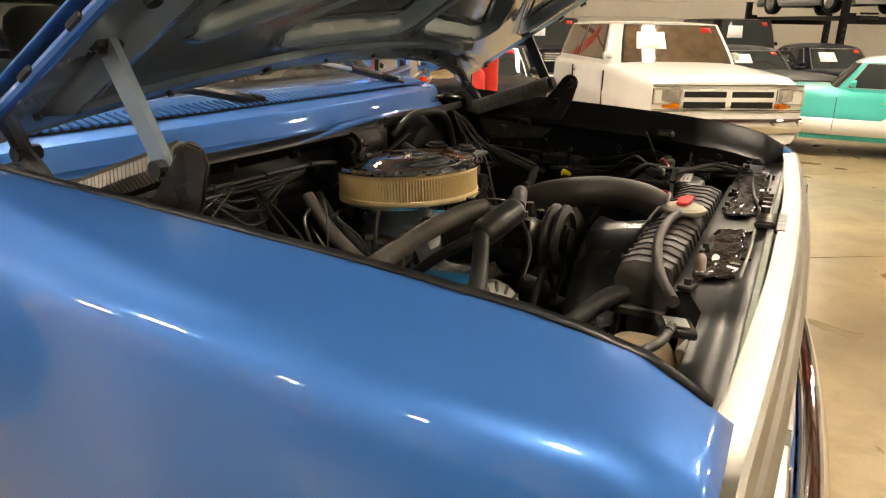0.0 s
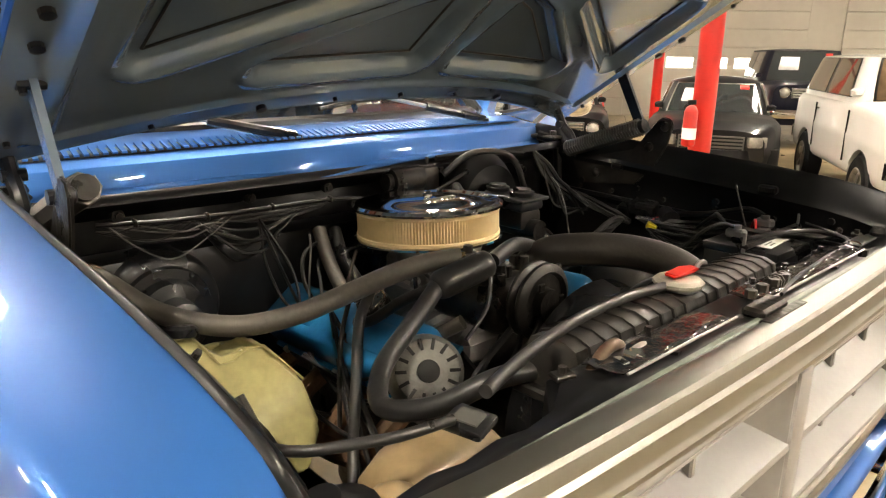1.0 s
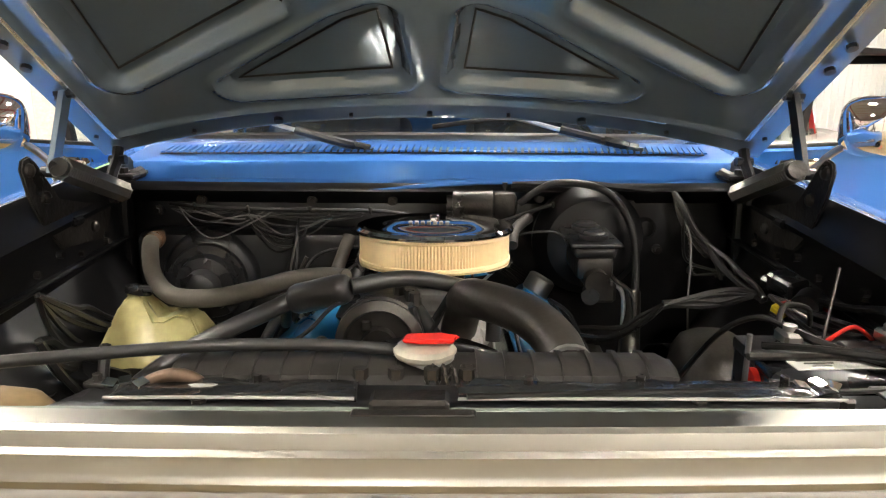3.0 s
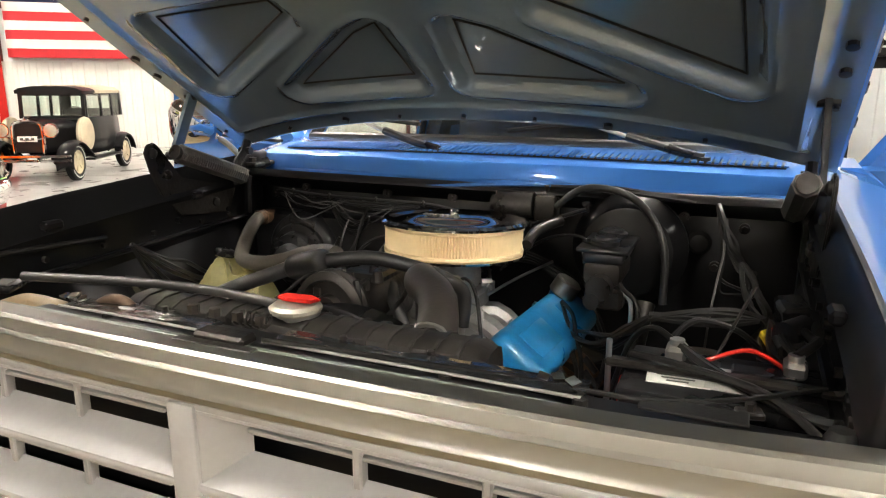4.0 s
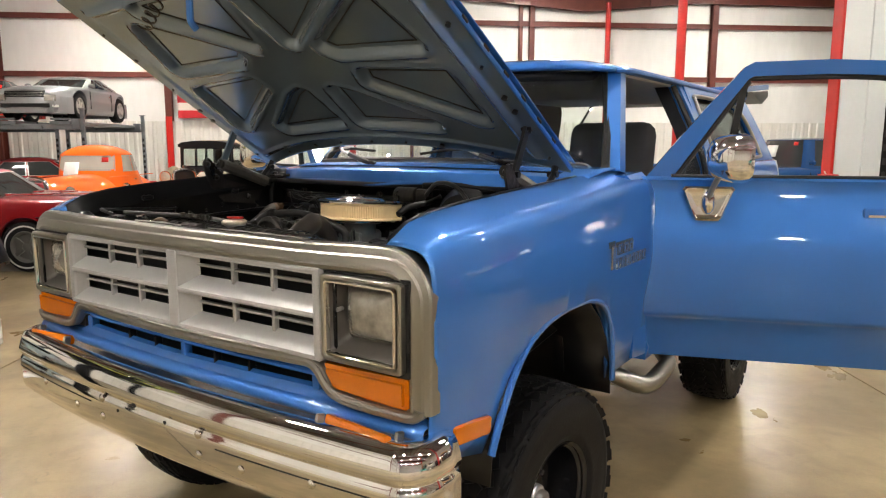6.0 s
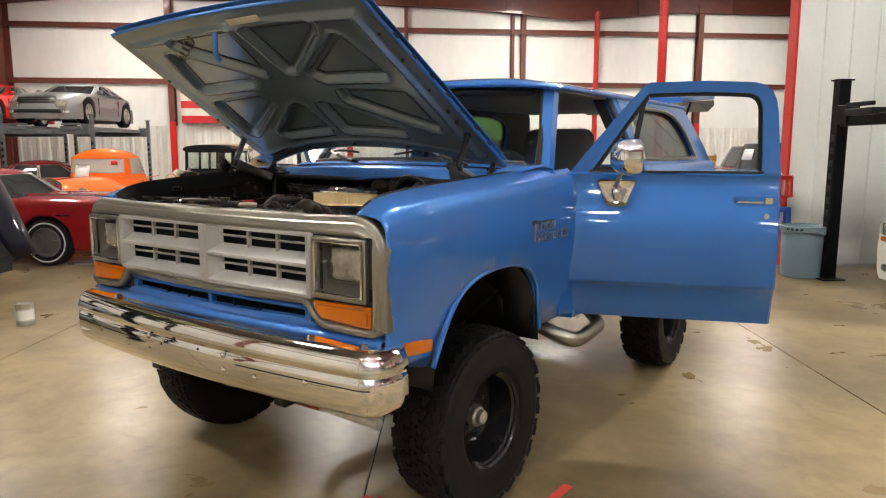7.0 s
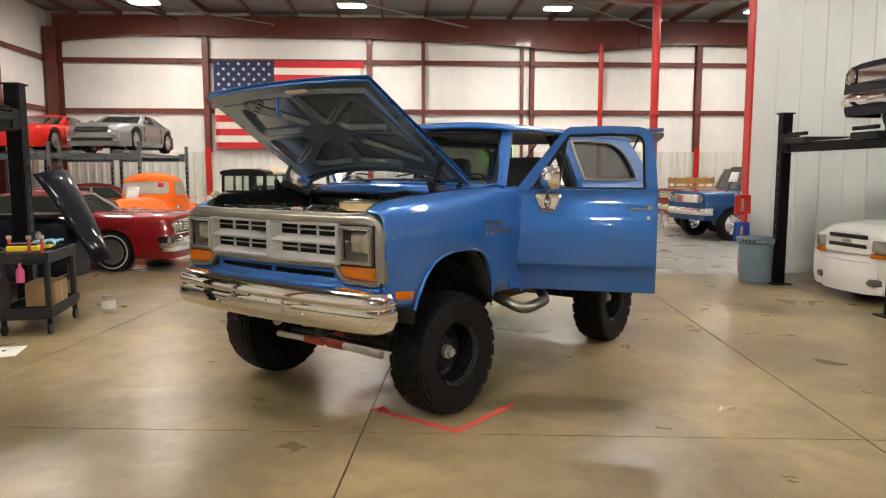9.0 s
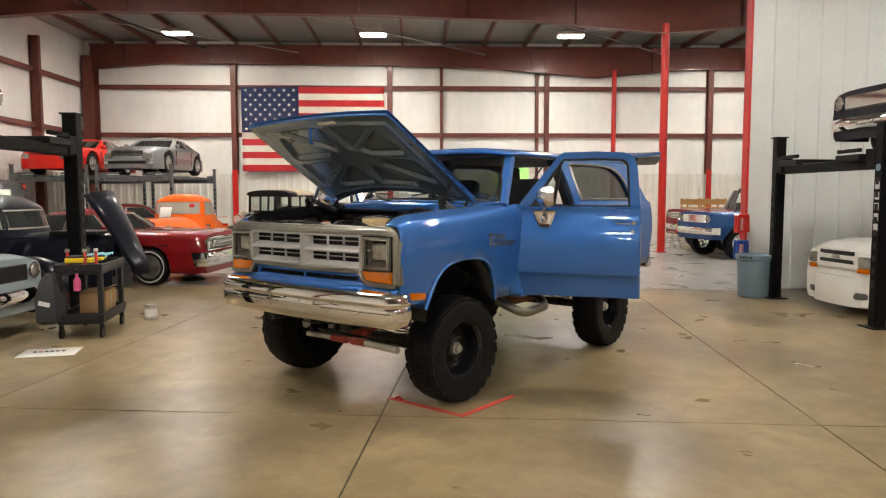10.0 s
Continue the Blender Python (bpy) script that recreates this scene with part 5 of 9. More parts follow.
    part("liftgate_glass", bm, DARKGLASS, lg)
    bm = B()
    prism(bm, [(-4.3, 0.66, 2.15), (-4.83, 0.69, 2.19), (-4.85, 0.69, 2.14), (-4.7, 0.67, 2.07)], (0, -1.3, 0))
    part("liftgate_lip", bm, BEZEL, lg)
    bm = B()
    for s in (-1, 1):
        cyl(bm, (-3.62, s * 0.68, 1.75), (-4.1, s * 0.66, 2.13), 0.011, n=8)
    part("gas_strut", bm, PLASTIC, lg, split=True)
    bm = B()
    for s in (-1, 1):
        box(bm, (-3.74, s * 0.93, 1.2), (0.08, 0.1, 0.32), bev=0.012)
    part("tail_lamp", bm, REDLENS, truck, "red tail lamp", split=True)
    bm = B()
    box(bm, (-3.86, 0, 0.86), (0.12, 1.9, 0.17), bev=0.03, seg=3)
    part("rear_bumper", bm, CHROME, truck)
    # inside
    bm = B()
    box(bm, (-2.25, 0, 0.9), (2.9, 1.86, 0.04))
    box(bm, (-0.82, 0, 1.15), (0.04, 1.7, 0.55))
    part("cab_floor", bm, SEAT, truck, "dark cab floor", split=True)
    bm = B()
    loft(bm, [[(-0.60, y, 1.57), (-0.78, y, 1.60), (-0.93, y, 1.57), (-0.98, y, 1.48), (-0.94, y, 1.3), (-0.85, y, 1.2), (-0.7, y, 1.2)] for y in (-0.80, -0.3, 0.3, 0.80)])
    part("dashboard", bm, PLASTIC, truck)
    wheel = B()
    lathe(wheel, [(0.185, -0.012), (0.2, 0.0), (0.185, 0.012), (0.175, 0.0), (0.185, -0.012)], 36, pose(-1.12, 0.4, 1.52, 0, -62, 0), False)
    for a in (20, 160, 270):
        p = pose(-1.12, 0.4, 1.52, 0, -62, 0)
        cyl(wheel, p @ Vector((0, 0, -0.02)), p @ Vector((0.185 * math.cos(radians(a)), 0.185 * math.sin(radians(a)), 0)), 0.012, n=8)
    cyl(wheel, (-0.93, 0.4, 1.42), (-1.13, 0.4, 1.53), 0.03, n=12)
    part("steering_wheel", wheel, PLASTIC, truck)
    for s in (-1, 1):
        for x0, h in ((-1.72, 1.84), (-2.95, 1.55)):
            seat = new("seat")
            seat.parent = truck
            bm = B()
            box(bm, (x0 + 0.3, s * 0.42, 1.16), (0.52, 0.56, 0.2), bev=0.06, seg=3)
            part("cushion", bm, SEAT, seat)
            bm = B()
            box(bm, (x0, s * 0.42, (h + 1.15) / 2), (0.16, 0.5, h - 1.15), rot=pose(0, 0, 0, 0, -10, 0), bev=0.07, seg=3)
            part("backrest", bm, SEAT, seat)
    bm = B()
    tube(bm, [(-1.0, -0.08, 1.97), (-1.02, 0.0, 1.985), (-1.0, 0.08, 1.97)], 0.03, 8, 4)
    part("rear_mirror", bm, PLASTIC, truck)


def build_door(s):
    """An open door; u runs from its hinge to its free edge, n through it to the inside."""
    th = radians(110.5)
    h = Vector((-0.722, s * 0.945, 0))
    du, dn = Vector((math.cos(th), s * math.sin(th), 0)), Vector((-math.sin(th), s * math.cos(th), 0))
    P = lambda u, n, z: h + du * u * 0.945 + dn * n + Vector((0, 0, z))
    bm = B()
    rows = []
    zs = [(0.792, 0.075), (0.81, 0.066), (0.85, 0.054), (0.97, 0.02), (0.982, 0.008), (0.992, -0.006), (1.006, -0.012), (1.1, -0.02), (1.19, -0.025), (1.27, -0.024), (1.33, -0.016), (1.39, -0.002), (1.45, 0.014), (1.51, 0.026), (1.55, 0.03), (1.565, 0.022), (1.578, 0.03)]
    for u in (0.0, 0.012, 0.1, 0.3, 0.6, 0.9, 1.125, 1.138):
        e = 0.014 if u in (0.0, 1.138) else 0
        rows.append([P(u, n + e, z) for z, n in zs] + [P(u, 0.11, 1.575), P(u, 0.12, 1.3), P(u, 0.12, 0.84), P(u, 0.1, 0.8)])
    loft(bm, rows)
    door = part("door", bm, BLUE, truck, "open blue door with chrome mirror and window frame", angle=40)
    # frame of the window
    bm = B()
    out = [(0.03, 1.572), (0.17, 1.74), (0.30, 1.89), (0.42, 2.02), (0.455, 2.037), (0.75, 2.04), (0.98, 2.028), (1.03, 2.015), (1.07, 1.985), (1.092, 1.94), (1.104, 1.88), (1.135, 1.572)]
    inn = [(0.145, 1.572), (0.25, 1.72), (0.35, 1.86), (0.435, 1.97), (0.455, 1.982), (0.75, 1.985), (0.95, 1.976), (0.985, 1.968), (1.01, 1.95), (1.024, 1.92), (1.03, 1.87), (1.045, 1.572)]
    vs = [[bm.verts.new(P(u, n, z)) for u, z in lst] for lst, n in ((out, 0.03), (inn, 0.038), (inn, 0.085), (out, 0.09))]
    vs.append(vs[0])
    for a, b in zip(vs, vs[1:]):
        for k in range(len(a) - 1):
            bm.faces.new((a[k], a[k + 1], b[k + 1], b[k]))
    part("window_frame", bm, BLUE, door)
    bm = B()
    tube(bm, [P(u, 0.06, z) for u, z in [(q[0] + 0.008 if q[0] < 0.6 else q[0] - 0.008, q[1] - 0.008) for q in inn]], 0.011, 6, 2)
    prism(bm, [P(0.345, 0.05, 1.578), P(0.375, 0.05, 1.578), P(0.442, 0.05, 1.975), P(0.408, 0.05, 1.95)], dn * 0.022)
    part("window_seal", bm, RUBBER, door)
    bm = B()
    prism(bm, [P(0.15, 0.058, 1.585), P(0.35, 0.058, 1.585), P(0.412, 0.058, 1.935), P(0.35, 0.058, 1.86), P(0.25, 0.058, 1.72)], dn * 0.003)
    g = part("vent_glass", bm, GLASS, door)
    g.visible_shadow = False
    bm = B()
    tube(bm, [P(0.14, 0.03, 1.582), P(0.6, 0.028, 1.582), P(1.05, 0.03, 1.582)], 0.007, 6, 1)
    part("belt_trim", bm, RUBBER, door)
    # inner trim panel
    bm = B()
    prism(bm, [P(0.06, 0.121, 0.84), P(1.08, 0.121, 0.84), P(1.08, 0.121, 1.52), P(0.06, 0.121, 1.52)], dn * 0.02)
    bmesh.ops.bevel(bm, geom=bm.edges[:], offset=0.008, segments=1, affect="EDGES")
    trim = part("trim_panel", bm, SEAT, door)
    # handle and lock
    bm = B()
    prism(bm, [P(0.905, 0.002, 1.418), P(1.105, 0.002, 1.418), P(1.105, 0.002, 1.462), P(0.905, 0.002, 1.462)], dn * 0.02)
    bmesh.ops.bevel(bm, geom=bm.edges[:], offset=0.006, segments=2, affect="EDGES")
    hd = part("handle", bm, BLUE, door, "blue recessed pull handle")
    bm = B()
    prism(bm, [P(0.925, -0.003, 1.428), P(1.055, -0.003, 1.428), P(1.055, -0.003, 1.437), P(0.925, -0.003, 1.437)], dn * 0.006)
    prism(bm, [P(1.062, -0.005, 1.425), P(1.098, -0.005, 1.425), P(1.098, -0.005, 1.456), P(1.062, -0.005, 1.456)], dn * 0.008)
    part("paddle", bm, CHROME, door, "chrome paddle", split=True)
    bm = B()
    cyl(bm, P(1.07, -0.018, 1.365), P(1.07, 0.0, 1.365), 0.014, n=14)
    part("lock", bm, STEEL, door)
    # mirror: a tapered chrome foot with a boss, a stalk and a domed head that looks back along the door
    foot = lambda w, h, d, zc=1.472: [P(0.292 + a * w, -0.016 - d, zc + b * h) for a, b in ((-1.0, 0.82), (-0.9, 1.0), (0.9, 1.0), (1.0, 0.82), (0.55, -0.85), (0.42, -1.0), (-0.42, -1.0), (-0.55, -0.85))]
    bm = B()
    loft(bm, [foot(0.108, 0.07, -0.004), foot(0.107, 0.07, 0.01), foot(0.098, 0.062, 0.017), foot(0.088, 0.053, 0.014), foot(0.07, 0.04, 0.012)])
    bk = part("mirror_bracket", bm, CHROME, door, "chrome mirror bracket")
    bm = B()
    lathe(bm, [(0.034, 0.0), (0.033, 0.02), (0.028, 0.034), (0.018, 0.042), (0.0, 0.044)], 24, Matrix.Translation(P(0.292, -0.026, 1.478)) @ (-dn).to_track_quat("Z", "Y").to_matrix().to_4x4() @ Matrix.Diagonal((0.8, 1.5, 1, 1)))
    part("boss", bm, CHROME, bk)
    bm = B()
    tube(bm, [P(0.292, -0.055, 1.5), P(0.297, -0.085, 1.53), P(0.31, -0.12, 1.57), P(0.325, -0.17, 1.61)], 0.012, 10, 5)
    part("mirror_stalk", bm, CHROME_OLD, door)
    bm = B()
    look_back, across = (du * 0.94 + dn * 0.34), (du * 0.34 - dn * 0.94)
    mc = P(0.345, -0.225, 1.66)
    rows = []
    for d, f in ((0.038, 0.9), (0.04, 0.97), (0.03, 1.0), (0.0, 0.985), (-0.03, 0.9), (-0.055, 0.74), (-0.072, 0.5), (-0.081, 0.24), (-0.083, 0.03)):
        rows.append([mc + look_back * d + across * (f * 0.1 * math.copysign(abs(math.cos(a)) ** 0.6, math.cos(a))) + Vector((0, 0, f * 0.092 * math.copysign(abs(math.sin(a)) ** 0.6, math.sin(a)))) for a in [2 * math.pi * k / 32 for k in range(32)]])
    loft(bm, rows)
    part("mirror", bm, CHROME, door, "rounded chrome mirror head", angle=50)
    # hinges
    bm = B()
    for z in (0.95, 1.4):
        cyl(bm, P(-0.01, 0.06, z - 0.04), P(-0.01, 0.06, z + 0.04), 0.014, n=10)
    part("hinge", bm, BLUE, door, split=True)


build_cowl()
build_cab()
build_door(1)
build_door(-1)


# ---- engine bay ----
def one(name, material, fn, parent=None, label="", **kw):
    bm = B()
    fn(bm)
    return part(name, bm, material, parent or truck, label, **kw)


def build_bay_walls():
    # firewall with pressed ridges
    bm = B()
    rows = []
    for y in [-0.8 + 0.05 * i for i in range(33)]:
        x = cowl_front(y) - 0.03 + 0.09 * (abs(y) / 0.8) ** 2
        ridge = 0.012 if int((y + 0.8) / 0.2) % 2 else 0.0
        rows.append([(x + 0.045, y, 1.545), (x + 0.05, y, 1.525), (x + 0.0, y, 1.505), (x - 0.035, y, 1.48), (x - 0.035 + ridge, y, 1.44), (x - 0.03 + ridge, y, 1.2), (x - 0.02, y, 1.0), (x - 0.05, y, 0.8)])
    grid(bm, rows)
    part("firewall", bm, BLACK, truck, "black firewall", solid=0.004)
    for s in (-1, 1):
        bm = B()
        tube(bm, [(cowl_front(0.8) + 0.04, s * 0.76, 1.56), (-0.27, s * 0.79, 1.535), (-0.255, s * 0.795, 1.45), (-0.25, s * 0.795, 1.2)], 0.016, 8, 4)
        part("firewall_flange", bm, BLACK, truck)
        bm = B()
        box(bm, (-0.3, s * 0.80, 1.555), (0.1, 0.09, 0.012), bev=0.004)
        cyl(bm, (-0.28, s * 0.79, 1.56), (-0.28, s * 0.79, 1.575), 0.012, n=6)
        part("hinge_mount", bm, GREASY, truck)
    # radiator support: flat top panel with openings, front lip
    bm = B()
    rows = []
    for y in [-0.9 + 0.05 * i for i in range(37)]:
        dip = 0.022 if y < -0.44 else (0.012 if y > 0.5 else 0.0)
        if y < -0.44 and round(y * 20) % 2:
            dip -= 0.007
        back = 0.05 if y < -0.44 else 0.0
        rows.append([(0.665 + back, y, 1.36), (0.668 + back, y, 1.415 - dip), (0.69 + back * 0.6, y, 1.428 - dip), (0.735, y, 1.43 - dip), (0.745, y, 1.437 - dip), (0.775, y, 1.44 - dip), (0.79, y, 1.436 - dip)])
    grid(bm, rows)
    part("radiator_support", bm, BLACK, truck, "black radiator support panel", solid=0.005)
    for y0, w in ((0.17, 0.11), (0.62, 0.12)):
        bm = B()
        box(bm, (0.715, y0, 1.4345), (0.035, w, 0.004), bev=0.0015)
        part("support_opening", bm, RUBBER, truck)
    for y in (-0.25, 0.33, 0.5, 0.8):
        bm = B()
        cyl(bm, (0.758, y, 1.425), (0.758, y, 1.446), 0.009, n=6)
        part("support_bolt", bm, GREASY, truck)
    for y0, y1 in ((-0.36, -0.07), (0.05, 0.50)):
        bm = B()
        ym = (y0 + y1) / 2
        rows = []
        for k in range(41):
            y = y0 + (y1 - y0) * k / 40
            row = []
            for x in (0.692, 0.702, 0.712, 0.722, 0.732, 0.742, 0.752):
                fold = math.sin(y * 31 + x * 270) + math.sin(y * 19 - x * 410 + 1.3) + 0.6 * math.sin(y * 83 + x * 150)
                row.append((x + 0.003 * math.sin(y * 60), y + 0.06 * (x - 0.72), 1.4355 + 0.08 * (x - 0.692) + 0.0013 * (fold + 1.5)))
            rows.append(row)
        grid(bm, rows)
        sl = part("air_seal", bm, GLOSSBLACK, truck, "shiny black plastic air seal strip", solid=0.003)
        bm = B()
        tube(bm, [(0.758, y0, 1.446), (0.76, ym, 1.448), (0.758, y1, 1.446)], 0.0022, 6, 4)
        part("seal_edge", bm, ALLOY, sl)
        bm = B()
        for k in range(3):
            box(bm, (0.745, (y0 if y0 < 0 else y1) * 0.94 + 0.018 * (k - 1), 1.459 + 0.003 * (k % 2)), (0.016, 0.014, 0.003), rot=pose(0, 0, 0, 12 * (k - 1), 8, 25 * k))
        part("foil", bm, CHROME, sl, "crinkled foil tab")
    # hood latch
    latch = new("hood_latch")
    latch.parent = truck
    one("plate", GREASY, lambda b: box(b, (0.772, -0.005, 1.45), (0.036, 0.09, 0.016), bev=0.005), latch)
    one("lever", GREASY, lambda b: box(b, (0.80, 0.0, 1.447), (0.02, 0.14, 0.008), bev=0.003), latch)
    for k in range(4):
        one("latch_bolt", GREASY, lambda b: cyl(b, (0.77, -0.06 + 0.04 * k, 1.478), (0.77, -0.06 + 0.04 * k, 1.49), 0.009, n=6), latch)
    one("latch_spring", GREASY, lambda b: tube(b, [(0.765 + 0.01 * math.cos(t), 0.07 - 0.006 * t * 0.3, 1.48 + 0.01 * math.sin(t)) for t in [q * 0.8 for q in range(40)]], 0.0025, 5, 1), latch)


def build_radiator():
    rad = new("radiator")
    rad.parent = truck
    rad["label"] = "black ribbed radiator tank with a red cap"
    bm = B()
    secs = []
    for y in (-0.33, -0.325, -0.31, 0.325, 0.34, 0.345):
        k = 0.8 if abs(y) > 0.329 else 1
        secs.append([(0.615 + dx * k, y, 1.40 + dz * k) for dx, dz in ((-0.045, -0.045), (-0.05, 0.0), (-0.04, 0.028), (-0.02, 0.036), (0.02, 0.036), (0.04, 0.028), (0.05, 0.0), (0.045, -0.045))])
    loft(bm, secs)
    part("tank", bm, TANK, rad, "black plastic tank")
    for k in range(17):
        y = -0.295 + 0.0375 * k
        if abs(y - 0.0) < 0.03:
            continue
        bm = B()
        loft(bm, [[(0.615 + dx, y + w, 1.40 + dz) for dx, dz in ((-0.046, -0.045), (-0.053, 0.0), (-0.044, 0.0305), (-0.02, 0.039), (0.02, 0.039), (0.044, 0.0305), (0.054, 0.0), (0.05, -0.045))] for w in (-0.003, 0.003)])
        part("tank_rib", bm, TANK, rad)
    one("core", BLACK, lambda b: box(b, (0.62, 0, 1.08), (0.05, 0.68, 0.56)), rad)
    one("crimp_rail", GREASY, lambda b: box(b, (0.617, 0.005, 1.352), (0.115, 0.70, 0.018), bev=0.004), rad)
    one("filler_neck", STEEL, lambda b: lathe(b, [(0.026, 0), (0.026, 0.02), (0.036, 0.024), (0.036, 0.03), (0, 0.03)], 24, pose(0.62, 0.012, 1.415)), rad)
    bm = B()
    lathe(bm, [(0.034, 0.0), (0.04, 0.002), (0.043, 0.006), (0.043, 0.011), (0.036, 0.016), (0.022, 0.018), (0, 0.0185)], 12, pose(0.62, 0.008, 1.441))
    cap = part("cap", bm, CAPMETAL, rad, "pale pressed metal cap", angle=25)
    bm = B()
    prism(bm, [(0.628, -0.022, 1.462), (0.634, 0.0, 1.462), (0.63, 0.03, 1.463), (0.636, 0.048, 1.464), (0.622, 0.046, 1.464), (0.618, 0.056, 1.464), (0.604, 0.03, 1.463), (0.606, -0.018, 1.462)], (0, 0, 0.006))
    bmesh.ops.bevel(bm, geom=bm.edges[:], offset=0.002, segments=2, affect="EDGES")
    part("cap_lever", bm, REDPLASTIC, cap, "red safety lever")
    # fan, shroud
    bm = B()
    rows = []
    for k in range(25):
        a = math.pi * k / 24
        rows.append([(x, 0.01 + r * math.cos(a), 1.17 + r * math.sin(a)) for x, r in ((0.565, 0.27 if 0.2 < a < 2.94 else 0.3), (0.545, 0.235), (0.48, 0.225), (0.445, 0.232))])
    grid(bm, rows)
    part("fan_shroud", bm, PLASTIC, rad, "black fan shroud", solid=0.005)
    for k in range(6):
        bm = B()
        a = 2 * math.pi * k / 6
        m = pose(0.47, 0.01, 1.17) @ Matrix.Rotation(a, 4, "X") @ Matrix.Rotation(radians(28), 4, "Z")
        loft(bm, [[m @ Vector((x, y * w, z)) for x, y in ((0.002, -1), (0.012, 0), (0.002, 1), (-0.002, 1), (0.006, 0), (-0.002, -1))] for z, w in ((0.05, 0.035), (0.12, 0.05), (0.21, 0.06))])
        part("fan_blade", bm, GREASY, rad)
    one("fan_hub", GREASY, lambda b: lathe(b, [(0.08, -0.03), (0.085, 0.0), (0.07, 0.03), (0.03, 0.04), (0, 0.04)], 24, pose(0.47, 0.01, 1.17, 0, 90, 0)), rad)


def build_engine():
    eng = new("engine")
    eng.parent = truck
    eng["label"] = "V8 engine with blue valve covers"
    bm = B()
    box(bm, (0.03, 0, 0.98), (0.56, 0.36, 0.36), bev=0.03, seg=2)
    part("block", bm, GREASY, eng)
    one("sump", GREASY, lambda b: box(b, (0.0, 0, 0.74), (0.5, 0.26, 0.14), bev=0.03, seg=2), eng)
    one("gearbox", GREASY, lambda b: cyl(b, (-0.25, 0, 0.92), (-1.1, 0, 0.85), 0.17, 0.1, n=20), eng)
    for s in (-1, 1):
        tilt = Matrix.Translation((0.03, s * 0.205, 1.165)) @ Matrix.Rotation(radians(-4), 4, "Y") @ pose(0, 0, 0, -s * 38, 0, 0)
        one("cylinder_head", GREASY, lambda b: box(b, (0, 0, 0.0), (0.54, 0.15, 0.1), rot=I4, bev=0.012), eng, m=tilt)
        bm = B()
        box(bm, (0, 0, 0.045), (0.53, 0.138, 0.09), bev=0.03, seg=4)
        box(bm, (0, 0, 0.006), (0.545, 0.152, 0.012), bev=0.004)
        for x in (-0.14, 0.14):
            box(bm, (x, 0, 0.085), (0.16, 0.07, 0.016), bev=0.006, seg=2)
        vc = part("valve_cover", bm, ENGINE_BLUE, eng, "bright blue valve cover", m=tilt @ pose(0, 0, 0.05))
        for x in (-0.2, 0.0, 0.2):
            for y in (-0.075, 0.075):
                one("cover_bolt", STEEL, lambda b: cyl(b, (x, y, 0.0), (x, y, 0.012), 0.008, n=6), vc)
        # exhaust manifold
        bm = B()
        tube(bm, [(0.25, s * 0.31, 1.06), (0.1, s * 0.34, 1.03), (-0.1, s * 0.34, 1.0), (-0.25, s * 0.33, 0.9), (-0.3, s * 0.3, 0.75)], 0.034, 10, 4)
        for x in (0.2, 0.07, -0.07, -0.2):
            tube(bm, [(x, s * 0.25, 1.12), (x, s * 0.31, 1.09), (x - 0.02, s * 0.34, 1.03)], 0.022, 8, 3)
        part("exhaust_manifold", bm, RUST, eng)
        # plug leads
        for k in range(4):
            x = 0.2 - 0.13 * k
            one("plug_lead", RUBBER, lambda b: tube(b, [(-0.2 + 0.012 * k, s * 0.05, 1.34), (-0.26, s * (0.12 + 0.01 * k), 1.36 - 0.01 * k), (-0.28, s * 0.27, 1.28 - 0.02 * k), (-0.22, s * 0.36, 1.14 - 0.01 * k), (x - 0.05, s * 0.37, 1.1), (x, s * 0.30, 1.08)], 0.005, 6, 6), eng)
    one("oil_cap", CHROME, lambda b: lathe(b, [(0.03, 0), (0.034, 0.004), (0.034, 0.028), (0.03, 0.034), (0.012, 0.037), (0, 0.037)], 24, pose(0.115, -0.25, 1.318, 38, 0, 0)), eng, "chrome breather cap")
    one("filler_tube", ENGINE_BLUE, lambda b: cyl(b, (-0.13, 0.22, 1.2), (-0.135, 0.256, 1.30), 0.026, n=16), eng)
    one("filler_cap", CHROME_OLD, lambda b: lathe(b, [(0.03, 0), (0.034, 0.004), (0.034, 0.04), (0.028, 0.045), (0, 0.046)], 24, pose(-0.135, 0.255, 1.29, -30, -6, 0)), eng, "tall bright oil filler cap")
    # intake manifold and carburettor
    bm = B()
    box(bm, (-0.0, 0, 1.19), (0.4, 0.16, 0.07), bev=0.015)
    for s in (-1, 1):
        for x in (-0.15, -0.05, 0.06, 0.16):
            tube(bm, [(x * 0.7, 0, 1.21), (x, s * 0.08, 1.22), (x, s * 0.15, 1.17)], 0.026, 8, 3)
    part("intake_manifold", bm, ALLOY, eng, "cast aluminium intake manifold", split=True)
    carb = part("carburettor", (lambda b: (box(b, (-0.03, 0, 1.27), (0.2, 0.14, 0.05), bev=0.008), box(b, (-0.03, 0, 1.325), (0.17, 0.11, 0.06), bev=0.012), cyl(b, (-0.03, 0, 1.34), (-0.03, 0, 1.405), 0.066, n=20), b)[-1])(B()), ALLOY, eng, "cast carburettor")
    for k in range(6):
        a = k * 1.05
        one("carb_fitting", STEEL, lambda b: cyl(b, (-0.03 + 0.1 * math.cos(a), 0.075 * math.sin(a), 1.29 + 0.012 * (k % 3)), (-0.03 + 0.13 * math.cos(a), 0.1 * math.sin(a), 1.29 + 0.012 * (k % 3)), 0.01, n=8), carb)
    one("fuel_line", STEEL, lambda b: tube(b, [(0.06, 0.06, 1.29), (0.12, 0.1, 1.28), (0.22, 0.12, 1.22), (0.27, 0.13, 1.1)], 0.005, 6), carb)
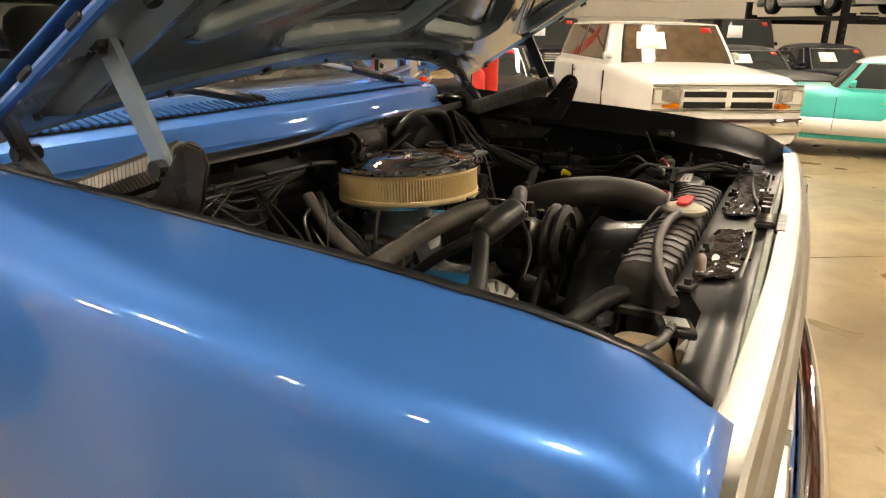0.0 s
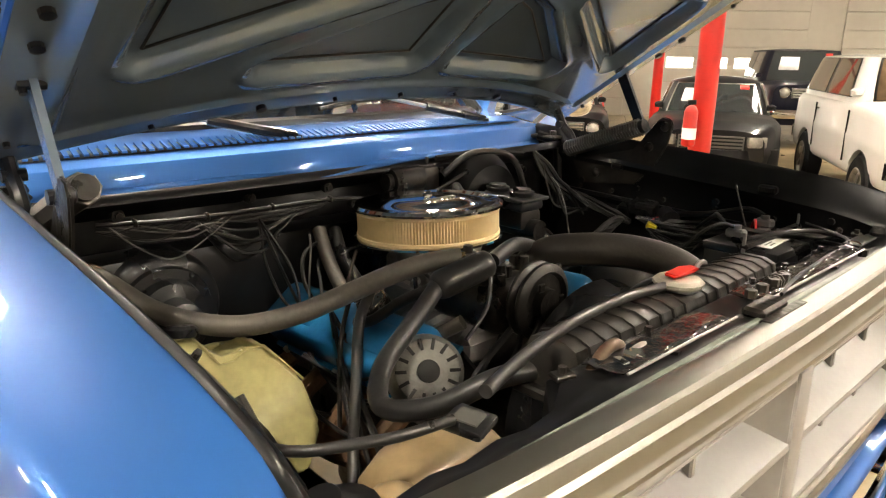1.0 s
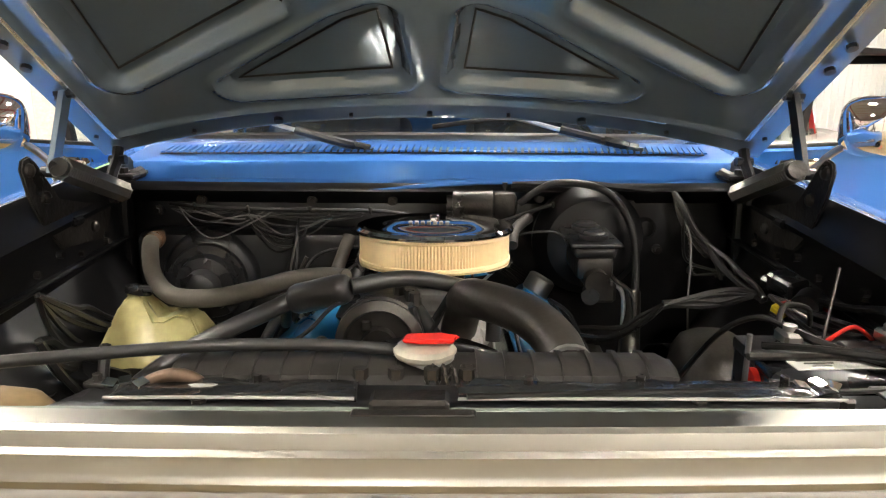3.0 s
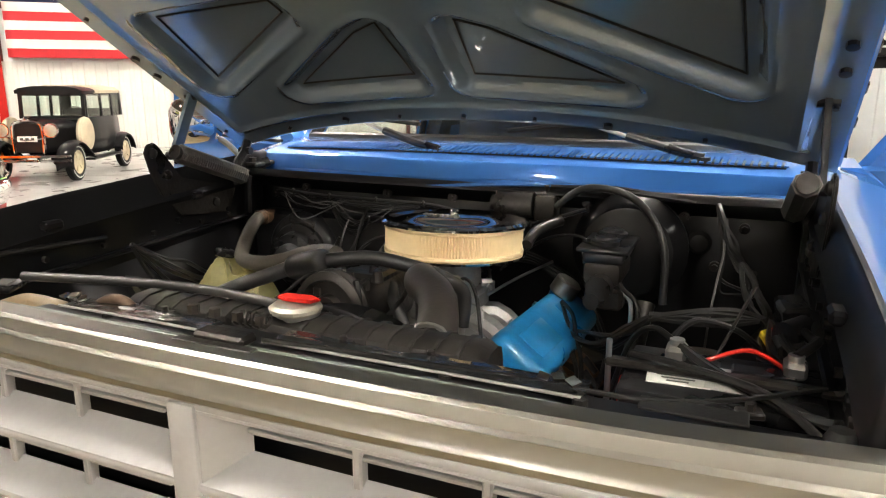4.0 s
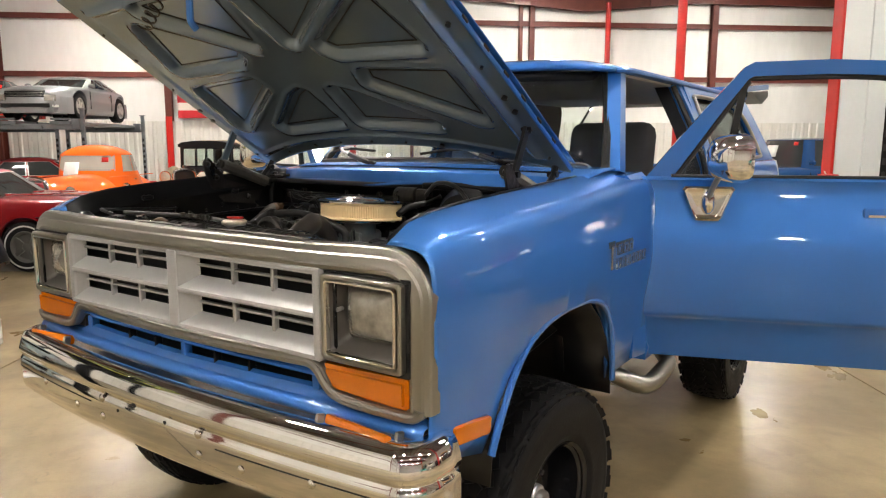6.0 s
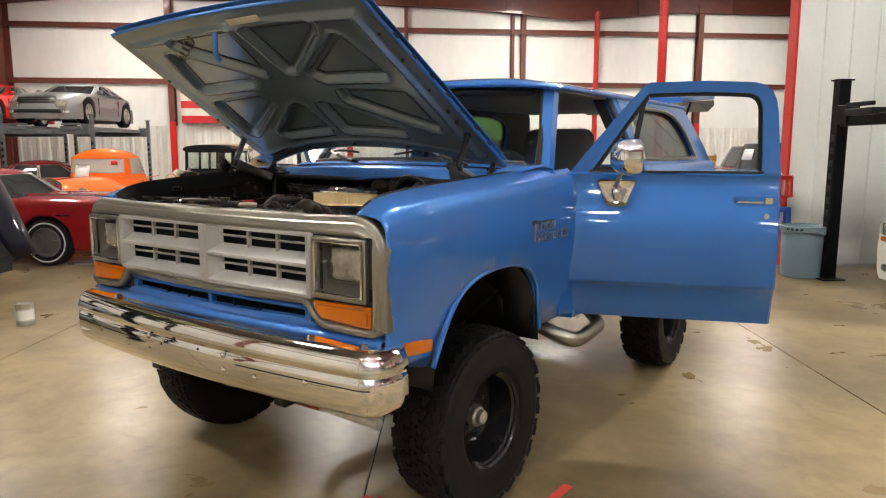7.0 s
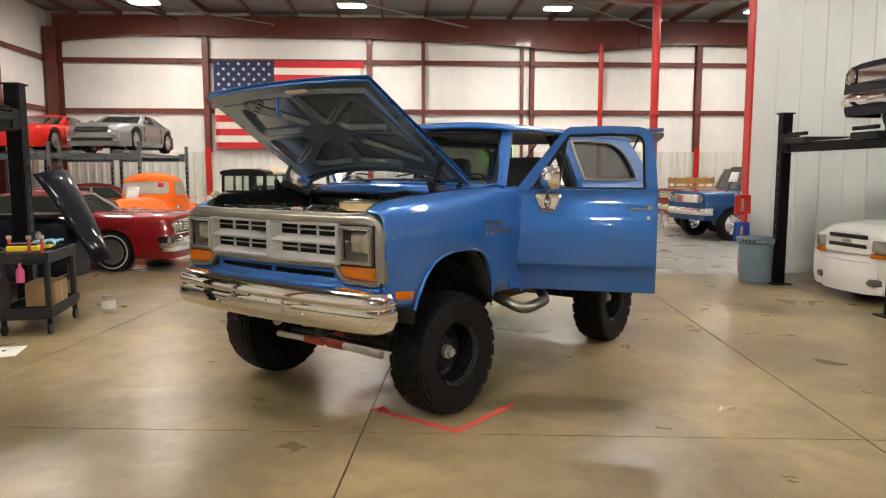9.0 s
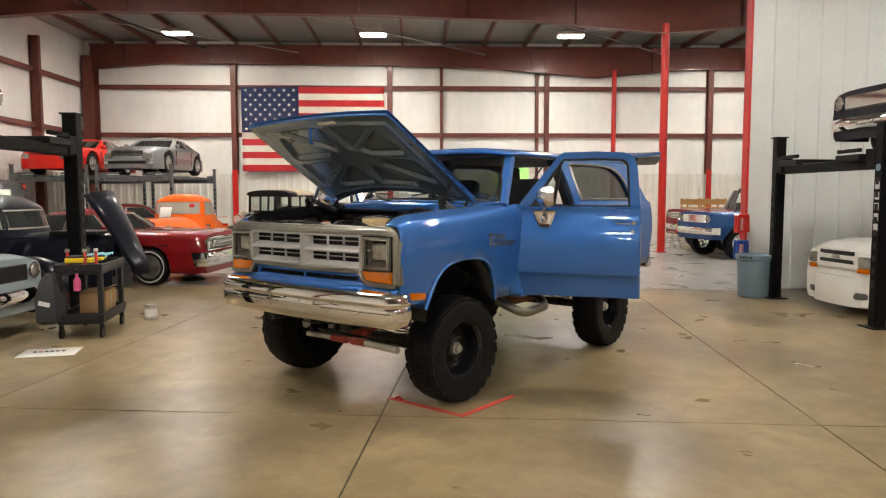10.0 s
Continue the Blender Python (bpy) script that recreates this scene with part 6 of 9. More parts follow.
    one("throttle_rod", STEEL, lambda b: tube(b, [(-0.06, 0.09, 1.29), (-0.16, 0.13, 1.31), (-0.26, 0.2, 1.34)], 0.004, 6), carb)
    one("distributor", PLASTIC, lambda b: lathe(b, [(0.03, 0), (0.045, 0.01), (0.05, 0.06), (0.042, 0.085), (0, 0.09)], 20, pose(-0.2, 0.0, 1.27)), eng)
    # air cleaner
    ac = new("air_cleaner")
    ac.parent = truck
    ac["label"] = "round air cleaner with pleated filter and chrome lid"
    c = Matrix.Translation((-0.027, 0.012, 1.441)) @ Matrix.Rotation(radians(-3), 4, "Y") @ Matrix.Diagonal((0.95, 0.95, 1, 1)) @ Matrix.Translation((0, 0, -1.42))
    one("base_pan", CHROME, lambda b: lathe(b, [(0.06, 1.362), (0.1, 1.366), (0.17, 1.374), (0.184, 1.378), (0.186, 1.384), (0.17, 1.386), (0.05, 1.386)], 56, c), ac, "chrome base pan")
    bm = B()
    n = 150
    rows = []
    for z in (1.386, 1.388, 1.449, 1.451):
        rows.append([c @ Vector(((0.172 + (0.0045 if k % 2 else -0.0005)) * math.cos(math.pi * k / n), (0.172 + (0.0045 if k % 2 else -0.0005)) * math.sin(math.pi * k / n), z)) for k in range(2 * n)])
    grid(bm, rows, True)
    part("filter", bm, PAPER, ac, "cream pleated paper filter", angle=10)
    for z in (1.39, 1.447):
        one("filter_band", PAPER, lambda b: lathe(b, [(0.174, z - 0.005), (0.179, z - 0.003), (0.179, z + 0.003), (0.174, z + 0.005)], 56, c, False), ac)
    one("lid", CHROME, lambda b: lathe(b, [(r_, z_ + 0.006) for r_, z_ in [(0.183, 1.444), (0.187, 1.447), (0.187, 1.452), (0.18, 1.4575), (0.168, 1.4575), (0.158, 1.4525), (0.12, 1.4535), (0.105, 1.459), (0.095, 1.464), (0.06, 1.468), (0.0, 1.469)]], 72, c), ac, "mirror chrome lid with raised middle")
    for k in range(7):
        one("lid_emblem", CHROME_OLD, lambda b: box(b, (0.057, -0.054 + 0.014 * k, 1.4755), (0.018, 0.009, 0.004), bev=0.0015), ac, m=c)
    one("wing_nut", CHROME, lambda b: (lathe(b, [(0.012, 1.474), (0.012, 1.479), (0.006, 1.484), (0, 1.485)], 12, c), box(b, c @ Vector((0, 0, 1.482)), (0.005, 0.022, 0.008), bev=0.002)), ac)
    # pulleys, compressor, alternator
    bm = B()
    lathe(bm, [(0.03, -0.02), (0.068, -0.02), (0.075, -0.014), (0.075, -0.008), (0.066, 0.0), (0.075, 0.008), (0.075, 0.014), (0.066, 0.02), (0.06, 0.022), (0.055, 0.012), (0.03, 0.012), (0.028, 0.03), (0, 0.03)], 40, pose(0.385, -0.075, 1.37, 0, 90, 0))
    cp = part("compressor_pulley", bm, GREASY, eng, "black grooved compressor pulley")
    for k in range(3):
        a = 2 * math.pi * k / 3
        one("clutch_arm", GREASY, lambda b: box(b, (0.408, -0.075 + 0.04 * math.cos(a), 1.37 + 0.04 * math.sin(a)), (0.006, 0.018, 0.018), bev=0.003), cp)
    one("compressor", GREASY, lambda b: (box(b, (0.24, -0.075, 1.345), (0.22, 0.13, 0.11), bev=0.03, seg=3), box(b, (0.22, -0.075, 1.4), (0.14, 0.1, 0.025), bev=0.008)), eng)
    for x, y in ((0.2, -0.1), (0.26, -0.05), (0.31, -0.1), (0.17, -0.05), (0.3, -0.02)):
        one("fitting", GREASY, lambda b: cyl(b, (x, y, 1.405), (x, y, 1.428), 0.013, 0.01, n=8), eng)
    alt = new("alternator")
    alt.parent = truck
    alt["label"] = "cast silver alternator with cooling slots"
    m = Matrix.Translation((0.345, -0.32, 1.285)) @ Vector((0.72, -0.5, 0.48)).to_track_quat("Z", "Y").to_matrix().to_4x4()
    one("body", ALLOY_DULL, lambda b: lathe(b, [(0.05, -0.11), (0.068, -0.1), (0.07, -0.03), (0.066, 0.0), (0.055, 0.018), (0.03, 0.024), (0, 0.024)], 36, m), alt)
    for k in range(14):
        a = 2 * math.pi * k / 14
        one("slot", RUBBER, lambda b: box(b, m @ Vector((0.047 * math.cos(a), 0.047 * math.sin(a), 0.0195)), (0.0055, 0.006, 0.02), rot=m.to_3x3().to_4x4() @ Matrix.Rotation(a, 4, "Z") @ Matrix.Rotation(radians(90), 4, "Y")), alt)
    one("hub", RUBBER, lambda b: lathe(b, [(0.02, 0.022), (0.02, 0.027), (0.01, 0.029), (0, 0.029)], 20, m), alt)
    for nm, pts in (("belt", [((0.385, -0.15, 1.33), (0.40, -0.27, 1.25), (0.40, -0.2, 1.1), (0.40, 0.02, 1.08), (0.395, 0.0, 1.3), (0.385, -0.02, 1.43))]),):
        one(nm, RUBBER, lambda b: tube(b, pts[0], 0.007, 6, 4), eng)
    one("water_pump", GREASY, lambda b: lathe(b, [(0.09, -0.06), (0.08, 0.0), (0.05, 0.03), (0.05, 0.07), (0, 0.07)], 20, pose(0.33, 0.0, 1.16, 0, 90, 0)), eng)
    one("thermostat_housing", ALLOY, lambda b: (box(b, (0.2, 0.07, 1.27), (0.08, 0.08, 0.1), bev=0.015, seg=2)), eng)


def build_hoses():
    def hose(name, pts, r, material=HOSE, label="", n=12, steps=7):
        return one(name, material, lambda b: tube(b, pts, r, n, steps), truck, label)

    hose("radiator_hose", [(0.21, 0.06, 1.31), (0.235, 0.07, 1.37), (0.28, 0.075, 1.41), (0.34, 0.1, 1.428), (0.42, 0.165, 1.43), (0.5, 0.205, 1.415), (0.56, 0.217, 1.385), (0.59, 0.22, 1.36)], 0.035, HOSE_WARM, "thick dusty black upper radiator hose", 18)
    one("hose_clamp", STEEL, lambda b: tube(b, [(0.55 + 0.004 * k, 0.215 + 0.0375 * math.cos(k), 1.392 + 0.0375 * math.sin(k)) for k in range(7)], 0.005, 6, 3))
    hose("heater_hose", [(-0.20, -0.695, 1.408), (-0.14, -0.68, 1.402), (-0.03, -0.632, 1.364), (0.08, -0.55, 1.35), (0.125, -0.45, 1.358), (0.155, -0.35, 1.385), (0.19, -0.27, 1.415), (0.22, -0.2, 1.432), (0.25, -0.15, 1.438)], 0.0195, HOSE_DUSTY, "dusty grey heater hose", 14)
    one("hose_fitting", RUST, lambda b: (cyl(b, (-0.245, -0.695, 1.40), (-0.165, -0.689, 1.407), 0.0205, n=14), cyl(b, (-0.2, -0.692, 1.404), (-0.188, -0.691, 1.405), 0.0235, n=14)), truck, "rusty hose end with a clamp")
    # muffler of the refrigerant line and its hoses
    one("line_muffler", HOSE, lambda b: (lathe(b, [(0, -0.062), (0.018, -0.062), (0.025, -0.056), (0.028, -0.045), (0.028, 0.045), (0.025, 0.056), (0.018, 0.062), (0, 0.062)], 24, Matrix.Translation((0.298, -0.19, 1.424)) @ Vector((0.03, 0.1, 0.032)).to_track_quat("Z", "Y").to_matrix().to_4x4())), truck, "black cylinder in the refrigerant line", angle=50)
    hose("refrigerant_hose", [(0.285, -0.24, 1.41), (0.22, -0.27, 1.37), (0.15, -0.29, 1.315), (0.11, -0.30, 1.30)], 0.011, HOSE)
    hose("refrigerant_hose", [(0.285, -0.245, 1.408), (0.305, -0.29, 1.39), (0.331, -0.354, 1.366), (0.36, -0.43, 1.33), (0.42, -0.475, 1.305), (0.499, -0.44, 1.325), (0.56, -0.36, 1.37), (0.62, -0.25, 1.375), (0.665, -0.16, 1.37)], 0.0165, HOSE, "looped refrigerant hose")
    hose("top_hose", [(0.315, -0.13, 1.443), (0.285, -0.04, 1.45), (0.25, 0.04, 1.43), (0.225, 0.1, 1.405), (0.2, 0.13, 1.37), (0.21, 0.13, 1.3)], 0.015, HOSE)
    hose("bypass_hose", [(0.27, 0.03, 1.22), (0.285, 0.035, 1.3), (0.27, 0.0, 1.36), (0.24, -0.02, 1.38)], 0.014, HOSE)
    hose("overflow_hose", [(0.615, -0.02, 1.447), (0.61, -0.13, 1.452), (0.62, -0.27, 1.455), (0.65, -0.42, 1.455), (0.69, -0.54, 1.458)], 0.0085, HOSE, "thin overflow hose")
    hose("overflow_hose", [(0.70, -0.6, 1.45), (0.69, -0.7, 1.46), (0.6, -0.78, 1.45), (0.3, -0.785, 1.43)], 0.006, HOSE)
    hose("condenser_pipe", [(0.68, -0.24, 1.36), (0.69, -0.27, 1.43), (0.695, -0.31, 1.445), (0.7, -0.36, 1.42), (0.7, -0.4, 1.38), (0.7, -0.55, 1.3)], 0.009, PIPE_BROWN, "dull brown metal pipe")
    hose("condenser_pipe", [(0.70, -0.21, 1.36), (0.71, -0.23, 1.425), (0.715, -0.29, 1.43), (0.72, -0.36, 1.39), (0.7, -0.46, 1.35)], 0.009, ALLOY)
    one("pipe_bracket", RUST, lambda b: box(b, (0.70, -0.285, 1.40), (0.03, 0.03, 0.03), rot=pose(0, 0, 0, 0, 8, 12), bev=0.006), truck, "rust-brown pipe union")
    hose("heater_pipe", [(-0.17, -0.2, 1.42), (-0.1, -0.22, 1.36), (0.0, -0.24, 1.3), (0.06, -0.245, 1.26)], 0.016, HOSE_DUSTY)
    hose("heater_pipe", [(-0.18, -0.15, 1.41), (-0.12, -0.17, 1.36), (-0.04, -0.18, 1.31), (0.02, -0.2, 1.27)], 0.015, HOSE)
    hose("vacuum_hose", [(0.09, -0.2, 1.37), (0.13, -0.3, 1.33), (0.19, -0.36, 1.22), (0.26, -0.42, 1.1), (0.38, -0.5, 1.02), (0.5, -0.55, 1.05)], 0.011, HOSE, "black vacuum hose")
    hose("vacuum_hose", [(0.3, -0.19, 1.33), (0.22, -0.24, 1.27), (0.17, -0.25, 1.24), (0.12, -0.22, 1.27)], 0.014, HOSE_DUSTY)
    hose("dipstick_tube", [(0.04, -0.25, 1.36), (0.1, -0.33, 1.27), (0.13, -0.36, 1.1)], 0.005, GREASY)
    hose("dipstick", [(0.06, -0.26, 1.43), (0.065, -0.28, 1.39), (0.08, -0.31, 1.33)], 0.004, GREASY)
    hose("booster_hose", [(-0.17, 0.24, 1.47), (-0.1, 0.2, 1.455), (-0.05, 0.19, 1.43)], 0.013, HOSE)
    hose("booster_line", [(-0.2, 0.22, 1.5), (-0.17, 0.3, 1.555), (-0.14, 0.42, 1.54), (-0.14, 0.49, 1.44), (-0.12, 0.5, 1.3)], 0.009, HOSE)
    hose("brake_line", [(-0.06, 0.36, 1.40), (-0.03, 0.38, 1.35), (-0.02, 0.44, 1.33), (0.0, 0.44, 1.2), (0.02, 0.43, 1.0)], 0.005, STEEL)
    hose("brake_line", [(-0.06, 0.39, 1.40), (-0.02, 0.42, 1.36), (0.0, 0.46, 1.32), (0.03, 0.46, 1.2), (0.05, 0.45, 1.0)], 0.005, GREASY)
    hose("clutch_rod", [(-0.05, 0.47, 1.32), (0.05, 0.45, 1.15), (0.12, 0.43, 0.95)], 0.022, GREASY)
    hose("red_lead", [(0.49, 0.62, 1.41), (0.46, 0.68, 1.425), (0.43, 0.735, 1.39)], 0.0035, REDPLASTIC, "red battery lead")
    hose("red_lead", [(0.15, 0.72, 1.36), (0.17, 0.755, 1.372), (0.2, 0.79, 1.36)], 0.0032, REDPLASTIC)


def build_bay_things():
    # blower housing on the firewall
    m = pose(-0.2, -0.56, 1.30, 0, 90, 0)
    bl = one("blower_motor", PLASTIC, lambda b: lathe(b, [(0.13, -0.06), (0.125, -0.01), (0.118, 0.0), (0.112, 0.006), (0.098, 0.01), (0.094, 0.02), (0.075, 0.024), (0.07, 0.05), (0.045, 0.058), (0.042, 0.1), (0.03, 0.108), (0, 0.108)], 40, m), truck, "black round heater blower motor")
    one("heater_box", BLACK, lambda b: box(b, (-0.265, -0.38, 1.24), (0.1, 0.75, 0.36), bev=0.03, seg=2))
    # wiper motor
    wm = one("wiper_motor", GREASY, lambda b: (cyl(b, (-0.225, 0.055, 1.495), (-0.225, 0.155, 1.495), 0.034, n=20), box(b, (-0.235, 0.185, 1.49), (0.06, 0.06, 0.07), bev=0.012, seg=2), cyl(b, (-0.225, 0.04, 1.495), (-0.225, 0.056, 1.495), 0.022, n=14)), truck, "dark wiper motor on the firewall")
    one("motor_lug", GREASY, lambda b: cyl(b, (-0.235, 0.185, 1.52), (-0.235, 0.185, 1.548), 0.01, n=8), wm)
    # brake booster and master cylinder
    one("brake_booster", BLACK, lambda b: lathe(b, [(0.125, -0.05), (0.14, -0.03), (0.142, 0.0), (0.128, 0.02), (0.11, 0.045), (0.05, 0.06), (0, 0.06)], 40, pose(-0.23, 0.40, 1.40, 0, 90, 0)), truck, "black round brake booster")
    mc = one("master_cylinder", GREASY, lambda b: (box(b, (-0.085, 0.375, 1.385), (0.15, 0.085, 0.055), bev=0.014, seg=2), cyl(b, (-0.18, 0.375, 1.36), (0.02, 0.375, 1.36), 0.028, n=16)), truck, "dark brake master cylinder")
    one("reservoir", PLASTIC, lambda b: (box(b, (-0.09, 0.375, 1.423), (0.165, 0.095, 0.03), bev=0.012, seg=3), box(b, (-0.09, 0.375, 1.441), (0.185, 0.115, 0.01), bev=0.0045, seg=2)), mc, "black reservoir with a flanged lid")
    for x in (-0.14, -0.05):
        one("reservoir_cap", PLASTIC, lambda b: lathe(b, [(0.03, 0), (0.034, 0.003), (0.034, 0.012), (0.026, 0.014), (0.024, 0.02), (0.012, 0.021), (0, 0.019)], 24, pose(x, 0.375, 1.446)), mc)
    one("brake_valve", GREASY, lambda b: (box(b, (-0.03, 0.395, 1.33), (0.05, 0.06, 0.05), bev=0.008), cyl(b, (-0.02, 0.37, 1.33), (0.02, 0.36, 1.33), 0.02, n=14)), truck)
    # washer tank with two humps
    bm = B()
    prof = [(-0.70, 1.24), (-0.668, 1.325), (-0.645, 1.347), (-0.615, 1.345), (-0.583, 1.296), (-0.558, 1.297), (-0.53, 1.311), (-0.5, 1.308), (-0.452, 1.245), (-0.44, 1.16), (-0.47, 1.08), (-0.60, 1.08), (-0.65, 1.16)]
    depth = lambda z: interp(z, [(1.08, 0.16), (1.16, 0.155), (1.25, 0.11), (1.3, 0.07), (1.35, 0.045)])
    prism(bm, [(0.03, y, z) for y, z in prof], (0.2, 0, 0))
    for v in bm.verts:
        v.co.x = (0.03 + depth(v.co.z) if v.co.x > 0.1 else 0.03) + 0.1 * (v.co.y + 0.56)
    bmesh.ops.bevel(bm, geom=bm.edges[:], offset=0.009, segments=3, affect="EDGES")
    wt = part("washer_tank", bm, BOTTLE, truck, "yellowed translucent washer fluid tank", angle=70)
    one("tank_cap", PLASTIC, lambda b: lathe(b, [(0.026, 0), (0.028, 0.004), (0.028, 0.014), (0.022, 0.02), (0, 0.022)], 22, pose(0.06, -0.63, 1.345, -10, -14, 0)), wt, "black cap")
    one("tank_seam", BOTTLE, lambda b: tube(b, [(0.035 + depth(z) + 0.1 * (y + 0.56), y - 0.002, z + 0.001) for y, z in prof[2:9]], 0.0022, 6, 1), wt)
    one("tank_bracket", BLACK, lambda b: (prism(b, [(0.2, -0.7, 1.02), (0.2, -0.52, 1.02), (0.2, -0.54, 1.12), (0.195, -0.6, 1.225), (0.195, -0.69, 1.25)], (0.008, 0, 0)), prism(b, [(0.2, -0.705, 1.02), (0.2, -0.7, 1.02), (0.195, -0.69, 1.25), (0.195, -0.695, 1.25)], (-0.12, 0, 0))), truck)
    one("washer_hose", HOSE, lambda b: tube(b, [(0.24, -0.62, 1.30), (0.33, -0.6, 1.2), (0.45, -0.57, 1.14), (0.56, -0.6, 1.13), (0.66, -0.63, 1.2)], 0.011, 8, 6), truck)
    # overflow bottle
    bm = B()
    secs = []
    for z, k in ((1.22, 0.8), (1.235, 0.95), (1.33, 1.0), (1.395, 0.95), (1.42, 0.75), (1.432, 0.4)):
        ring = []
        for j in range(20):
            a = 2 * math.pi * j / 20
            ca, sa = math.cos(a), math.sin(a)
            ring.append((0.655 + k * 0.055 * math.copysign(abs(sa) ** 0.6, sa), -0.58 + k * 0.1 * math.copysign(abs(ca) ** 0.6, ca), z - 0.03))
        secs.append(ring)
    loft(bm, secs)
    ob = part("overflow_bottle", bm, BOTTLE_BROWN, truck, "browned plastic coolant overflow bottle", angle=60)
    one("bottle_cap", PLASTIC, lambda b: (box(b, (0.70, -0.575, 1.438), (0.05, 0.05, 0.012), rot=pose(0, 0, 0, 0, 5, 20), bev=0.005, seg=2)), ob, "black flip cap with label")
    one("cap_label", BEZEL, lambda b: box(b, (0.701, -0.576, 1.4455), (0.03, 0.028, 0.002), rot=pose(0, 0, 0, 0, 5, 20)), ob)
    one("bottle_spout", BOTTLE_BROWN, lambda b: tube(b, [(0.69, -0.66, 1.37), (0.7, -0.69, 1.385), (0.715, -0.70, 1.36), (0.715, -0.69, 1.31)], 0.024, 12, 5), ob)
    one("horn", BLACK, lambda b: lathe(b, [(0.045, 0), (0.05, 0.015), (0.035, 0.03), (0.02, 0.05), (0, 0.05)], 20, pose(0.72, -0.76, 1.40, 20, 0, 0)))
    # battery
    bat = new("battery")
    bat.parent = truck
    bat["label"] = "black car battery with red label and clamps"
    one("case", PLASTIC, lambda b: box(b, (0.50, 0.645, 1.28), (0.175, 0.26, 0.19), bev=0.008, seg=2), bat)
    one("lid", PLASTIC, lambda b: box(b, (0.50, 0.645, 1.382), (0.18, 0.265, 0.022), bev=0.006, seg=2), bat)
    one("label", REDPLASTIC, lambda b: box(b, (0.59, 0.60, 1.29), (0.003, 0.15, 0.1)), bat, "red front label")
    for k, (w, h) in enumerate(((0.03, 0.012), (0.022, 0.012), (0.026, 0.012))):
        one("label_print", WHITE, lambda b: box(b, (0.592, 0.57 + 0.034 * k, 1.30), (0.002, w, h + 0.02)), bat)
    one("sticker", TEXTGREY, lambda b: box(b, (0.51, 0.66, 1.3945), (0.08, 0.07, 0.002)), bat, "pale printed sticker")
    one("side_cap", REDPLASTIC, lambda b: cyl(b, (0.5, 0.505, 1.35), (0.5, 0.515, 1.35), 0.022, n=16), bat, "red terminal cover")
    for y in (0.58, 0.74):
        one("clamp", STEEL, lambda b: (box(b, (0.46, y, 1.408), (0.045, 0.03, 0.022), bev=0.005), cyl(b, (0.46, y, 1.395), (0.46, y, 1.428), 0.011, n=12)), bat)
    one("hold_down", GREASY, lambda b: box(b, (0.52, 0.645, 1.402), (0.022, 0.32, 0.012), bev=0.004), bat)
    for y in (0.49, 0.80):
        one("hold_down_rod", STEEL, lambda b: cyl(b, (0.52, y, 1.17), (0.52, y, 1.435), 0.0045, n=8), bat)
    one("tray", BLACK, lambda b: box(b, (0.5, 0.645, 1.175), (0.22, 0.31, 0.02), bev=0.004), bat)
    one("support_rod", GREASY, lambda b: cyl(b, (0.40, 0.68, 1.505), (0.56, 0.56, 1.24), 0.0025, n=8), truck, "thin steel support rod")
    # rounded hump of the wheel arch beside the battery
    bm = B()
    rows = []
    for z, k in ((1.0, 1.12), (1.12, 1.07), (1.19, 1.0), (1.235, 0.9), (1.262, 0.74), (1.278, 0.5), (1.284, 0.2)):
        rows.append([(0.13 + (1.28 - z) * 0.12 + k * 0.12 * math.copysign(abs(math.cos(a)) ** 0.75, math.cos(a)), 0.605 + k * 0.095 * math.copysign(abs(math.sin(a)) ** 0.75, math.sin(a)) + (1.25 - z) * 0.05, z) for a in [2 * math.pi * q / 32 for q in range(32)]])
    loft(bm, rows)
    part("wheel_arch_hump", bm, HUMP, truck, "dusty black inner wheel arch", angle=60)
    # relays and connectors on the left apron
    for x, y, z, sx, sy, sz in ((0.1, 0.755, 1.385, 0.08, 0.05, 0.04), (0.04, 0.76, 1.36, 0.05, 0.05, 0.05), (0.2, 0.75, 1.35, 0.06, 0.05, 0.03)):
        one("relay", PLASTIC, lambda b: box(b, (x, y, z), (sx, sy, sz), rot=pose(0, 0, 0, 10, 5, 12), bev=0.006), truck)
    one("connector", YELLOW, lambda b: box(b, (0.155, 0.715, 1.345), (0.03, 0.02, 0.022), rot=pose(0, 0, 0, 15, 20, 30), bev=0.004), truck, "yellow wiring connector")
    one("starter_relay", PLASTIC, lambda b: cyl(b, (0.16, 0.775, 1.37), (0.2, 0.74, 1.365), 0.028, n=16))
    # wiring
    rnd = random.Random(7)

    def wires(name, a, b, k, sag, spread, r, material=RUBBER, label=""):
        for i in range(k):
            p0, p1 = Vector(a), Vector(b)
            bow = Vector((rnd.uniform(-0.3, 1), rnd.uniform(-0.6, 0.6), rnd.uniform(-1.1, 1))) * spread
            pts = [p0]
            for f in (0.25, 0.5, 0.75):
                q = p0.lerp(p1, f)
                w = math.sin(math.pi * f)
                pts.append(q + bow * w + Vector((0, 0, -sag * w)) + Vector((rnd.uniform(-1, 1), rnd.uniform(-1, 1), rnd.uniform(-1, 1))) * spread * 0.2)
            pts.append(p1 + Vector((0, rnd.uniform(-1, 1), rnd.uniform(-1, 1))) * spread * 0.3)
            one(name, material, lambda bb: tube(bb, pts, r, 5, 5), truck, label)

    wires("wire", (-0.24, -0.66, 1.475), (-0.215, -0.47, 1.475), 4, 0.01, 0.035, 0.0022)
    wires("wire", (-0.235, -0.64, 1.485), (-0.2, -0.4, 1.475), 5, 0.03, 0.04, 0.0018, PALEWIRE)
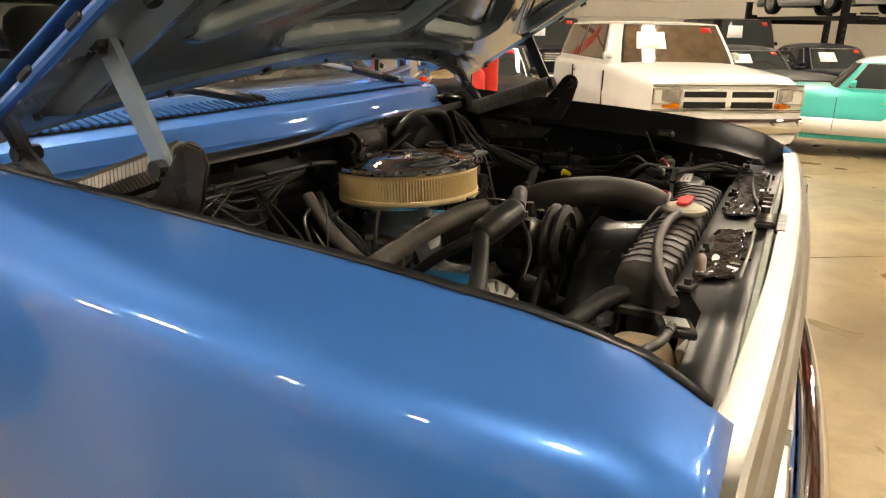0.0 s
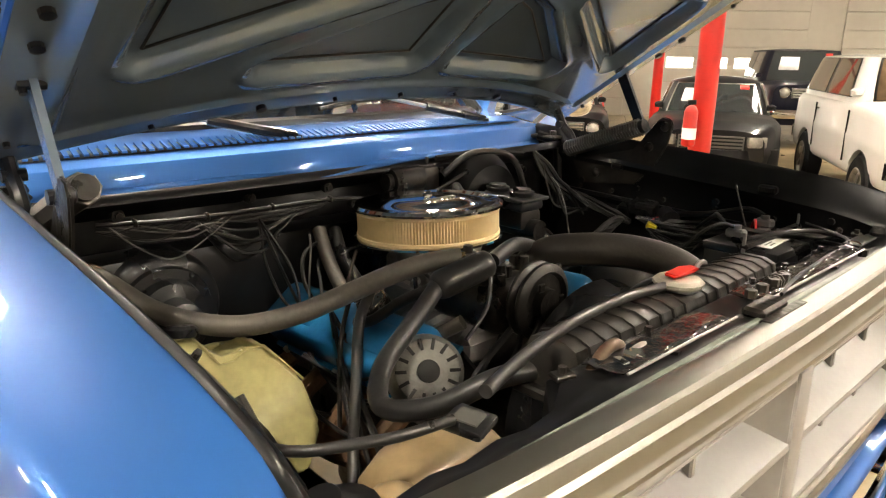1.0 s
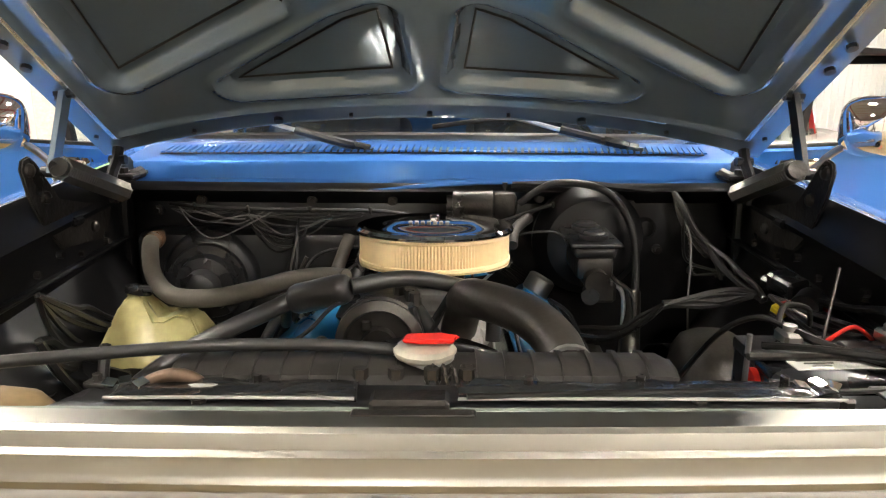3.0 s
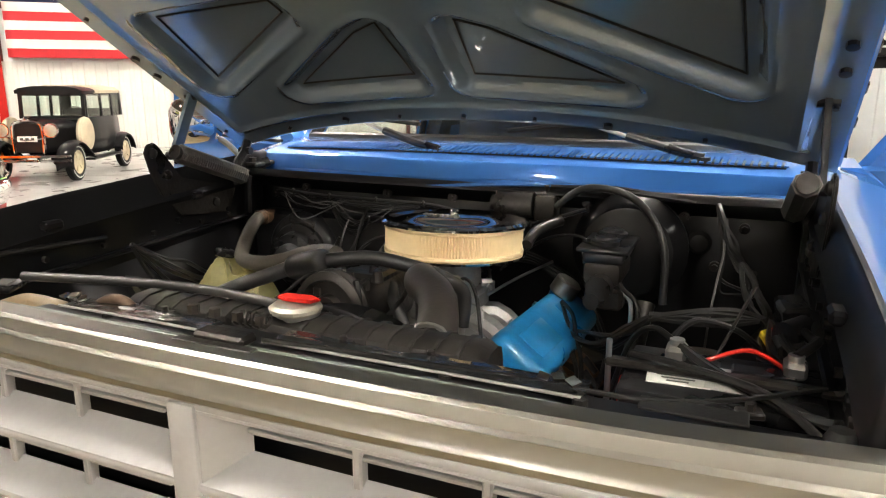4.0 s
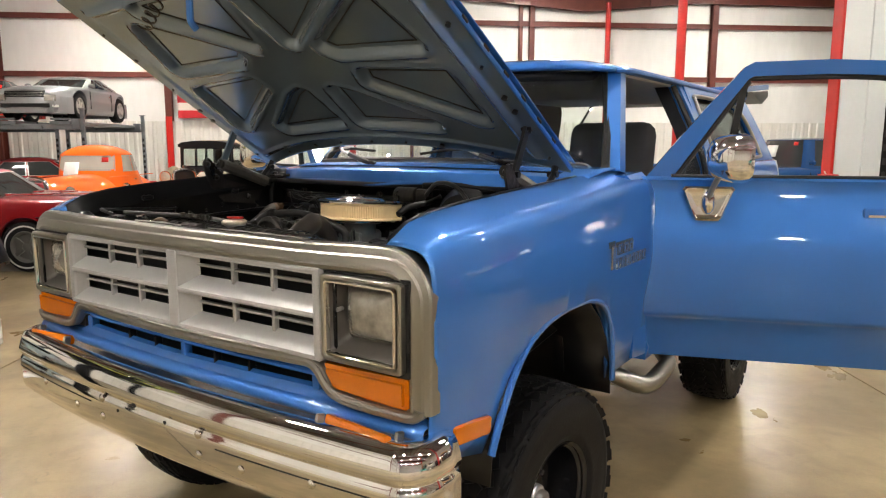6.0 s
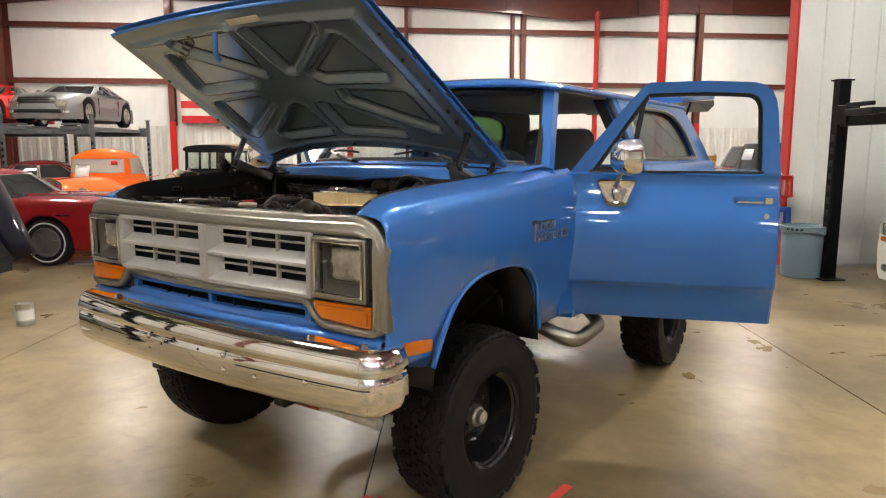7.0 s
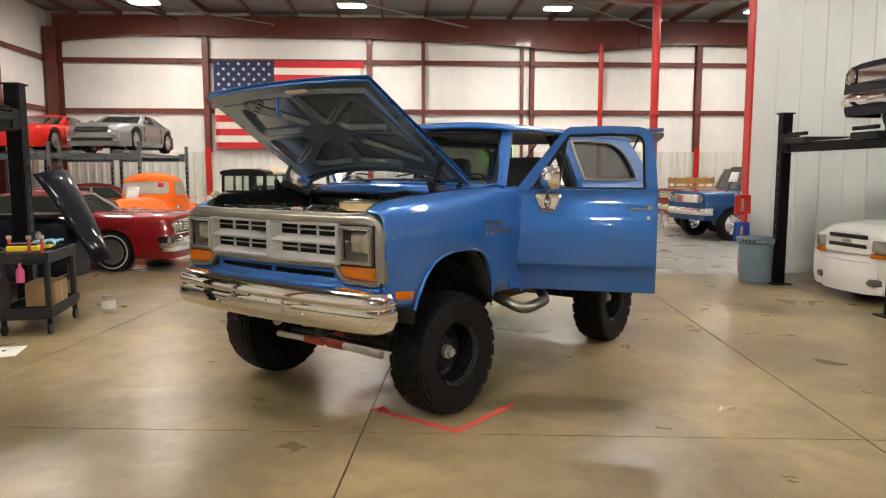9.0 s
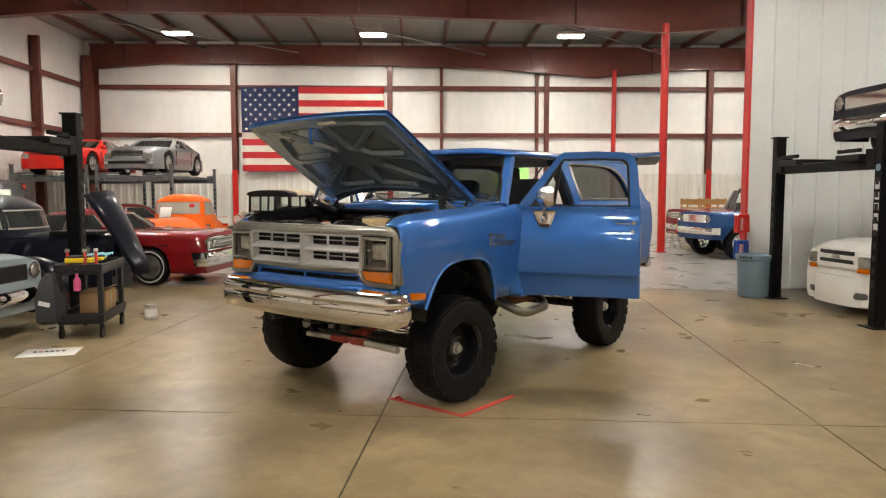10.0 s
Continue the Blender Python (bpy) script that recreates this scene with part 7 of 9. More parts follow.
    wires("wire", (-0.22, -0.47, 1.48), (-0.19, -0.24, 1.465), 3, 0.05, 0.03, 0.0018, PALEWIRE)
    wires("wire", (-0.05, -0.3, 1.45), (-0.02, -0.32, 1.3), 1, 0.0, 0.02, 0.0025, PALEWIRE)
    wires("wire", (-0.15, 0.62, 1.46), (-0.02, 0.6, 1.2), 1, -0.03, 0.02, 0.0025, PALEWIRE)
    wires("wire", (-0.215, -0.47, 1.475), (-0.2, -0.17, 1.47), 6, 0.005, 0.016, 0.0035)
    wires("wire", (-0.215, -0.47, 1.47), (-0.17, -0.3, 1.43), 4, 0.05, 0.03, 0.003)
    wires("wire", (-0.21, -0.33, 1.46), (-0.02, -0.34, 1.3), 3, 0.02, 0.03, 0.0035)
    wires("wire", (0.3, -0.33, 1.3), (0.0, -0.35, 1.2), 3, 0.06, 0.04, 0.004)
    wires("wire", (0.02, -0.3, 1.3), (0.42, -0.45, 1.05), 4, 0.03, 0.05, 0.005)
    wires("wire", (-0.2, 0.55, 1.53), (-0.21, 0.2, 1.545), 3, -0.012, 0.012, 0.005)
    wires("loom", (-0.2, 0.6, 1.53), (-0.1, 0.68, 1.4), 4, 0.03, 0.03, 0.006, HOSE)
    wires("loom", (-0.1, 0.66, 1.42), (0.08, 0.72, 1.345), 5, 0.01, 0.025, 0.0055, HOSE)
    wires("wire", (-0.18, 0.62, 1.5), (-0.06, 0.69, 1.36), 4, 0.05, 0.05, 0.004)
    wires("loom", (0.06, 0.71, 1.35), (0.1, 0.5, 1.34), 4, 0.0, 0.02, 0.007, HOSE)
    wires("wire", (0.1, 0.5, 1.34), (-0.02, 0.3, 1.25), 5, 0.05, 0.04, 0.005)
    wires("wire", (0.1, 0.72, 1.36), (0.46, 0.75, 1.41), 6, 0.02, 0.03, 0.005)
    wires("wire", (0.15, 0.70, 1.34), (0.3, 0.74, 1.33), 6, 0.03, 0.035, 0.0035)
    wires("wire", (-0.05, 0.28, 1.3), (0.1, 0.36, 1.15), 3, 0.0, 0.03, 0.005)
    wires("wire", (0.25, 0.05, 1.42), (0.3, -0.1, 1.25), 3, 0.02, 0.03, 0.005)
    wires("wire", (0.34, -0.02, 1.42), (0.42, -0.18, 1.28), 2, 0.0, 0.03, 0.006)
    wires("cable", (0.3, -0.7, 1.42), (-0.05, -0.72, 1.25), 5, 0.05, 0.05, 0.006, HOSE)
    wires("cable", (0.35, -0.68, 1.35), (0.05, -0.7, 1.2), 4, 0.03, 0.05, 0.008, HOSE)
    wires("cable", (0.52, -0.72, 1.25), (0.2, -0.7, 1.15), 3, 0.03, 0.04, 0.01, HOSE)
    wires("wire", (0.46, 0.58, 1.42), (0.62, 0.78, 1.40), 3, 0.0, 0.02, 0.007)
    # steering box and lower clutter that closes the view down
    one("steering_box", GREASY, lambda b: (box(b, (0.3, 0.5, 0.95), (0.2, 0.16, 0.2), bev=0.03, seg=2), cyl(b, (0.2, 0.47, 1.0), (-0.25, 0.42, 1.12), 0.022, n=12)))
    # added black sheets stand for the darkness below the open bay
    one("splash_shield", BLACK, lambda b: box(b, (0.2, -0.42, 0.86), (0.9, 0.24, 0.02)))
    one("splash_shield", BLACK, lambda b: box(b, (0.2, 0.42, 0.84), (0.9, 0.24, 0.02)))
    one("ignition_box", BLACK, lambda b: box(b, (-0.235, 0.02, 1.36), (0.03, 0.12, 0.08), bev=0.006))
    one("canister", PLASTIC, lambda b: lathe(b, [(0.05, 0), (0.055, 0.01), (0.055, 0.14), (0.05, 0.15), (0, 0.15)], 24, pose(0.35, -0.7, 1.08)))


def build_bay_clutter():
    """Small bolts, clips, ties, labels and thin lines about the bay."""
    rnd = random.Random(21)
    # bolts and grommets on the firewall
    for y, z in ((-0.72, 1.46), (-0.6, 1.49), (-0.31, 1.49), (-0.1, 1.49), (0.1, 1.42), (0.28, 1.5), (0.52, 1.48), (0.66, 1.46), (0.6, 1.36), (0.7, 1.3), (-0.02, 1.44), (-0.4, 1.45)):
        x = cowl_front(y) - 0.045 + 0.09 * (abs(y) / 0.8) ** 2
        one("firewall_bolt", GREASY, lambda b: (cyl(b, (x, y, z), (x + 0.022, y, z), 0.008, n=6), cyl(b, (x, y, z), (x + 0.014, y, z), 0.013, n=12)))
    for y, z, r in ((-0.12, 1.36, 0.022), (0.56, 1.42, 0.026), (0.3, 1.34, 0.018)):
        x = cowl_front(y) - 0.04 + 0.09 * (abs(y) / 0.8) ** 2
        one("grommet", RUBBER, lambda b: lathe(b, [(r, 0.0), (r * 1.15, 0.012), (r * 0.8, 0.024), (r * 0.4, 0.026)], 16, pose(x, y, z, 0, 90, 0)))
    # harness along the firewall with clips
    run = [(-0.235, -0.66, 1.49), (-0.2, -0.5, 1.485), (-0.2, -0.3, 1.482), (-0.195, -0.1, 1.478), (-0.2, 0.1, 1.44), (-0.19, 0.3, 1.5)]
    one("harness", RUBBER, lambda b: tube(b, run, 0.005, 8, 6), truck, "taped wiring harness")
    for p in spline(run, 4)[2::3]:
        one("harness_clip", GREASY, lambda b: box(b, p, (0.014, 0.008, 0.018), rot=pose(0, 0, 0, 12, 8, 20), bev=0.003))
    # beads, bolts and rubber bumpers along the inner fenders
    for s in (-1, 1):
        one("panel_bead", GREASY, lambda b: tube(b, [(0.66, s * 0.797, 1.445), (0.2, s * 0.797, 1.472), (-0.18, s * 0.797, 1.492)], 0.004, 6, 4))
        for x in (0.62, 0.46, 0.3, 0.14, -0.04, -0.16):
            one("panel_bolt", GREASY, lambda b: cyl(b, (x, s * 0.802, 1.41), (x, s * 0.788, 1.41), 0.008, n=6))
        one("hood_bumper", RUBBER, lambda b: lathe(b, [(0.016, 0), (0.018, 0.008), (0.012, 0.02), (0, 0.021)], 14, pose(0.71, s * 0.77, 1.42)))
    # front support: latch cable, clips, worn bright bolts
    one("latch_cable", RUBBER, lambda b: tube(b, [(0.77, 0.06, 1.455), (0.74, 0.2, 1.445), (0.72, 0.4, 1.44), (0.7, 0.6, 1.435), (0.55, 0.77, 1.42)], 0.0035, 6, 6))
    for y in (-0.4, -0.2, 0.14, 0.28, 0.46, 0.68):
        one("support_clip", GREASY, lambda b: (box(b, (0.69, y, 1.432), (0.022, 0.03, 0.008), rot=pose(0, 0, 0, 0, 0, rnd.uniform(-25, 25)), bev=0.002), cyl(b, (0.69, y, 1.43), (0.69, y, 1.445), 0.006, n=6)))
    # battery top: caps, label, strap and cable ends
    for k in range(2):
        one("vent_cap", PLASTIC, lambda b: box(b, (0.475, 0.6 + 0.1 * k, 1.397), (0.035, 0.085, 0.01), bev=0.003))
    one("battery_label", WHITE, lambda b: box(b, (0.535, 0.59, 1.3946), (0.04, 0.085, 0.0015), rot=pose(0, 0, 0, 0, 0, 4)), truck, "worn white label on the battery")
    for k in range(3):
        one("label_line", BEZEL, lambda b: box(b, (0.525 + 0.01 * k, 0.59, 1.3958), (0.003, 0.06 - 0.015 * k, 0.001), rot=pose(0, 0, 0, 0, 0, 4)))
    for pts, r in (([(0.46, 0.58, 1.42), (0.43, 0.54, 1.43), (0.38, 0.5, 1.38), (0.3, 0.46, 1.25)], 0.005), ([(0.46, 0.74, 1.425), (0.4, 0.77, 1.43), (0.3, 0.775, 1.40), (0.2, 0.77, 1.38)], 0.0075), ([(0.5, 0.52, 1.41), (0.56, 0.6, 1.425), (0.6, 0.7, 1.42), (0.66, 0.76, 1.4)], 0.006), ([(0.44, 0.57, 1.42), (0.4, 0.6, 1.44), (0.36, 0.66, 1.42), (0.3, 0.7, 1.37)], 0.005)):
        one("battery_cable", RUBBER, lambda b: tube(b, pts, r, 8, 6))
    # leads, vacuum lines and tie wraps over the engine
    for pts, r, mt in (([(-0.2, 0.02, 1.34), (-0.12, -0.16, 1.37), (0.0, -0.22, 1.33), (0.1, -0.31, 1.2)], 0.004, RUBBER),
                       ([(-0.2, -0.02, 1.34), (-0.16, -0.2, 1.36), (-0.06, -0.27, 1.3), (-0.02, -0.33, 1.16)], 0.004, RUBBER),
                       ([(0.06, -0.06, 1.33), (0.1, -0.14, 1.39), (0.16, -0.19, 1.4), (0.2, -0.22, 1.36)], 0.0045, RUBBER),
                       ([(0.06, 0.05, 1.33), (0.12, 0.1, 1.38), (0.2, 0.16, 1.36), (0.26, 0.2, 1.2)], 0.004, RUBBER),
                       ([(-0.12, 0.1, 1.34), (-0.16, 0.2, 1.42), (-0.14, 0.3, 1.44), (-0.1, 0.36, 1.4)], 0.0035, RUBBER),
                       ([(0.04, 0.07, 1.3), (0.09, 0.13, 1.3), (0.13, 0.14, 1.25)], 0.003, STEEL),
                       ([(0.3, -0.12, 1.42), (0.34, -0.16, 1.415), (0.37, -0.2, 1.38), (0.38, -0.26, 1.34)], 0.004, RUBBER),
                       ([(-0.17, -0.14, 1.4), (-0.13, -0.26, 1.39), (-0.08, -0.3, 1.34), (-0.06, -0.28, 1.28)], 0.0045, RUBBER)):
        one("engine_line", mt, lambda b: tube(b, pts, r, 7, 6))
    for x, y, z in ((0.09, 0.0, 1.29), (0.05, 0.085, 1.3), (-0.1, 0.085, 1.3), (0.07, -0.08, 1.3), (0.11, 0.06, 1.25), (0.14, -0.05, 1.24), (0.02, 0.1, 1.26)):
        one("carb_linkage", STEEL, lambda b: (cyl(b, (x, y, z - 0.012), (x, y, z + 0.014), 0.009, n=8), box(b, (x + 0.012, y, z), (0.03, 0.006, 0.014), rot=pose(0, 0, 0, 0, rnd.uniform(-40, 40), rnd.uniform(-60, 60)), bev=0.002)))
    for k in range(6):
        a = Vector((-0.02 + 0.05 * k, 0.345 + 0.01 * (k % 2), 1.18 - 0.012 * k))
        one("plug_boot", RUBBER, lambda b: cyl(b, a, a + Vector((0.006, 0.03, -0.03)), 0.009, 0.007, n=8))
    for x, y, z in ((0.33, -0.03, 1.405), (0.33, -0.12, 1.405), (0.28, -0.03, 1.415), (0.22, -0.12, 1.42), (0.31, -0.08, 1.41)):
        one("compressor_bolt", GREASY, lambda b: cyl(b, (x, y, z - 0.01), (x, y, z + 0.012), 0.009, n=6))


build_bay_walls()
build_radiator()
build_engine()
build_hoses()
build_bay_things()
build_bay_clutter()


# ---- other cars ----
def wheel_part(parent, x, y, r, w, s, rim_mat, white=False, lift=0.0):
    wh = new("wheel")
    wh.parent = parent
    wh.matrix_basis = pose(x, y, r + lift)
    turn = Matrix.Rotation(radians(-90 * s), 4, "X")
    bm = B()
    ri = r * 0.62
    lathe(bm, [(ri, -w / 2), (r * 0.8, -w * 0.56), (r * 0.95, -w * 0.48), (r, -w * 0.36), (r, w * 0.36), (r * 0.95, w * 0.48), (r * 0.8, w * 0.56), (ri, w / 2)], 32, turn, False)
    t = part("tyre", bm, TYRE, wh)
    bm = B()
    lathe(bm, [(ri * 1.03, w * 0.5), (ri * 0.98, w * 0.53), (ri * 0.9, w * 0.45), (ri * 0.82, w * 0.3), (ri * 0.5, w * 0.34), (ri * 0.3, w * 0.42), (0, w * 0.44)], 28, turn, False)
    for k in range(5):
        a = 2 * math.pi * k / 5
        m = turn @ Matrix.Rotation(a, 4, "Z") @ Matrix.Translation((ri * 0.58, 0, w * 0.4))
        bmesh.ops.create_cube(bm, size=1, matrix=m @ Matrix.Diagonal((ri * 0.62, ri * 0.24, w * 0.14, 1)))
    part("rim", bm, rim_mat, wh)
    if white:
        bm = B()
        lathe(bm, [(r * 0.79, w * 0.563), (r * 0.82, w * 0.566), (r * 0.85, w * 0.553)], 32, turn, False)
        part("white_line", bm, TEXTGREY, wh)


def car(name, label, m, paint_mat, L=4.8, W=1.85, H=1.45, wb=2.8, wr=0.33, hood=0.98, belt=0.95, deck=0.95, clear=0.22,
        ws0=0.75, ws1=0.2, rr1=-1.0, rr0=-1.6, lower=None, roof=None, lamps="round", rim=CHROME_OLD, bumper=CHROME, grille=BEZEL,
        sign=True, fat=False, nose=0.12, white=False, signs_red=False, box_tail=False, hood_up=0.0, fogs=False, boxy=False, pillar=None, quad=False, glass=None, bars=4):
    boxy = boxy or box_tail
    c = thing(name, label, "car", m, "parked cars")
    hw = W / 2
    fx, rx = wb / 2 + (L / 2 - wb / 2) * 0.0, -wb / 2
    x0, x1 = L / 2, -L / 2
    bodyw = hw * (0.66 if fat else 1.0)

    def top(x):
        if x > ws0:
            return interp(-x, [(-x0, hood - nose), (-(x0 - 0.25), hood - nose * 0.4), (-(x0 - 0.7), hood - 0.01), (-ws0, max(hood, belt))])
        if x > rr0:
            return belt
        return interp(-x, [(-rr0, belt), (-(rr0 - 0.3) if rr0 - 0.3 > x1 + 0.1 else -(x1 + 0.1), deck), (-x1, deck - 0.06)])

    def width(x):
        if fat and x > ws0:
            return interp(x, [(ws0, bodyw * 1.05), (x0, bodyw * 0.45)])
        if fat and x < rr0:
            return interp(-x, [(-rr0, bodyw * 1.1), (-x1, bodyw * 0.7)])
        if fat:
            return bodyw * 1.12
        e = min(x0 - x, x - x1)
        if lamps == "rect" and not boxy:
            return bodyw * (0.74 + 0.26 * math.sin(min(1, e / 0.75) * math.pi / 2))
        return bodyw * (0.92 + 0.08 * math.sin(min(1, e / 0.4) * math.pi / 2))

    def low(x):
        z = clear
        if not fat:
            for ax in (fx, rx):
                if abs(x - ax) < wr * 1.15:
                    z = max(z, wr + math.sqrt(max(0, (wr * 1.15) ** 2 - (x - ax) ** 2)))
        return z

    xs = sorted(set([x0 - 0.0, x0 - 0.05, x0 - 0.15, x0 - 0.3, x1, x1 + 0.06, x1 + 0.2, ws0, rr0] + [fx + wr * 1.15 * q / 8 for q in range(-8, 9)] + [rx + wr * 1.15 * q / 8 for q in range(-8, 9)] + [x1 + L * k / 14 for k in range(1, 14)]))
    rows = []
    for x in xs:
        w, zt, zl = width(x), top(x), low(x)
        zs = zt - 0.1
        zm = clear + (zs - clear) * 0.62
        half = [(w - 0.07, clear), (w - 0.03, clear + 0.05), (w - 0.012, clear + 0.14), (w, zm - 0.06), (w + 0.006, zm), (w - 0.006, zm + 0.03), (w - 0.014, zs - 0.03), (w - 0.03, zs + 0.02), (w - 0.06, zs + 0.06), (w - 0.11, zt - 0.012), (w - 0.2, zt + 0.004), (w * 0.6, zt + 0.02), (w * 0.3, zt + 0.028)]
        if fat:
            r = (zt - clear - 0.1)
            half = [(w * math.sin(q) ** 0.75, zt - r + r * math.cos(q) if q < 1.57 else clear + 0.1) for q in (1.5708, 1.45, 1.3, 1.1, 0.9, 0.7, 0.5, 0.3, 0.12)]
            half = [(w * 0.96, clear + 0.05)] + half
        half = [(y, max(z, min(zl, zt - 0.04) + 0.0004 * k)) for k, (y, z) in enumerate(half)]
        rows.append([(x, -y, z) for y, z in half] + [(x, y, z) for y, z in half[::-1]])
    bm = B()
    vs = grid(bm, rows)
    bm.faces.new(vs[0])
    bm.faces.new(vs[-1])
    body = part("body", bm, paint_mat, c, "", angle=40)
    bm = B()
    box(bm, (0, 0, clear + 0.2), (L * 0.86, W * 0.62 if not fat else W * 0.4, 0.3))
    part("underbody", bm, BLACK, c)
    if lower:
        for s in (-1, 1):
            bm = B()
            grid(bm, [[(x, s * (width(x) + 0.004), max(low(x), clear + 0.08)), (x, s * (width(x) + 0.006), max(low(x) + 0.01, clear + (top(x) - 0.1 - clear) * (0.5 if x > -0.3 else 0.8)))] for x in xs if x1 + 0.1 < x < x0 - 0.1])
            part("lower_panel", bm, lower, c, "white lower body side", solid=0.004)
    # greenhouse: a rounded shell with panes lying on it
    gw0, gw1 = (bodyw * 1.1 if fat else hw - 0.06), (bodyw * (1.0 if not boxy else 1.06) if fat else hw - 0.22)
    zr = H - (0.2 if fat else 0.09) * (1 if not boxy else 0.45)
    zb = belt - (0.42 if fat and not boxy else 0.03)
    pw = 8.0 if boxy else (3.2 if fat else 4.5)

    def cab(X, Y, f, off=0.0):
        """The shell at plan place X, Y of a unit superellipse, f of the way up its wall."""
        xa, xb = ws0 + (ws1 - ws0) * f, rr0 + (rr1 - rr0) * f
        yy = gw0 + (gw1 - gw0) * f ** 1.3
        return Vector(((xa + xb) / 2 + (X * (xa - xb) / 2) + math.copysign(off, X) * abs(X) ** 6, Y * yy + math.copysign(off, Y) * abs(Y) ** 6, zb + (zr - zb) * f + off * 0.2))

    def on_side(X, s, f, off=0.0):
        return cab(X, s * (1 - abs(X) ** pw) ** (1 / pw), f, off)

    def on_end(Y, s, f, off=0.0):
        return cab(s * (1 - abs(Y) ** pw) ** (1 / pw), Y, f, off)

    outline = []
    for k in range(48):
        q = 2 * math.pi * k / 48
        outline.append((math.copysign(abs(math.cos(q)) ** (2 / pw), math.cos(q)), math.copysign(abs(math.sin(q)) ** (2 / pw), math.sin(q))))
    bm = B()
    rws = [[cab(X, Y, f) for X, Y in outline] for f in (0, 0.25, 0.5, 0.75, 0.92, 1.0)]
    grid(bm, rws, True)
    part("cab_shell", bm, pillar or paint_mat, c, "", angle=50)
    bm = B()
    rws = [[cab(X * k, Y * k, 1.0) + Vector((0, 0, (H - zr) * (1 - k ** 2.6) + 0.002)) for X, Y in outline] for k in (1.012, 0.99, 0.96, 0.9, 0.8, 0.65, 0.45, 0.2, 0.02)]
    grid(bm, rws, True)
    part("roof", bm, roof or paint_mat, c, "", angle=60)
    A = lambda s: on_end(s * 0.86, 1, 0.12)
    Bt = lambda s: on_end(s * 0.86, 1, 0.95)
    f0, f1 = ((belt + 0.05 - zb) / (zr - zb), (zr - 0.035 - zb) / (zr - zb)) if fat else (0.14, 0.95)
    for s in (-1, 1):
        for xa, xb in (((0.52, -0.02), (-0.12, -0.5)) if fat else ((0.74, 0.06), (-0.02, -0.74))):
            if boxy and xb < -0.6:
                xb = -0.86
            if rr0 - ws0 > -1.6 and xb < -0.6:
                xb = -0.6
            for off, ex, nm, mt in ((0.006, 0.03, "window_trim", CHROME_OLD if H < 1.75 else RUBBER), (0.01, 0.0, "side_glass", glass or DARKGLASS)):
                bm = B()
                grid(bm, [[on_side(xa + ex + (xb - xa - 2 * ex) * i / 6, s, f0 - ex * 0.7 + (f1 - f0 + ex * 1.4) * j / 4, off) for i in range(7)] for j in range(5)])
                part(nm, bm, mt, c)
    for sg, nm in ((1, "windscreen"), (-1, "rear_glass")):
        yl = 0.8 if not (fat and sg < 0) else 0.5
        e0, e1 = (f0 + 0.04, f1 - 0.02) if fat else (0.1, 0.95)
        for off, ex, n2, mt in ((0.006, 0.03, "glass_trim", CHROME_OLD if H < 1.75 and not boxy else RUBBER), (0.01, 0.0, nm, glass or DARKGLASS)):
            bm = B()
            grid(bm, [[on_end(-(yl + ex) + 2 * (yl + ex) * i / 12, sg, e0 - ex + (e1 - e0 + 2 * ex) * j / 4, off) for i in range(13)] for j in range(5)])
            part(n2, bm, mt, c)
    # door seams, sill moulding and handles
    if not fat:
        for s in (-1, 1):
            for x in (ws0 - 0.12, (ws0 + rr0) / 2 - 0.12):
                bm = B()
                box(bm, (x, s * (width(x) - 0.001), (clear + belt) / 2 + 0.02), (0.008, 0.02, belt - clear - 0.24))
                part("door_seam", bm, BLACK, c)
            bm = B()
            x = (ws0 + rr0) / 2 + 0.02
            box(bm, (x, s * (width(x) + 0.006), belt - 0.17), (0.13, 0.02, 0.022), bev=0.006)
            part("door_handle", bm, CHROME, c)
    else:
        for s in (-1, 1):
            bm = B()
            tube(bm, [(ws0 + 0.3, s * bodyw * 1.07, belt - 0.05), (ws0 - 0.2, s * bodyw * 1.13, belt - 0.05), (rr0, s * bodyw * 1.12, belt - 0.06)], 0.009, 6, 4)
            part("belt_moulding", bm, paint_mat, c)
            bm = B()
            box(bm, ((ws0 + rr0) / 2 + 0.1, s * bodyw * 1.14, belt - 0.14), (0.11, 0.03, 0.018), bev=0.005)
            part("door_handle", bm, CHROME, c)
    if sign:
        for y0, y1, e0, e1, mt, lb in ((-0.15, -0.62, 0.4, 0.8, WHITE, "white paper sign on the windscreen"), (0.5, 0.68, 0.8, 0.92, REDPLASTIC, "small red sticker")):
            bm = B()
            grid(bm, [[on_end(y0 + (y1 - y0) * i / 4, 1, e0 + (e1 - e0) * k / 2, 0.016) for i in range(5)] for k in range(3)])
            part("window_sign", bm, mt, c, lb, solid=0.002)
    # mirrors
    for s in (-1, 1):
        bm = B()
        p = A(s) + Vector((-0.15, s * 0.1, 0.06))
        loft(bm, [[p + Vector((x, s * y * k, z * k)) for y, z in ((-0.07, -0.04), (0.07, -0.04), (0.08, 0.03), (0.03, 0.06), (-0.06, 0.05))] for x, k in ((-0.03, 1), (0.02, 0.95), (0.05, 0.5))])
        part("mirror", bm, bumper if fat else paint_mat, c)
    # front and rear
    fz = hood - nose - 0.12
    nx = x0
    gwid = width(x0) * (0.8 if fat else 0.62)
    bm = B()
    gz0, gz1 = (clear + 0.25, hood - nose + 0.02) if fat else (fz - 0.13, fz + 0.07)
    box(bm, (nx + 0.01, 0, (gz0 + gz1) / 2), (0.04, gwid * 2, gz1 - gz0), bev=0.01)
    part("grille", bm, grille, c)
    if fat:
        bm = B()
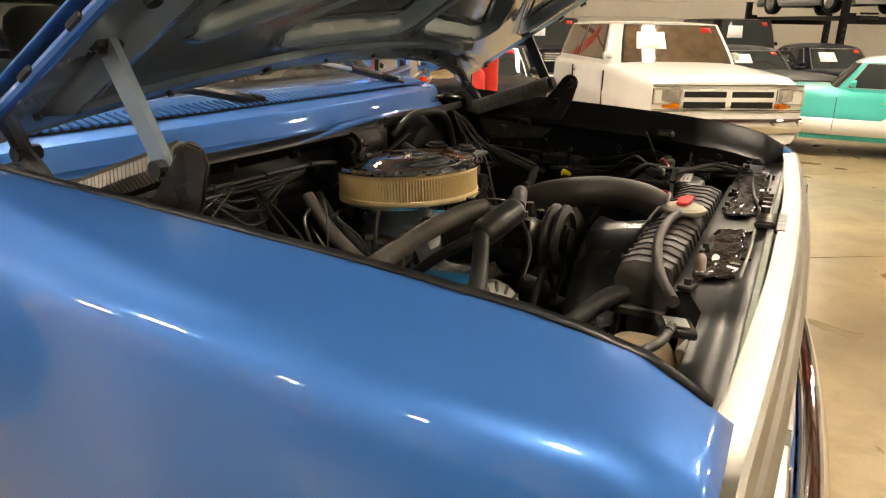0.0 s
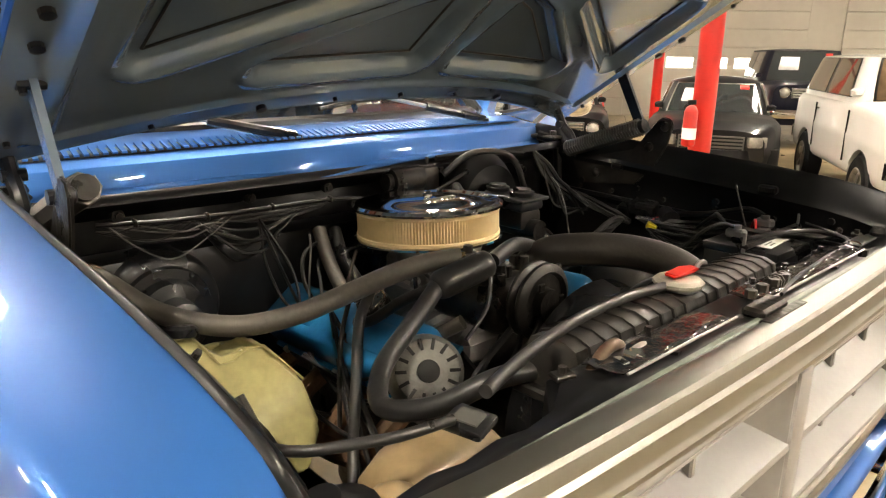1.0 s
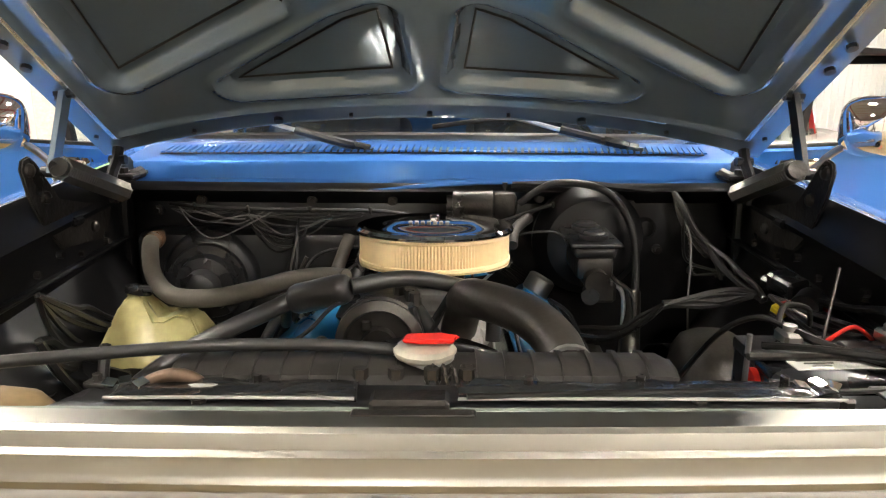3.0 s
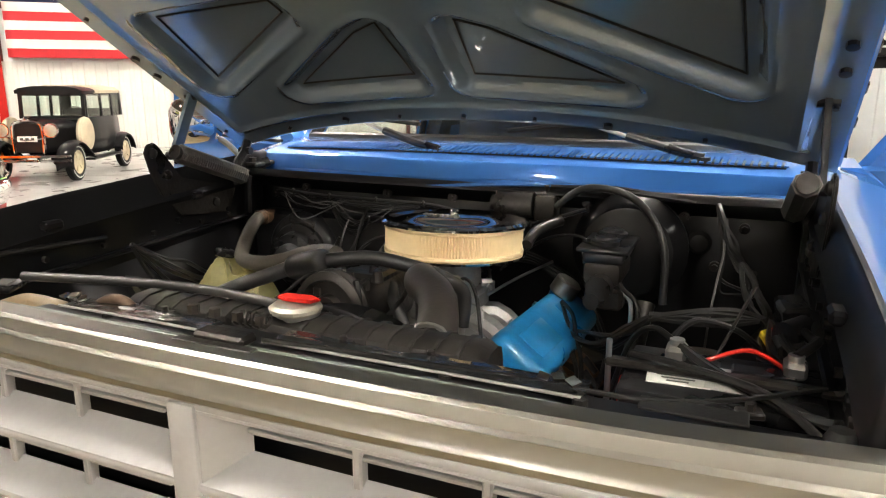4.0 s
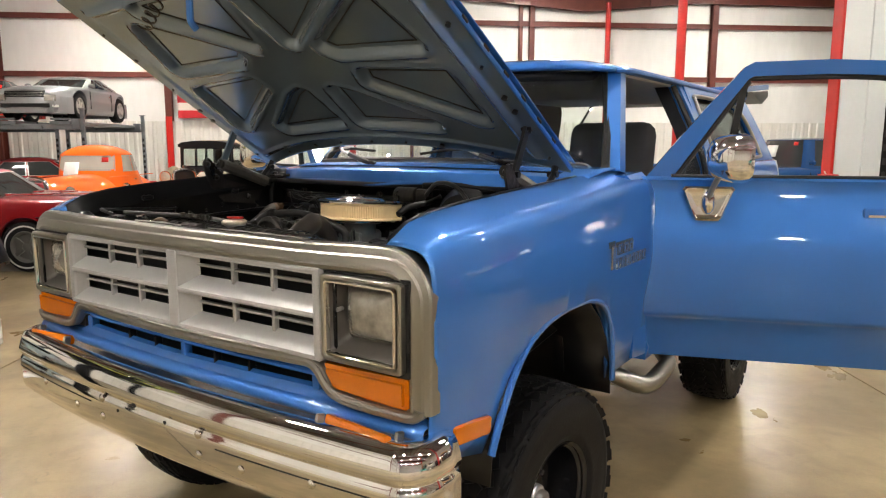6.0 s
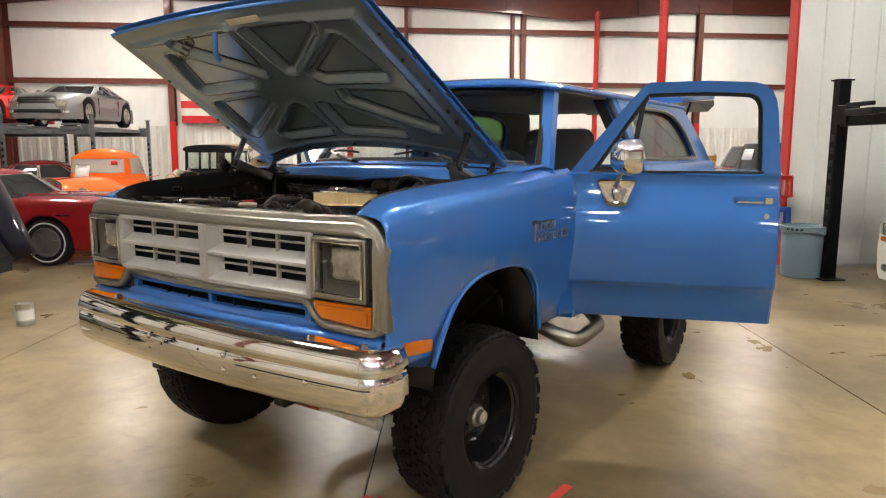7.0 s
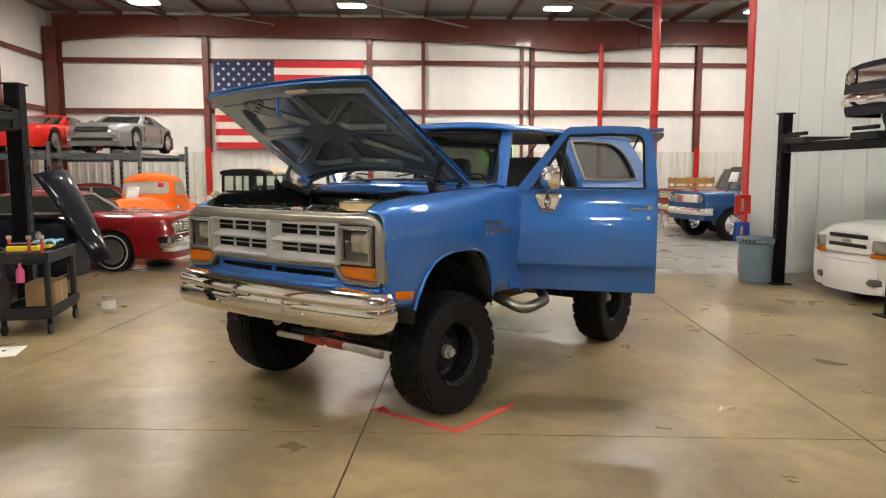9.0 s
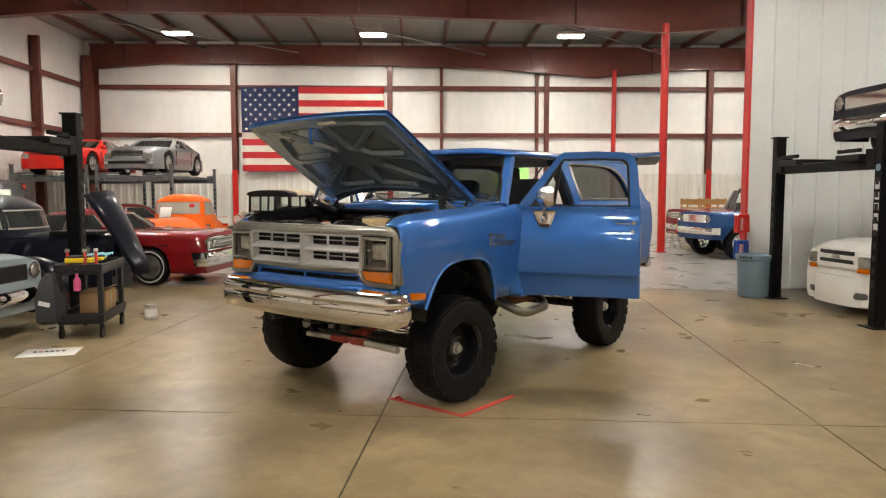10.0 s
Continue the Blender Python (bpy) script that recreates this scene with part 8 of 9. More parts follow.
        arch = [(-gwid * 1.05, gz0), (-gwid * 1.08, (gz0 + gz1) / 2), (-gwid, gz1 - 0.06), (-gwid * 0.5, gz1 + 0.02), (0, gz1 + 0.04), (gwid * 0.5, gz1 + 0.02), (gwid, gz1 - 0.06), (gwid * 1.08, (gz0 + gz1) / 2), (gwid * 1.05, gz0)]
        tube(bm, [(nx + 0.02, y, z) for y, z in arch], 0.026, 8, 4)
        part("radiator_shell", bm, bumper, c)
    for k in range(bars):
        bm = B()
        if fat:
            box(bm, (nx + 0.034, -gwid * 0.75 + gwid * 0.5 * k, (gz0 + gz1) / 2), (0.012, 0.03, (gz1 - gz0) * 0.9))
        else:
            box(bm, (nx + 0.034, 0, gz0 + (gz1 - gz0) * (0.14 + 0.72 * k / max(1, bars - 1))), (0.012, gwid * 1.9, 0.02))
        part("grille_bar", bm, bumper, c)
    for s in (-1, 1):
        lp = new("headlamp")
        lp.parent = c
        if fat:
            p = Vector((x0 - 0.25, s * hw * 0.52, clear + 0.62))
            bm = B()
            lathe(bm, [(0.03, -0.14), (0.09, -0.05), (0.105, 0.0), (0.1, 0.015)], 24, Matrix.Translation(p) @ Matrix.Rotation(radians(90), 4, "Y"))
            part("shell", bm, bumper if bumper == CHROME and paint_mat == P_BLACK else paint_mat, lp)
            bm = B()
            lathe(bm, [(0.097, 0.012), (0.07, 0.03), (0.0, 0.04)], 24, Matrix.Translation(p) @ Matrix.Rotation(radians(90), 4, "Y"))
            part("lens", bm, LENS, lp)
        elif lamps == "round":
            for k in range(2 if quad else 1):
                p = Vector((nx + 0.02, s * (gwid + 0.13 - (0.05 if quad else 0) + 0.17 * k), fz - 0.02))
                rr = 0.078 if quad else 0.1
                ax = Matrix.Translation(p) @ Matrix.Rotation(radians(90), 4, "Y")
                bm = B()
                lathe(bm, [(rr, -0.03), (rr * 1.05, 0.012), (rr * 0.92, 0.022), (rr * 0.86, 0.012)], 24, ax, False)
                part("ring", bm, CHROME, lp)
                bm = B()
                lathe(bm, [(rr * 0.88, 0.0), (rr * 0.6, 0.018), (0, 0.024)], 20, ax)
                part("lens", bm, LENS, lp)
        else:
            bm = B()
            box(bm, (nx - 0.02, s * (gwid + 0.15), fz), (0.1, 0.26, 0.15), rot=pose(0, 0, 0, 0, 0, 24 * s), bev=0.02, seg=2)
            part("lens", bm, LENS, lp)
            if paint_mat == P_WHITE:
                bm = B()
                box(bm, (nx - 0.02, s * (gwid + 0.15), fz - 0.12), (0.09, 0.28, 0.06), rot=pose(0, 0, 0, 0, 0, 24 * s), bev=0.012, seg=2)
                part("turn_lens", bm, AMBER, lp)
    for xx, sg, nm in ((x0, 1, "front_bumper"), (x1, -1, "rear_bumper")):
        bm = B()
        rws = []
        bz = clear + (0.22 if not fat else 0.16)
        bh = 0.085 if not fat else 0.045
        if bumper == paint_mat:
            bh = 0.2
            bz = clear + 0.18
        for q in (-1, -0.96, -0.8, -0.4, 0, 0.4, 0.8, 0.96, 1):
            y = q * hw * 0.98
            x = xx + sg * (0.11 - (0.1 * abs(q) ** 3 if bumper != paint_mat else 0.42 * abs(q) ** 2.6) - (0.12 if abs(q) > 0.97 else 0))
            rws.append([(x - sg * 0.08, y, bz + bh), (x - sg * 0.01, y, bz + bh), (x + sg * 0.012, y, bz + bh * 0.4), (x + sg * 0.012, y, bz - bh * 0.4), (x - sg * 0.01, y, bz - bh), (x - sg * 0.08, y, bz - bh)])
        loft(bm, rws)
        if fat and bumper == paint_mat:
            bm.free()
            continue
        part(nm, bm, bumper, c)
    if fogs:
        for s in (-1, 1):
            bm = B()
            box(bm, (x0 + 0.03, s * hw * 0.5, clear + 0.13), (0.02, 0.14, 0.07), rot=pose(0, 0, 0, 0, 0, 20 * s), bev=0.01)
            part("fog_lamp", bm, LENS, c)
    for s in (-1, 1):
        bm = B()
        box(bm, (x1 - 0.01, s * width(x1) * 0.8, deck - 0.22), (0.04, 0.2, 0.1), bev=0.01)
        part("tail_lamp", bm, REDLENS, c)
    # fat fenders and running boards
    if fat:
        for s in (-1, 1):
            for ax, ln in ((fx, 0.62), (rx, 0.62)):
                bm = B()
                rws = []
                for k in range(15):
                    t = -1 + 2 * k / 14
                    r = math.sqrt(max(0.0, 1 - abs(t) ** 2.0))
                    x = ax + t * ln + (-0.06 if ax > 0 else 0.02)
                    zt = clear + 0.1 + (wr * 2 + 0.1 - clear - 0.1) * r
                    sec = []
                    for j in range(9):
                        a = math.pi * j / 8
                        sec.append((x, s * (hw * 0.76 + math.cos(a) * hw * 0.25 * (0.35 + 0.65 * r)), max(clear + 0.06, clear + 0.08 + (zt - clear - 0.08) * math.sin(a) ** 0.7)))
                    rws.append(sec)
                grid(bm, rws)
                part("fender", bm, paint_mat, c, solid=0.01, angle=60)
            bm = B()
            box(bm, (0, s * hw * 0.85, clear + 0.1), (wb - 1.1, hw * 0.3, 0.05), bev=0.015)
            part("running_board", bm, BLACK, c)
    if hood_up:
        bm = B()
        p0 = Vector((x0 + 0.34, 0, 0.44)) if hood_up < 0 else Vector((ws0 + 0.05, 0, hood + 0.02))
        ln = 1.4 if hood_up < 0 else x0 - ws0 - 0.35
        ang = radians(abs(hood_up))
        sg = -1 if hood_up < 0 else 1
        rws = []
        for k in range(9):
            f = k / 8
            x = p0.x + sg * ln * f * math.cos(ang)
            z = p0.z + ln * f * math.sin(ang) + 0.06 * math.sin(math.pi * f)
            ww = bodyw * 0.9 if sg > 0 else 0.16 + 0.24 * f ** 0.7
            bulge = 0.14 if sg < 0 else 0.03
            rws.append([(x + (bulge * (1 - q * q) * math.sin(ang) if sg < 0 else 0.0), q * ww, z + bulge * (1 - q * q) * (math.cos(ang) if sg < 0 else 1)) for q in (-1, -0.8, -0.6, -0.4, -0.2, 0, 0.2, 0.4, 0.6, 0.8, 1)])
        grid(bm, rws)
        part("raised_hood", bm, paint_mat, c, "raised hood", solid=0.02, angle=60)
        bm = B()
        box(bm, ((x0 + ws0) / 2, 0, hood - 0.02), ((x0 - ws0 - 0.35) * 0.9, bodyw * 0.9, 0.06), bev=0.01)
        part("engine_bay", bm, BLACK, c)
    for s in (-1, 1):
        for ax in (fx, rx):
            wheel_part(c, ax, s * (hw - 0.12), wr, 0.22, s, rim, white)
    return c


def at(u, v, heading, z=0.0):
    """A place in the hall: heading in degrees from the direction along the back wall."""
    return HALL @ pose(u, v, z, 0, 0, heading)


def vintage_sedan(m, CREAM):
    """An upright black sedan of the early thirties, x forwards."""
    c = thing("car", "black vintage sedan with chrome lamps and upright grille", "car", m, "parked cars")
    bm = B()
    rws = []
    for x, w, z1 in ((0.42, 0.56, 1.13), (0.3, 0.62, 1.16), (-0.2, 0.68, 1.17), (-0.9, 0.68, 1.17), (-1.4, 0.63, 1.15), (-1.58, 0.55, 1.1)):
        half = [(w * 0.9, 0.42), (w, 0.5), (w + 0.01, 0.8), (w, z1 - 0.06), (w - 0.02, z1)]
        rws.append([(x, -y, z) for y, z in half] + [(x, y, z) for y, z in half[::-1]])
    loft(bm, rws)
    part("body", bm, P_BLACK, c, angle=40)
    bm = B()
    rws = []
    for x, w, z1 in ((1.42, 0.26, 1.1), (1.1, 0.31, 1.115), (0.7, 0.42, 1.13), (0.4, 0.55, 1.14)):
        rws.append([(x, w * math.cos(a) ** 0.6 * q, 0.62 + (z1 - 0.62) * (0.62 + 0.38 * math.sin(a)) if a > 0 else 0.55) for a, q in ((0, -1), (0.15, -1), (0.6, -1), (1.0, -1), (1.35, -1), (1.35, 1), (1.0, 1), (0.6, 1), (0.15, 1), (0, 1))])
    loft(bm, rws)
    part("hood", bm, P_BLACK, c, angle=40)
    for s in (-1, 1):
        for x, w in ((0.33, 0.05), (-0.42, 0.07), (-1.0, 0.07), (-1.5, 0.1)):
            bm = B()
            box(bm, (x - 0.03, s * 0.635, 1.42), (w, 0.045, 0.54), rot=pose(0, 0, 0, s * 2, -3 if x > 0 else 0, 0), bev=0.008)
            part("pillar", bm, P_BLACK, c)
        for x0, x1 in ((0.3, -0.4), (-0.46, -0.98), (-1.06, -1.46)):
            bm = B()
            box(bm, ((x0 + x1) / 2, s * 0.642, 1.4), (x0 - x1, 0.006, 0.46))
            part("side_glass", bm, GLASS, c)
    bm = B()
    box(bm, (0.335, 0, 1.4), (0.006, 1.2, 0.42), rot=pose(0, 0, 0, 0, -4, 0))
    part("windscreen", bm, GLASS, c)
    bm = B()
    ring_prism(bm, [(0.345, -0.64, 1.15), (0.345, 0.64, 1.15), (0.315, 0.64, 1.66), (0.315, -0.64, 1.66)], [(0.345, -0.57, 1.2), (0.345, 0.57, 1.2), (0.315, 0.57, 1.6), (0.315, -0.57, 1.6)], (0.03, 0, 0))
    part("windscreen_frame", bm, P_BLACK, c)
    bm = B()
    ring_prism(bm, [(-1.55, -0.61, 1.15), (-1.55, 0.61, 1.15), (-1.55, 0.61, 1.66), (-1.55, -0.61, 1.66)], [(-1.55, -0.42, 1.3), (-1.55, 0.42, 1.3), (-1.55, 0.42, 1.58), (-1.55, -0.42, 1.58)], (0.05, 0, 0))
    part("rear_panel", bm, P_BLACK, c)
    bm = B()
    box(bm, (-1.52, 0, 1.44), (0.006, 0.84, 0.28))
    part("rear_glass", bm, GLASS, c)
    bm = B()
    loft(bm, [[(x, y * k, z) for y, z in ((-0.68, 1.64), (-0.69, 1.7), (-0.6, 1.75), (-0.3, 1.79), (0.3, 1.79), (0.6, 1.75), (0.69, 1.7), (0.68, 1.64))] for x, k in ((0.46, 0.93), (0.4, 0.98), (0.2, 1.0), (-0.1, 1.0))])
    part("roof_front", bm, P_BLACK, c, angle=40)
    bm = B()
    loft(bm, [[(x, y * k, z) for y, z in ((-0.68, 1.64), (-0.69, 1.7), (-0.6, 1.76), (-0.3, 1.81), (0.3, 1.81), (0.6, 1.76), (0.69, 1.7), (0.68, 1.64))] for x, k in ((-0.1, 1.0), (-1.3, 1.0), (-1.52, 0.96), (-1.6, 0.85))])
    part("roof", bm, CREAM, c, "cream fabric roof", angle=40)
    bm = B()
    box(bm, (-0.15, 0, 0.9), (0.14, 1.1, 0.5), bev=0.05, seg=2)
    part("seat", bm, SEAT, c)
    bm = B()
    tube(bm, [(0.06 + 0.03 * math.sin(q), 0.32 + 0.2 * math.cos(q), 1.2 + 0.18 * math.sin(q)) for q in [2 * math.pi * k / 16 for k in range(17)]], 0.012, 6, 1)
    part("steering_wheel", bm, RUBBER, c)
    # radiator
    bm = B()
    box(bm, (1.44, 0, 0.84), (0.05, 0.5, 0.56), bev=0.02)
    part("radiator_core", bm, RUBBER, c, "black radiator core")
    bm = B()
    tube(bm, [(1.46, -0.26, 0.54), (1.46, -0.275, 0.85), (1.46, -0.25, 1.08), (1.46, -0.12, 1.14), (1.46, 0, 1.155), (1.46, 0.12, 1.14), (1.46, 0.25, 1.08), (1.46, 0.275, 0.85), (1.46, 0.26, 0.54)], 0.03, 10, 4)
    part("radiator_shell", bm, CHROME, c, "chrome radiator shell")
    bm = B()
    lathe(bm, [(0.03, 0), (0.035, 0.02), (0.05, 0.05), (0.03, 0.08), (0, 0.09)], 16, pose(1.45, 0, 1.16))
    part("radiator_cap", bm, CHROME, c)
    bm = B()
    box(bm, (1.5, 0, 0.82), (0.012, 0.36, 0.1), bev=0.004)
    part("number_plate", bm, WHITE, c, "small pale plate")
    for k in range(3):
        bm = B()
        box(bm, (1.508, -0.1 + 0.1 * k, 0.82), (0.004, 0.06, 0.05))
        part("plate_bar", bm, BEZEL, c)
    for s in (-1, 1):
        lp = new("headlamp")
        lp.parent = c
        ax = Matrix.Translation((1.5, s * 0.44, 0.98)) @ Matrix.Rotation(radians(90), 4, "Y")
        bm = B()
        lathe(bm, [(0.02, -0.17), (0.08, -0.13), (0.125, -0.04), (0.14, 0.0), (0.132, 0.02)], 28, ax)
        part("shell", bm, CHROME, lp)
        bm = B()
        lathe(bm, [(0.13, 0.014), (0.09, 0.034), (0, 0.044)], 24, ax)
        part("lens", bm, CAPMETAL, lp, "pale fluted lens")
        # fender
        for ax_, r in ((1.22, 0.4), (-1.3, 0.4)):
            bm = B()
            rws = []
            for k in range(17):
                a = radians(-12 + 172 * k / 16) if ax_ > 0 else radians(10 + 165 * k / 16)
                x, z = ax_ + r * math.cos(a) * 1.05, 0.38 + r * math.sin(a)
                if ax_ > 0 and a > 2.2:
                    x, z = ax_ - r * 0.6 - (a - 2.2) * 0.75, 0.38 + r * 0.82 - (a - 2.2) * 0.5
                rws.append([(x, s * (0.7 + q * 0.15), z - 0.05 * q * q) for q in (-1.2, -0.6, 0, 0.5, 0.85, 1)])
            grid(bm, rws)
            part("fender", bm, P_BLACK, c, solid=0.015, angle=60)
        bm = B()
        box(bm, (-0.1, s * 0.74, 0.36), (1.5, 0.24, 0.04), bev=0.012)
        part("running_board", bm, BLACK, c)
        for x in (1.22, -1.3):
            wheel_part(c, x, s * 0.7, 0.36, 0.13, s, CREAM, True)
        bm = B()
        lathe(bm, [(0.0, 0.07), (0.26, 0.07), (0.32, 0.05), (0.34, 0.0), (0.32, -0.05), (0, -0.06)], 32, Matrix.Translation((0.62, s * 0.7, 0.86)) @ Matrix.Rotation(radians(-90 * s), 4, "X"))
        part("spare_wheel_cover", bm, CREAM, c, "tan spare wheel cover")
    bm = B()
    tube(bm, [(1.45, -0.44, 0.86), (1.5, 0, 0.8), (1.45, 0.44, 0.86)], 0.014, 8, 5)
    part("lamp_bar", bm, CHROME, c)
    for z in (0.44, 0.52):
        bm = B()
        rws = [[(1.82 - 0.07 * abs(q) ** 3 + dx, q * 0.86, z + dz) for dx, dz in ((0, 0.026), (0.016, 0.02), (0.016, -0.02), (0, -0.026), (-0.012, 0))] for q in (-1, -0.85, -0.5, 0, 0.5, 0.85, 1)]
        loft(bm, rws)
        part("bumper_bar", bm, CHROME, c, "double chrome bumper bar")
    for y in (-0.3, 0.3):
        bm = B()
        box(bm, (1.65, y, 0.48), (0.34, 0.04, 0.05), bev=0.008)
        part("bumper_bracket", bm, BLACK, c)
    return c


def build_cars():
    CREAM = mat("cream_roof_fabric", (0.5, 0.43, 0.3), 0.7)
    muscle = dict(L=5.05, W=1.92, H=1.4, wb=2.95, wr=0.345, hood=0.99, belt=0.97, deck=0.98, ws0=1.0, ws1=0.42, rr1=-0.75, rr0=-1.4, nose=0.06)
    red = car("car", "dark red muscle car with chrome bumper and white-lettered tyres", at(-5.95, 7.95, -7), P_RED, white=True, lamps="round", quad=True, rim=BEZEL, sign=False, **muscle)
    bm = B()
    for y in (-0.32, 0.32):
        loft(bm, [[(x, y + q * w, 0.985 + z) for q, z in ((-1, 0), (-0.8, 0.035), (0.8, 0.035), (1, 0))] for x, w in ((0.85, 0.1), (1.35, 0.1), (1.5, 0.07))])
    part("hood_scoop", bm, P_RED, red, split=True)
    bm = B()
    box(bm, (2.53, 0, 0.76), (0.05, 1.66, 0.2), bev=0.02, seg=2)
    part("grille_recess", bm, RUBBER, red, "dark recessed grille")
    bm = B()
    rim = [(-0.85, 0.655), (0.85, 0.655), (0.86, 0.76), (0.84, 0.868), (0.0, 0.875), (-0.84, 0.868), (-0.86, 0.76), (-0.85, 0.655)]
    tube(bm, [(2.56, y, z) for y, z in rim], 0.014, 8, 2)
    part("grille_surround", bm, CHROME, red, "chrome grille surround")
    for z in (0.7, 0.735, 0.77, 0.805, 0.84):
        bm = B()
        box(bm, (2.562, 0, z), (0.012, 0.98, 0.009), bev=0.002)
        part("grille_bar", bm, CHROME_OLD, red)
    bm = B()
    box(bm, (2.57, 0, 0.77), (0.02, 1.0, 0.03), bev=0.006)
    part("centre_bar", bm, CHROME, red)
    for s in (-1, 1):
        for k in range(2):
            ax = Matrix.Translation((2.56, s * (0.59 + 0.17 * k), 0.762)) @ Matrix.Rotation(radians(90), 4, "Y")
            bm = B()
            lathe(bm, [(0.08, -0.02), (0.085, 0.012), (0.074, 0.02), (0.07, 0.01)], 24, ax, False)
            part("lamp_ring", bm, CHROME, red)
            bm = B()
            lathe(bm, [(0.072, 0.004), (0.05, 0.02), (0, 0.026)], 20, ax)
            part("lamp_lens", bm, LENS, red)
    bm = B()
    rws = []
    for q in (-1, -0.97, -0.9, -0.7, -0.35, 0, 0.35, 0.7, 0.9, 0.97, 1):
        x = 2.66 - 0.1 * abs(q) ** 4 - (0.16 if abs(q) > 0.98 else 0)
        rws.append([(x - 0.1, q * 0.99, 0.6), (x - 0.02, q * 0.99, 0.615), (x, q * 0.99, 0.59), (x + 0.012, q * 0.99, 0.52), (x, q * 0.99, 0.45), (x - 0.05, q * 0.99, 0.42)])
    loft(bm, rws)
    part("wrap_bumper", bm, CHROME, red, "broad chrome bumper")
    for s in (-1, 1):
        bm = B()
        box(bm, (1.75, s * 0.955, 0.74), (0.22, 0.012, 0.02), bev=0.004)
        part("side_badge", bm, CHROME, red)
    car("car", "bright orange rounded vintage coupe with chrome trim", at(-5.95, 12.7, 265), P_ORANGE, L=4.4, W=2.05, H=1.7, wb=2.85, wr=0.34, hood=1.1, belt=1.1, deck=0.98, ws0=0.5, ws1=0.22, rr1=-0.75, rr0=-1.35, fat=True, glass=PALEGLASS, clear=0.22, rim=CHROME, nose=0.06)
    vintage_sedan(at(-3.87, 14.7, 258), CREAM)
    for lab, m, pt, L, W in (("silver-grey sports coupe parked up on a lift", at(-8.0, 16.75, 267, 2.3), P_SILVER, 4.06, 1.77), ("red low sports coupe parked up on a lift", at(-10.5, 17.1, 268, 2.3), P_BRIGHTRED, 4.4, 1.84)):
        cp = car("car", lab, m, pt, L=L, W=W, H=1.19, wb=2.4, wr=0.34, hood=0.82, belt=0.84, deck=0.87, clear=0.16, ws0=0.75, ws1=0.05, rr1=-0.7, rr0=-1.75, lamps="rect", bumper=pt, rim=ALLOY, nose=0.2, grille=RUBBER, bars=0, sign=False)
        nx = L / 2
        if pt == P_SILVER:
            bm = B()
            loft(bm, [[(nx + 0.1 - 0.1 * (q * 1.6) ** 2 + dx, q * 0.9, z) for dx, z in ((-0.05, 0.5), (0.02, 0.51), (0.03, 0.57), (0.0, 0.66), (-0.06, 0.68))] for q in (-0.5, -0.4, -0.2, 0, 0.2, 0.4, 0.5)])
            part("grille_mouth", bm, RUBBER, cp, "dark grille mouth")
            for k in range(4):
                bm = B()
                tube(bm, [(nx + 0.14 - 0.1 * (q * 1.6) ** 2 - 0.012 * k, q * 0.88, 0.535 + 0.04 * k) for q in (-0.5, -0.25, 0, 0.25, 0.5)], 0.005, 6, 3)
                part("grille_slat", bm, CHROME_OLD, cp)
        if pt == P_BRIGHTRED:
            continue
        bm = B()
        loft(bm, [[(nx + 0.13 - 0.1 * (q * 1.6) ** 2 + dx, q * 1.1, z) for dx, z in ((-0.05, 0.27), (0.01, 0.28), (0.01, 0.36), (-0.05, 0.37))] for q in (-0.5, -0.25, 0, 0.25, 0.5)])
        part("lower_intake", bm, RUBBER, cp, "dark lower intake")
        for s in (-1, 1):
            bm = B()
            box(bm, (nx - 0.04, s * 0.66, 0.31), (0.05, 0.14, 0.06), rot=pose(0, 0, 0, 0, 0, 26 * s), bev=0.015, seg=2)
            part("fog_lamp", bm, WHITE, cp)
    car("car", "dark red sedan parked under the lift", at(-8.8, 15.2, 200), P_RED, L=4.7, W=1.8, H=1.4, lamps="rect", bumper=P_RED)
    car("car", "navy vintage coupe with its hood tipped forward", at(-6.5, 5.05, -8), P_NAVY, L=4.6, W=1.85, H=1.68, wb=2.85, wr=0.34, hood=1.12, belt=1.1, deck=1.0, ws0=1.1, ws1=0.78, rr1=-0.25, rr0=-0.95, fat=True, clear=0.2, rim=P_NAVY, bumper=P_NAVY, grille=P_NAVY, bars=0, nose=0.05, hood_up=-62, sign=False)
    mu = car("car", "pale ice-blue coupe with dark grille and chrome bumper", at(-6.95, 2.5, -6), P_ICE, grille=RUBBER, bars=0, L=4.65, W=1.75, H=1.3, wb=2.74, wr=0.32, hood=0.95, belt=0.93, deck=0.93, ws0=0.55, ws1=-0.05, rr1=-0.9, rr0=-1.5, nose=0.08, sign=False)
    car("car", "grey open off-road car with a dark canvas top", at(-9.6, 10.9, -12), P_GREY, L=3.9, W=1.7, H=2.06, wb=2.4, wr=0.36, hood=1.1, belt=1.15, deck=1.15, clear=0.35, ws0=0.45, ws1=0.35, rr1=-1.6, rr0=-1.7, roof=BLACK, nose=0.02)
    car("car", "yellow-green car standing up on the near lift", at(-6.5, 1.0, -6, 2.28), P_YELLOW, L=4.6, W=1.8, H=1.4, nose=0.15, sign=False)
    # right of the aisle
    pk = car("pickup_car", "white pickup with amber lamps under the black lift", at(8.65, 3.6, 186), P_WHITE, L=4.85, W=1.76, H=1.62, wb=2.75, wr=0.33, hood=1.02, belt=1.0, deck=1.02, clear=0.16, ws0=0.75, ws1=0.25, rr1=-0.6, rr0=-0.75, lamps="rect", bumper=P_WHITE, rim=ALLOY, nose=0.14, grille=P_WHITE, fogs=True, sign=False)
    for z in (0.86, 0.74):
        bm = B()
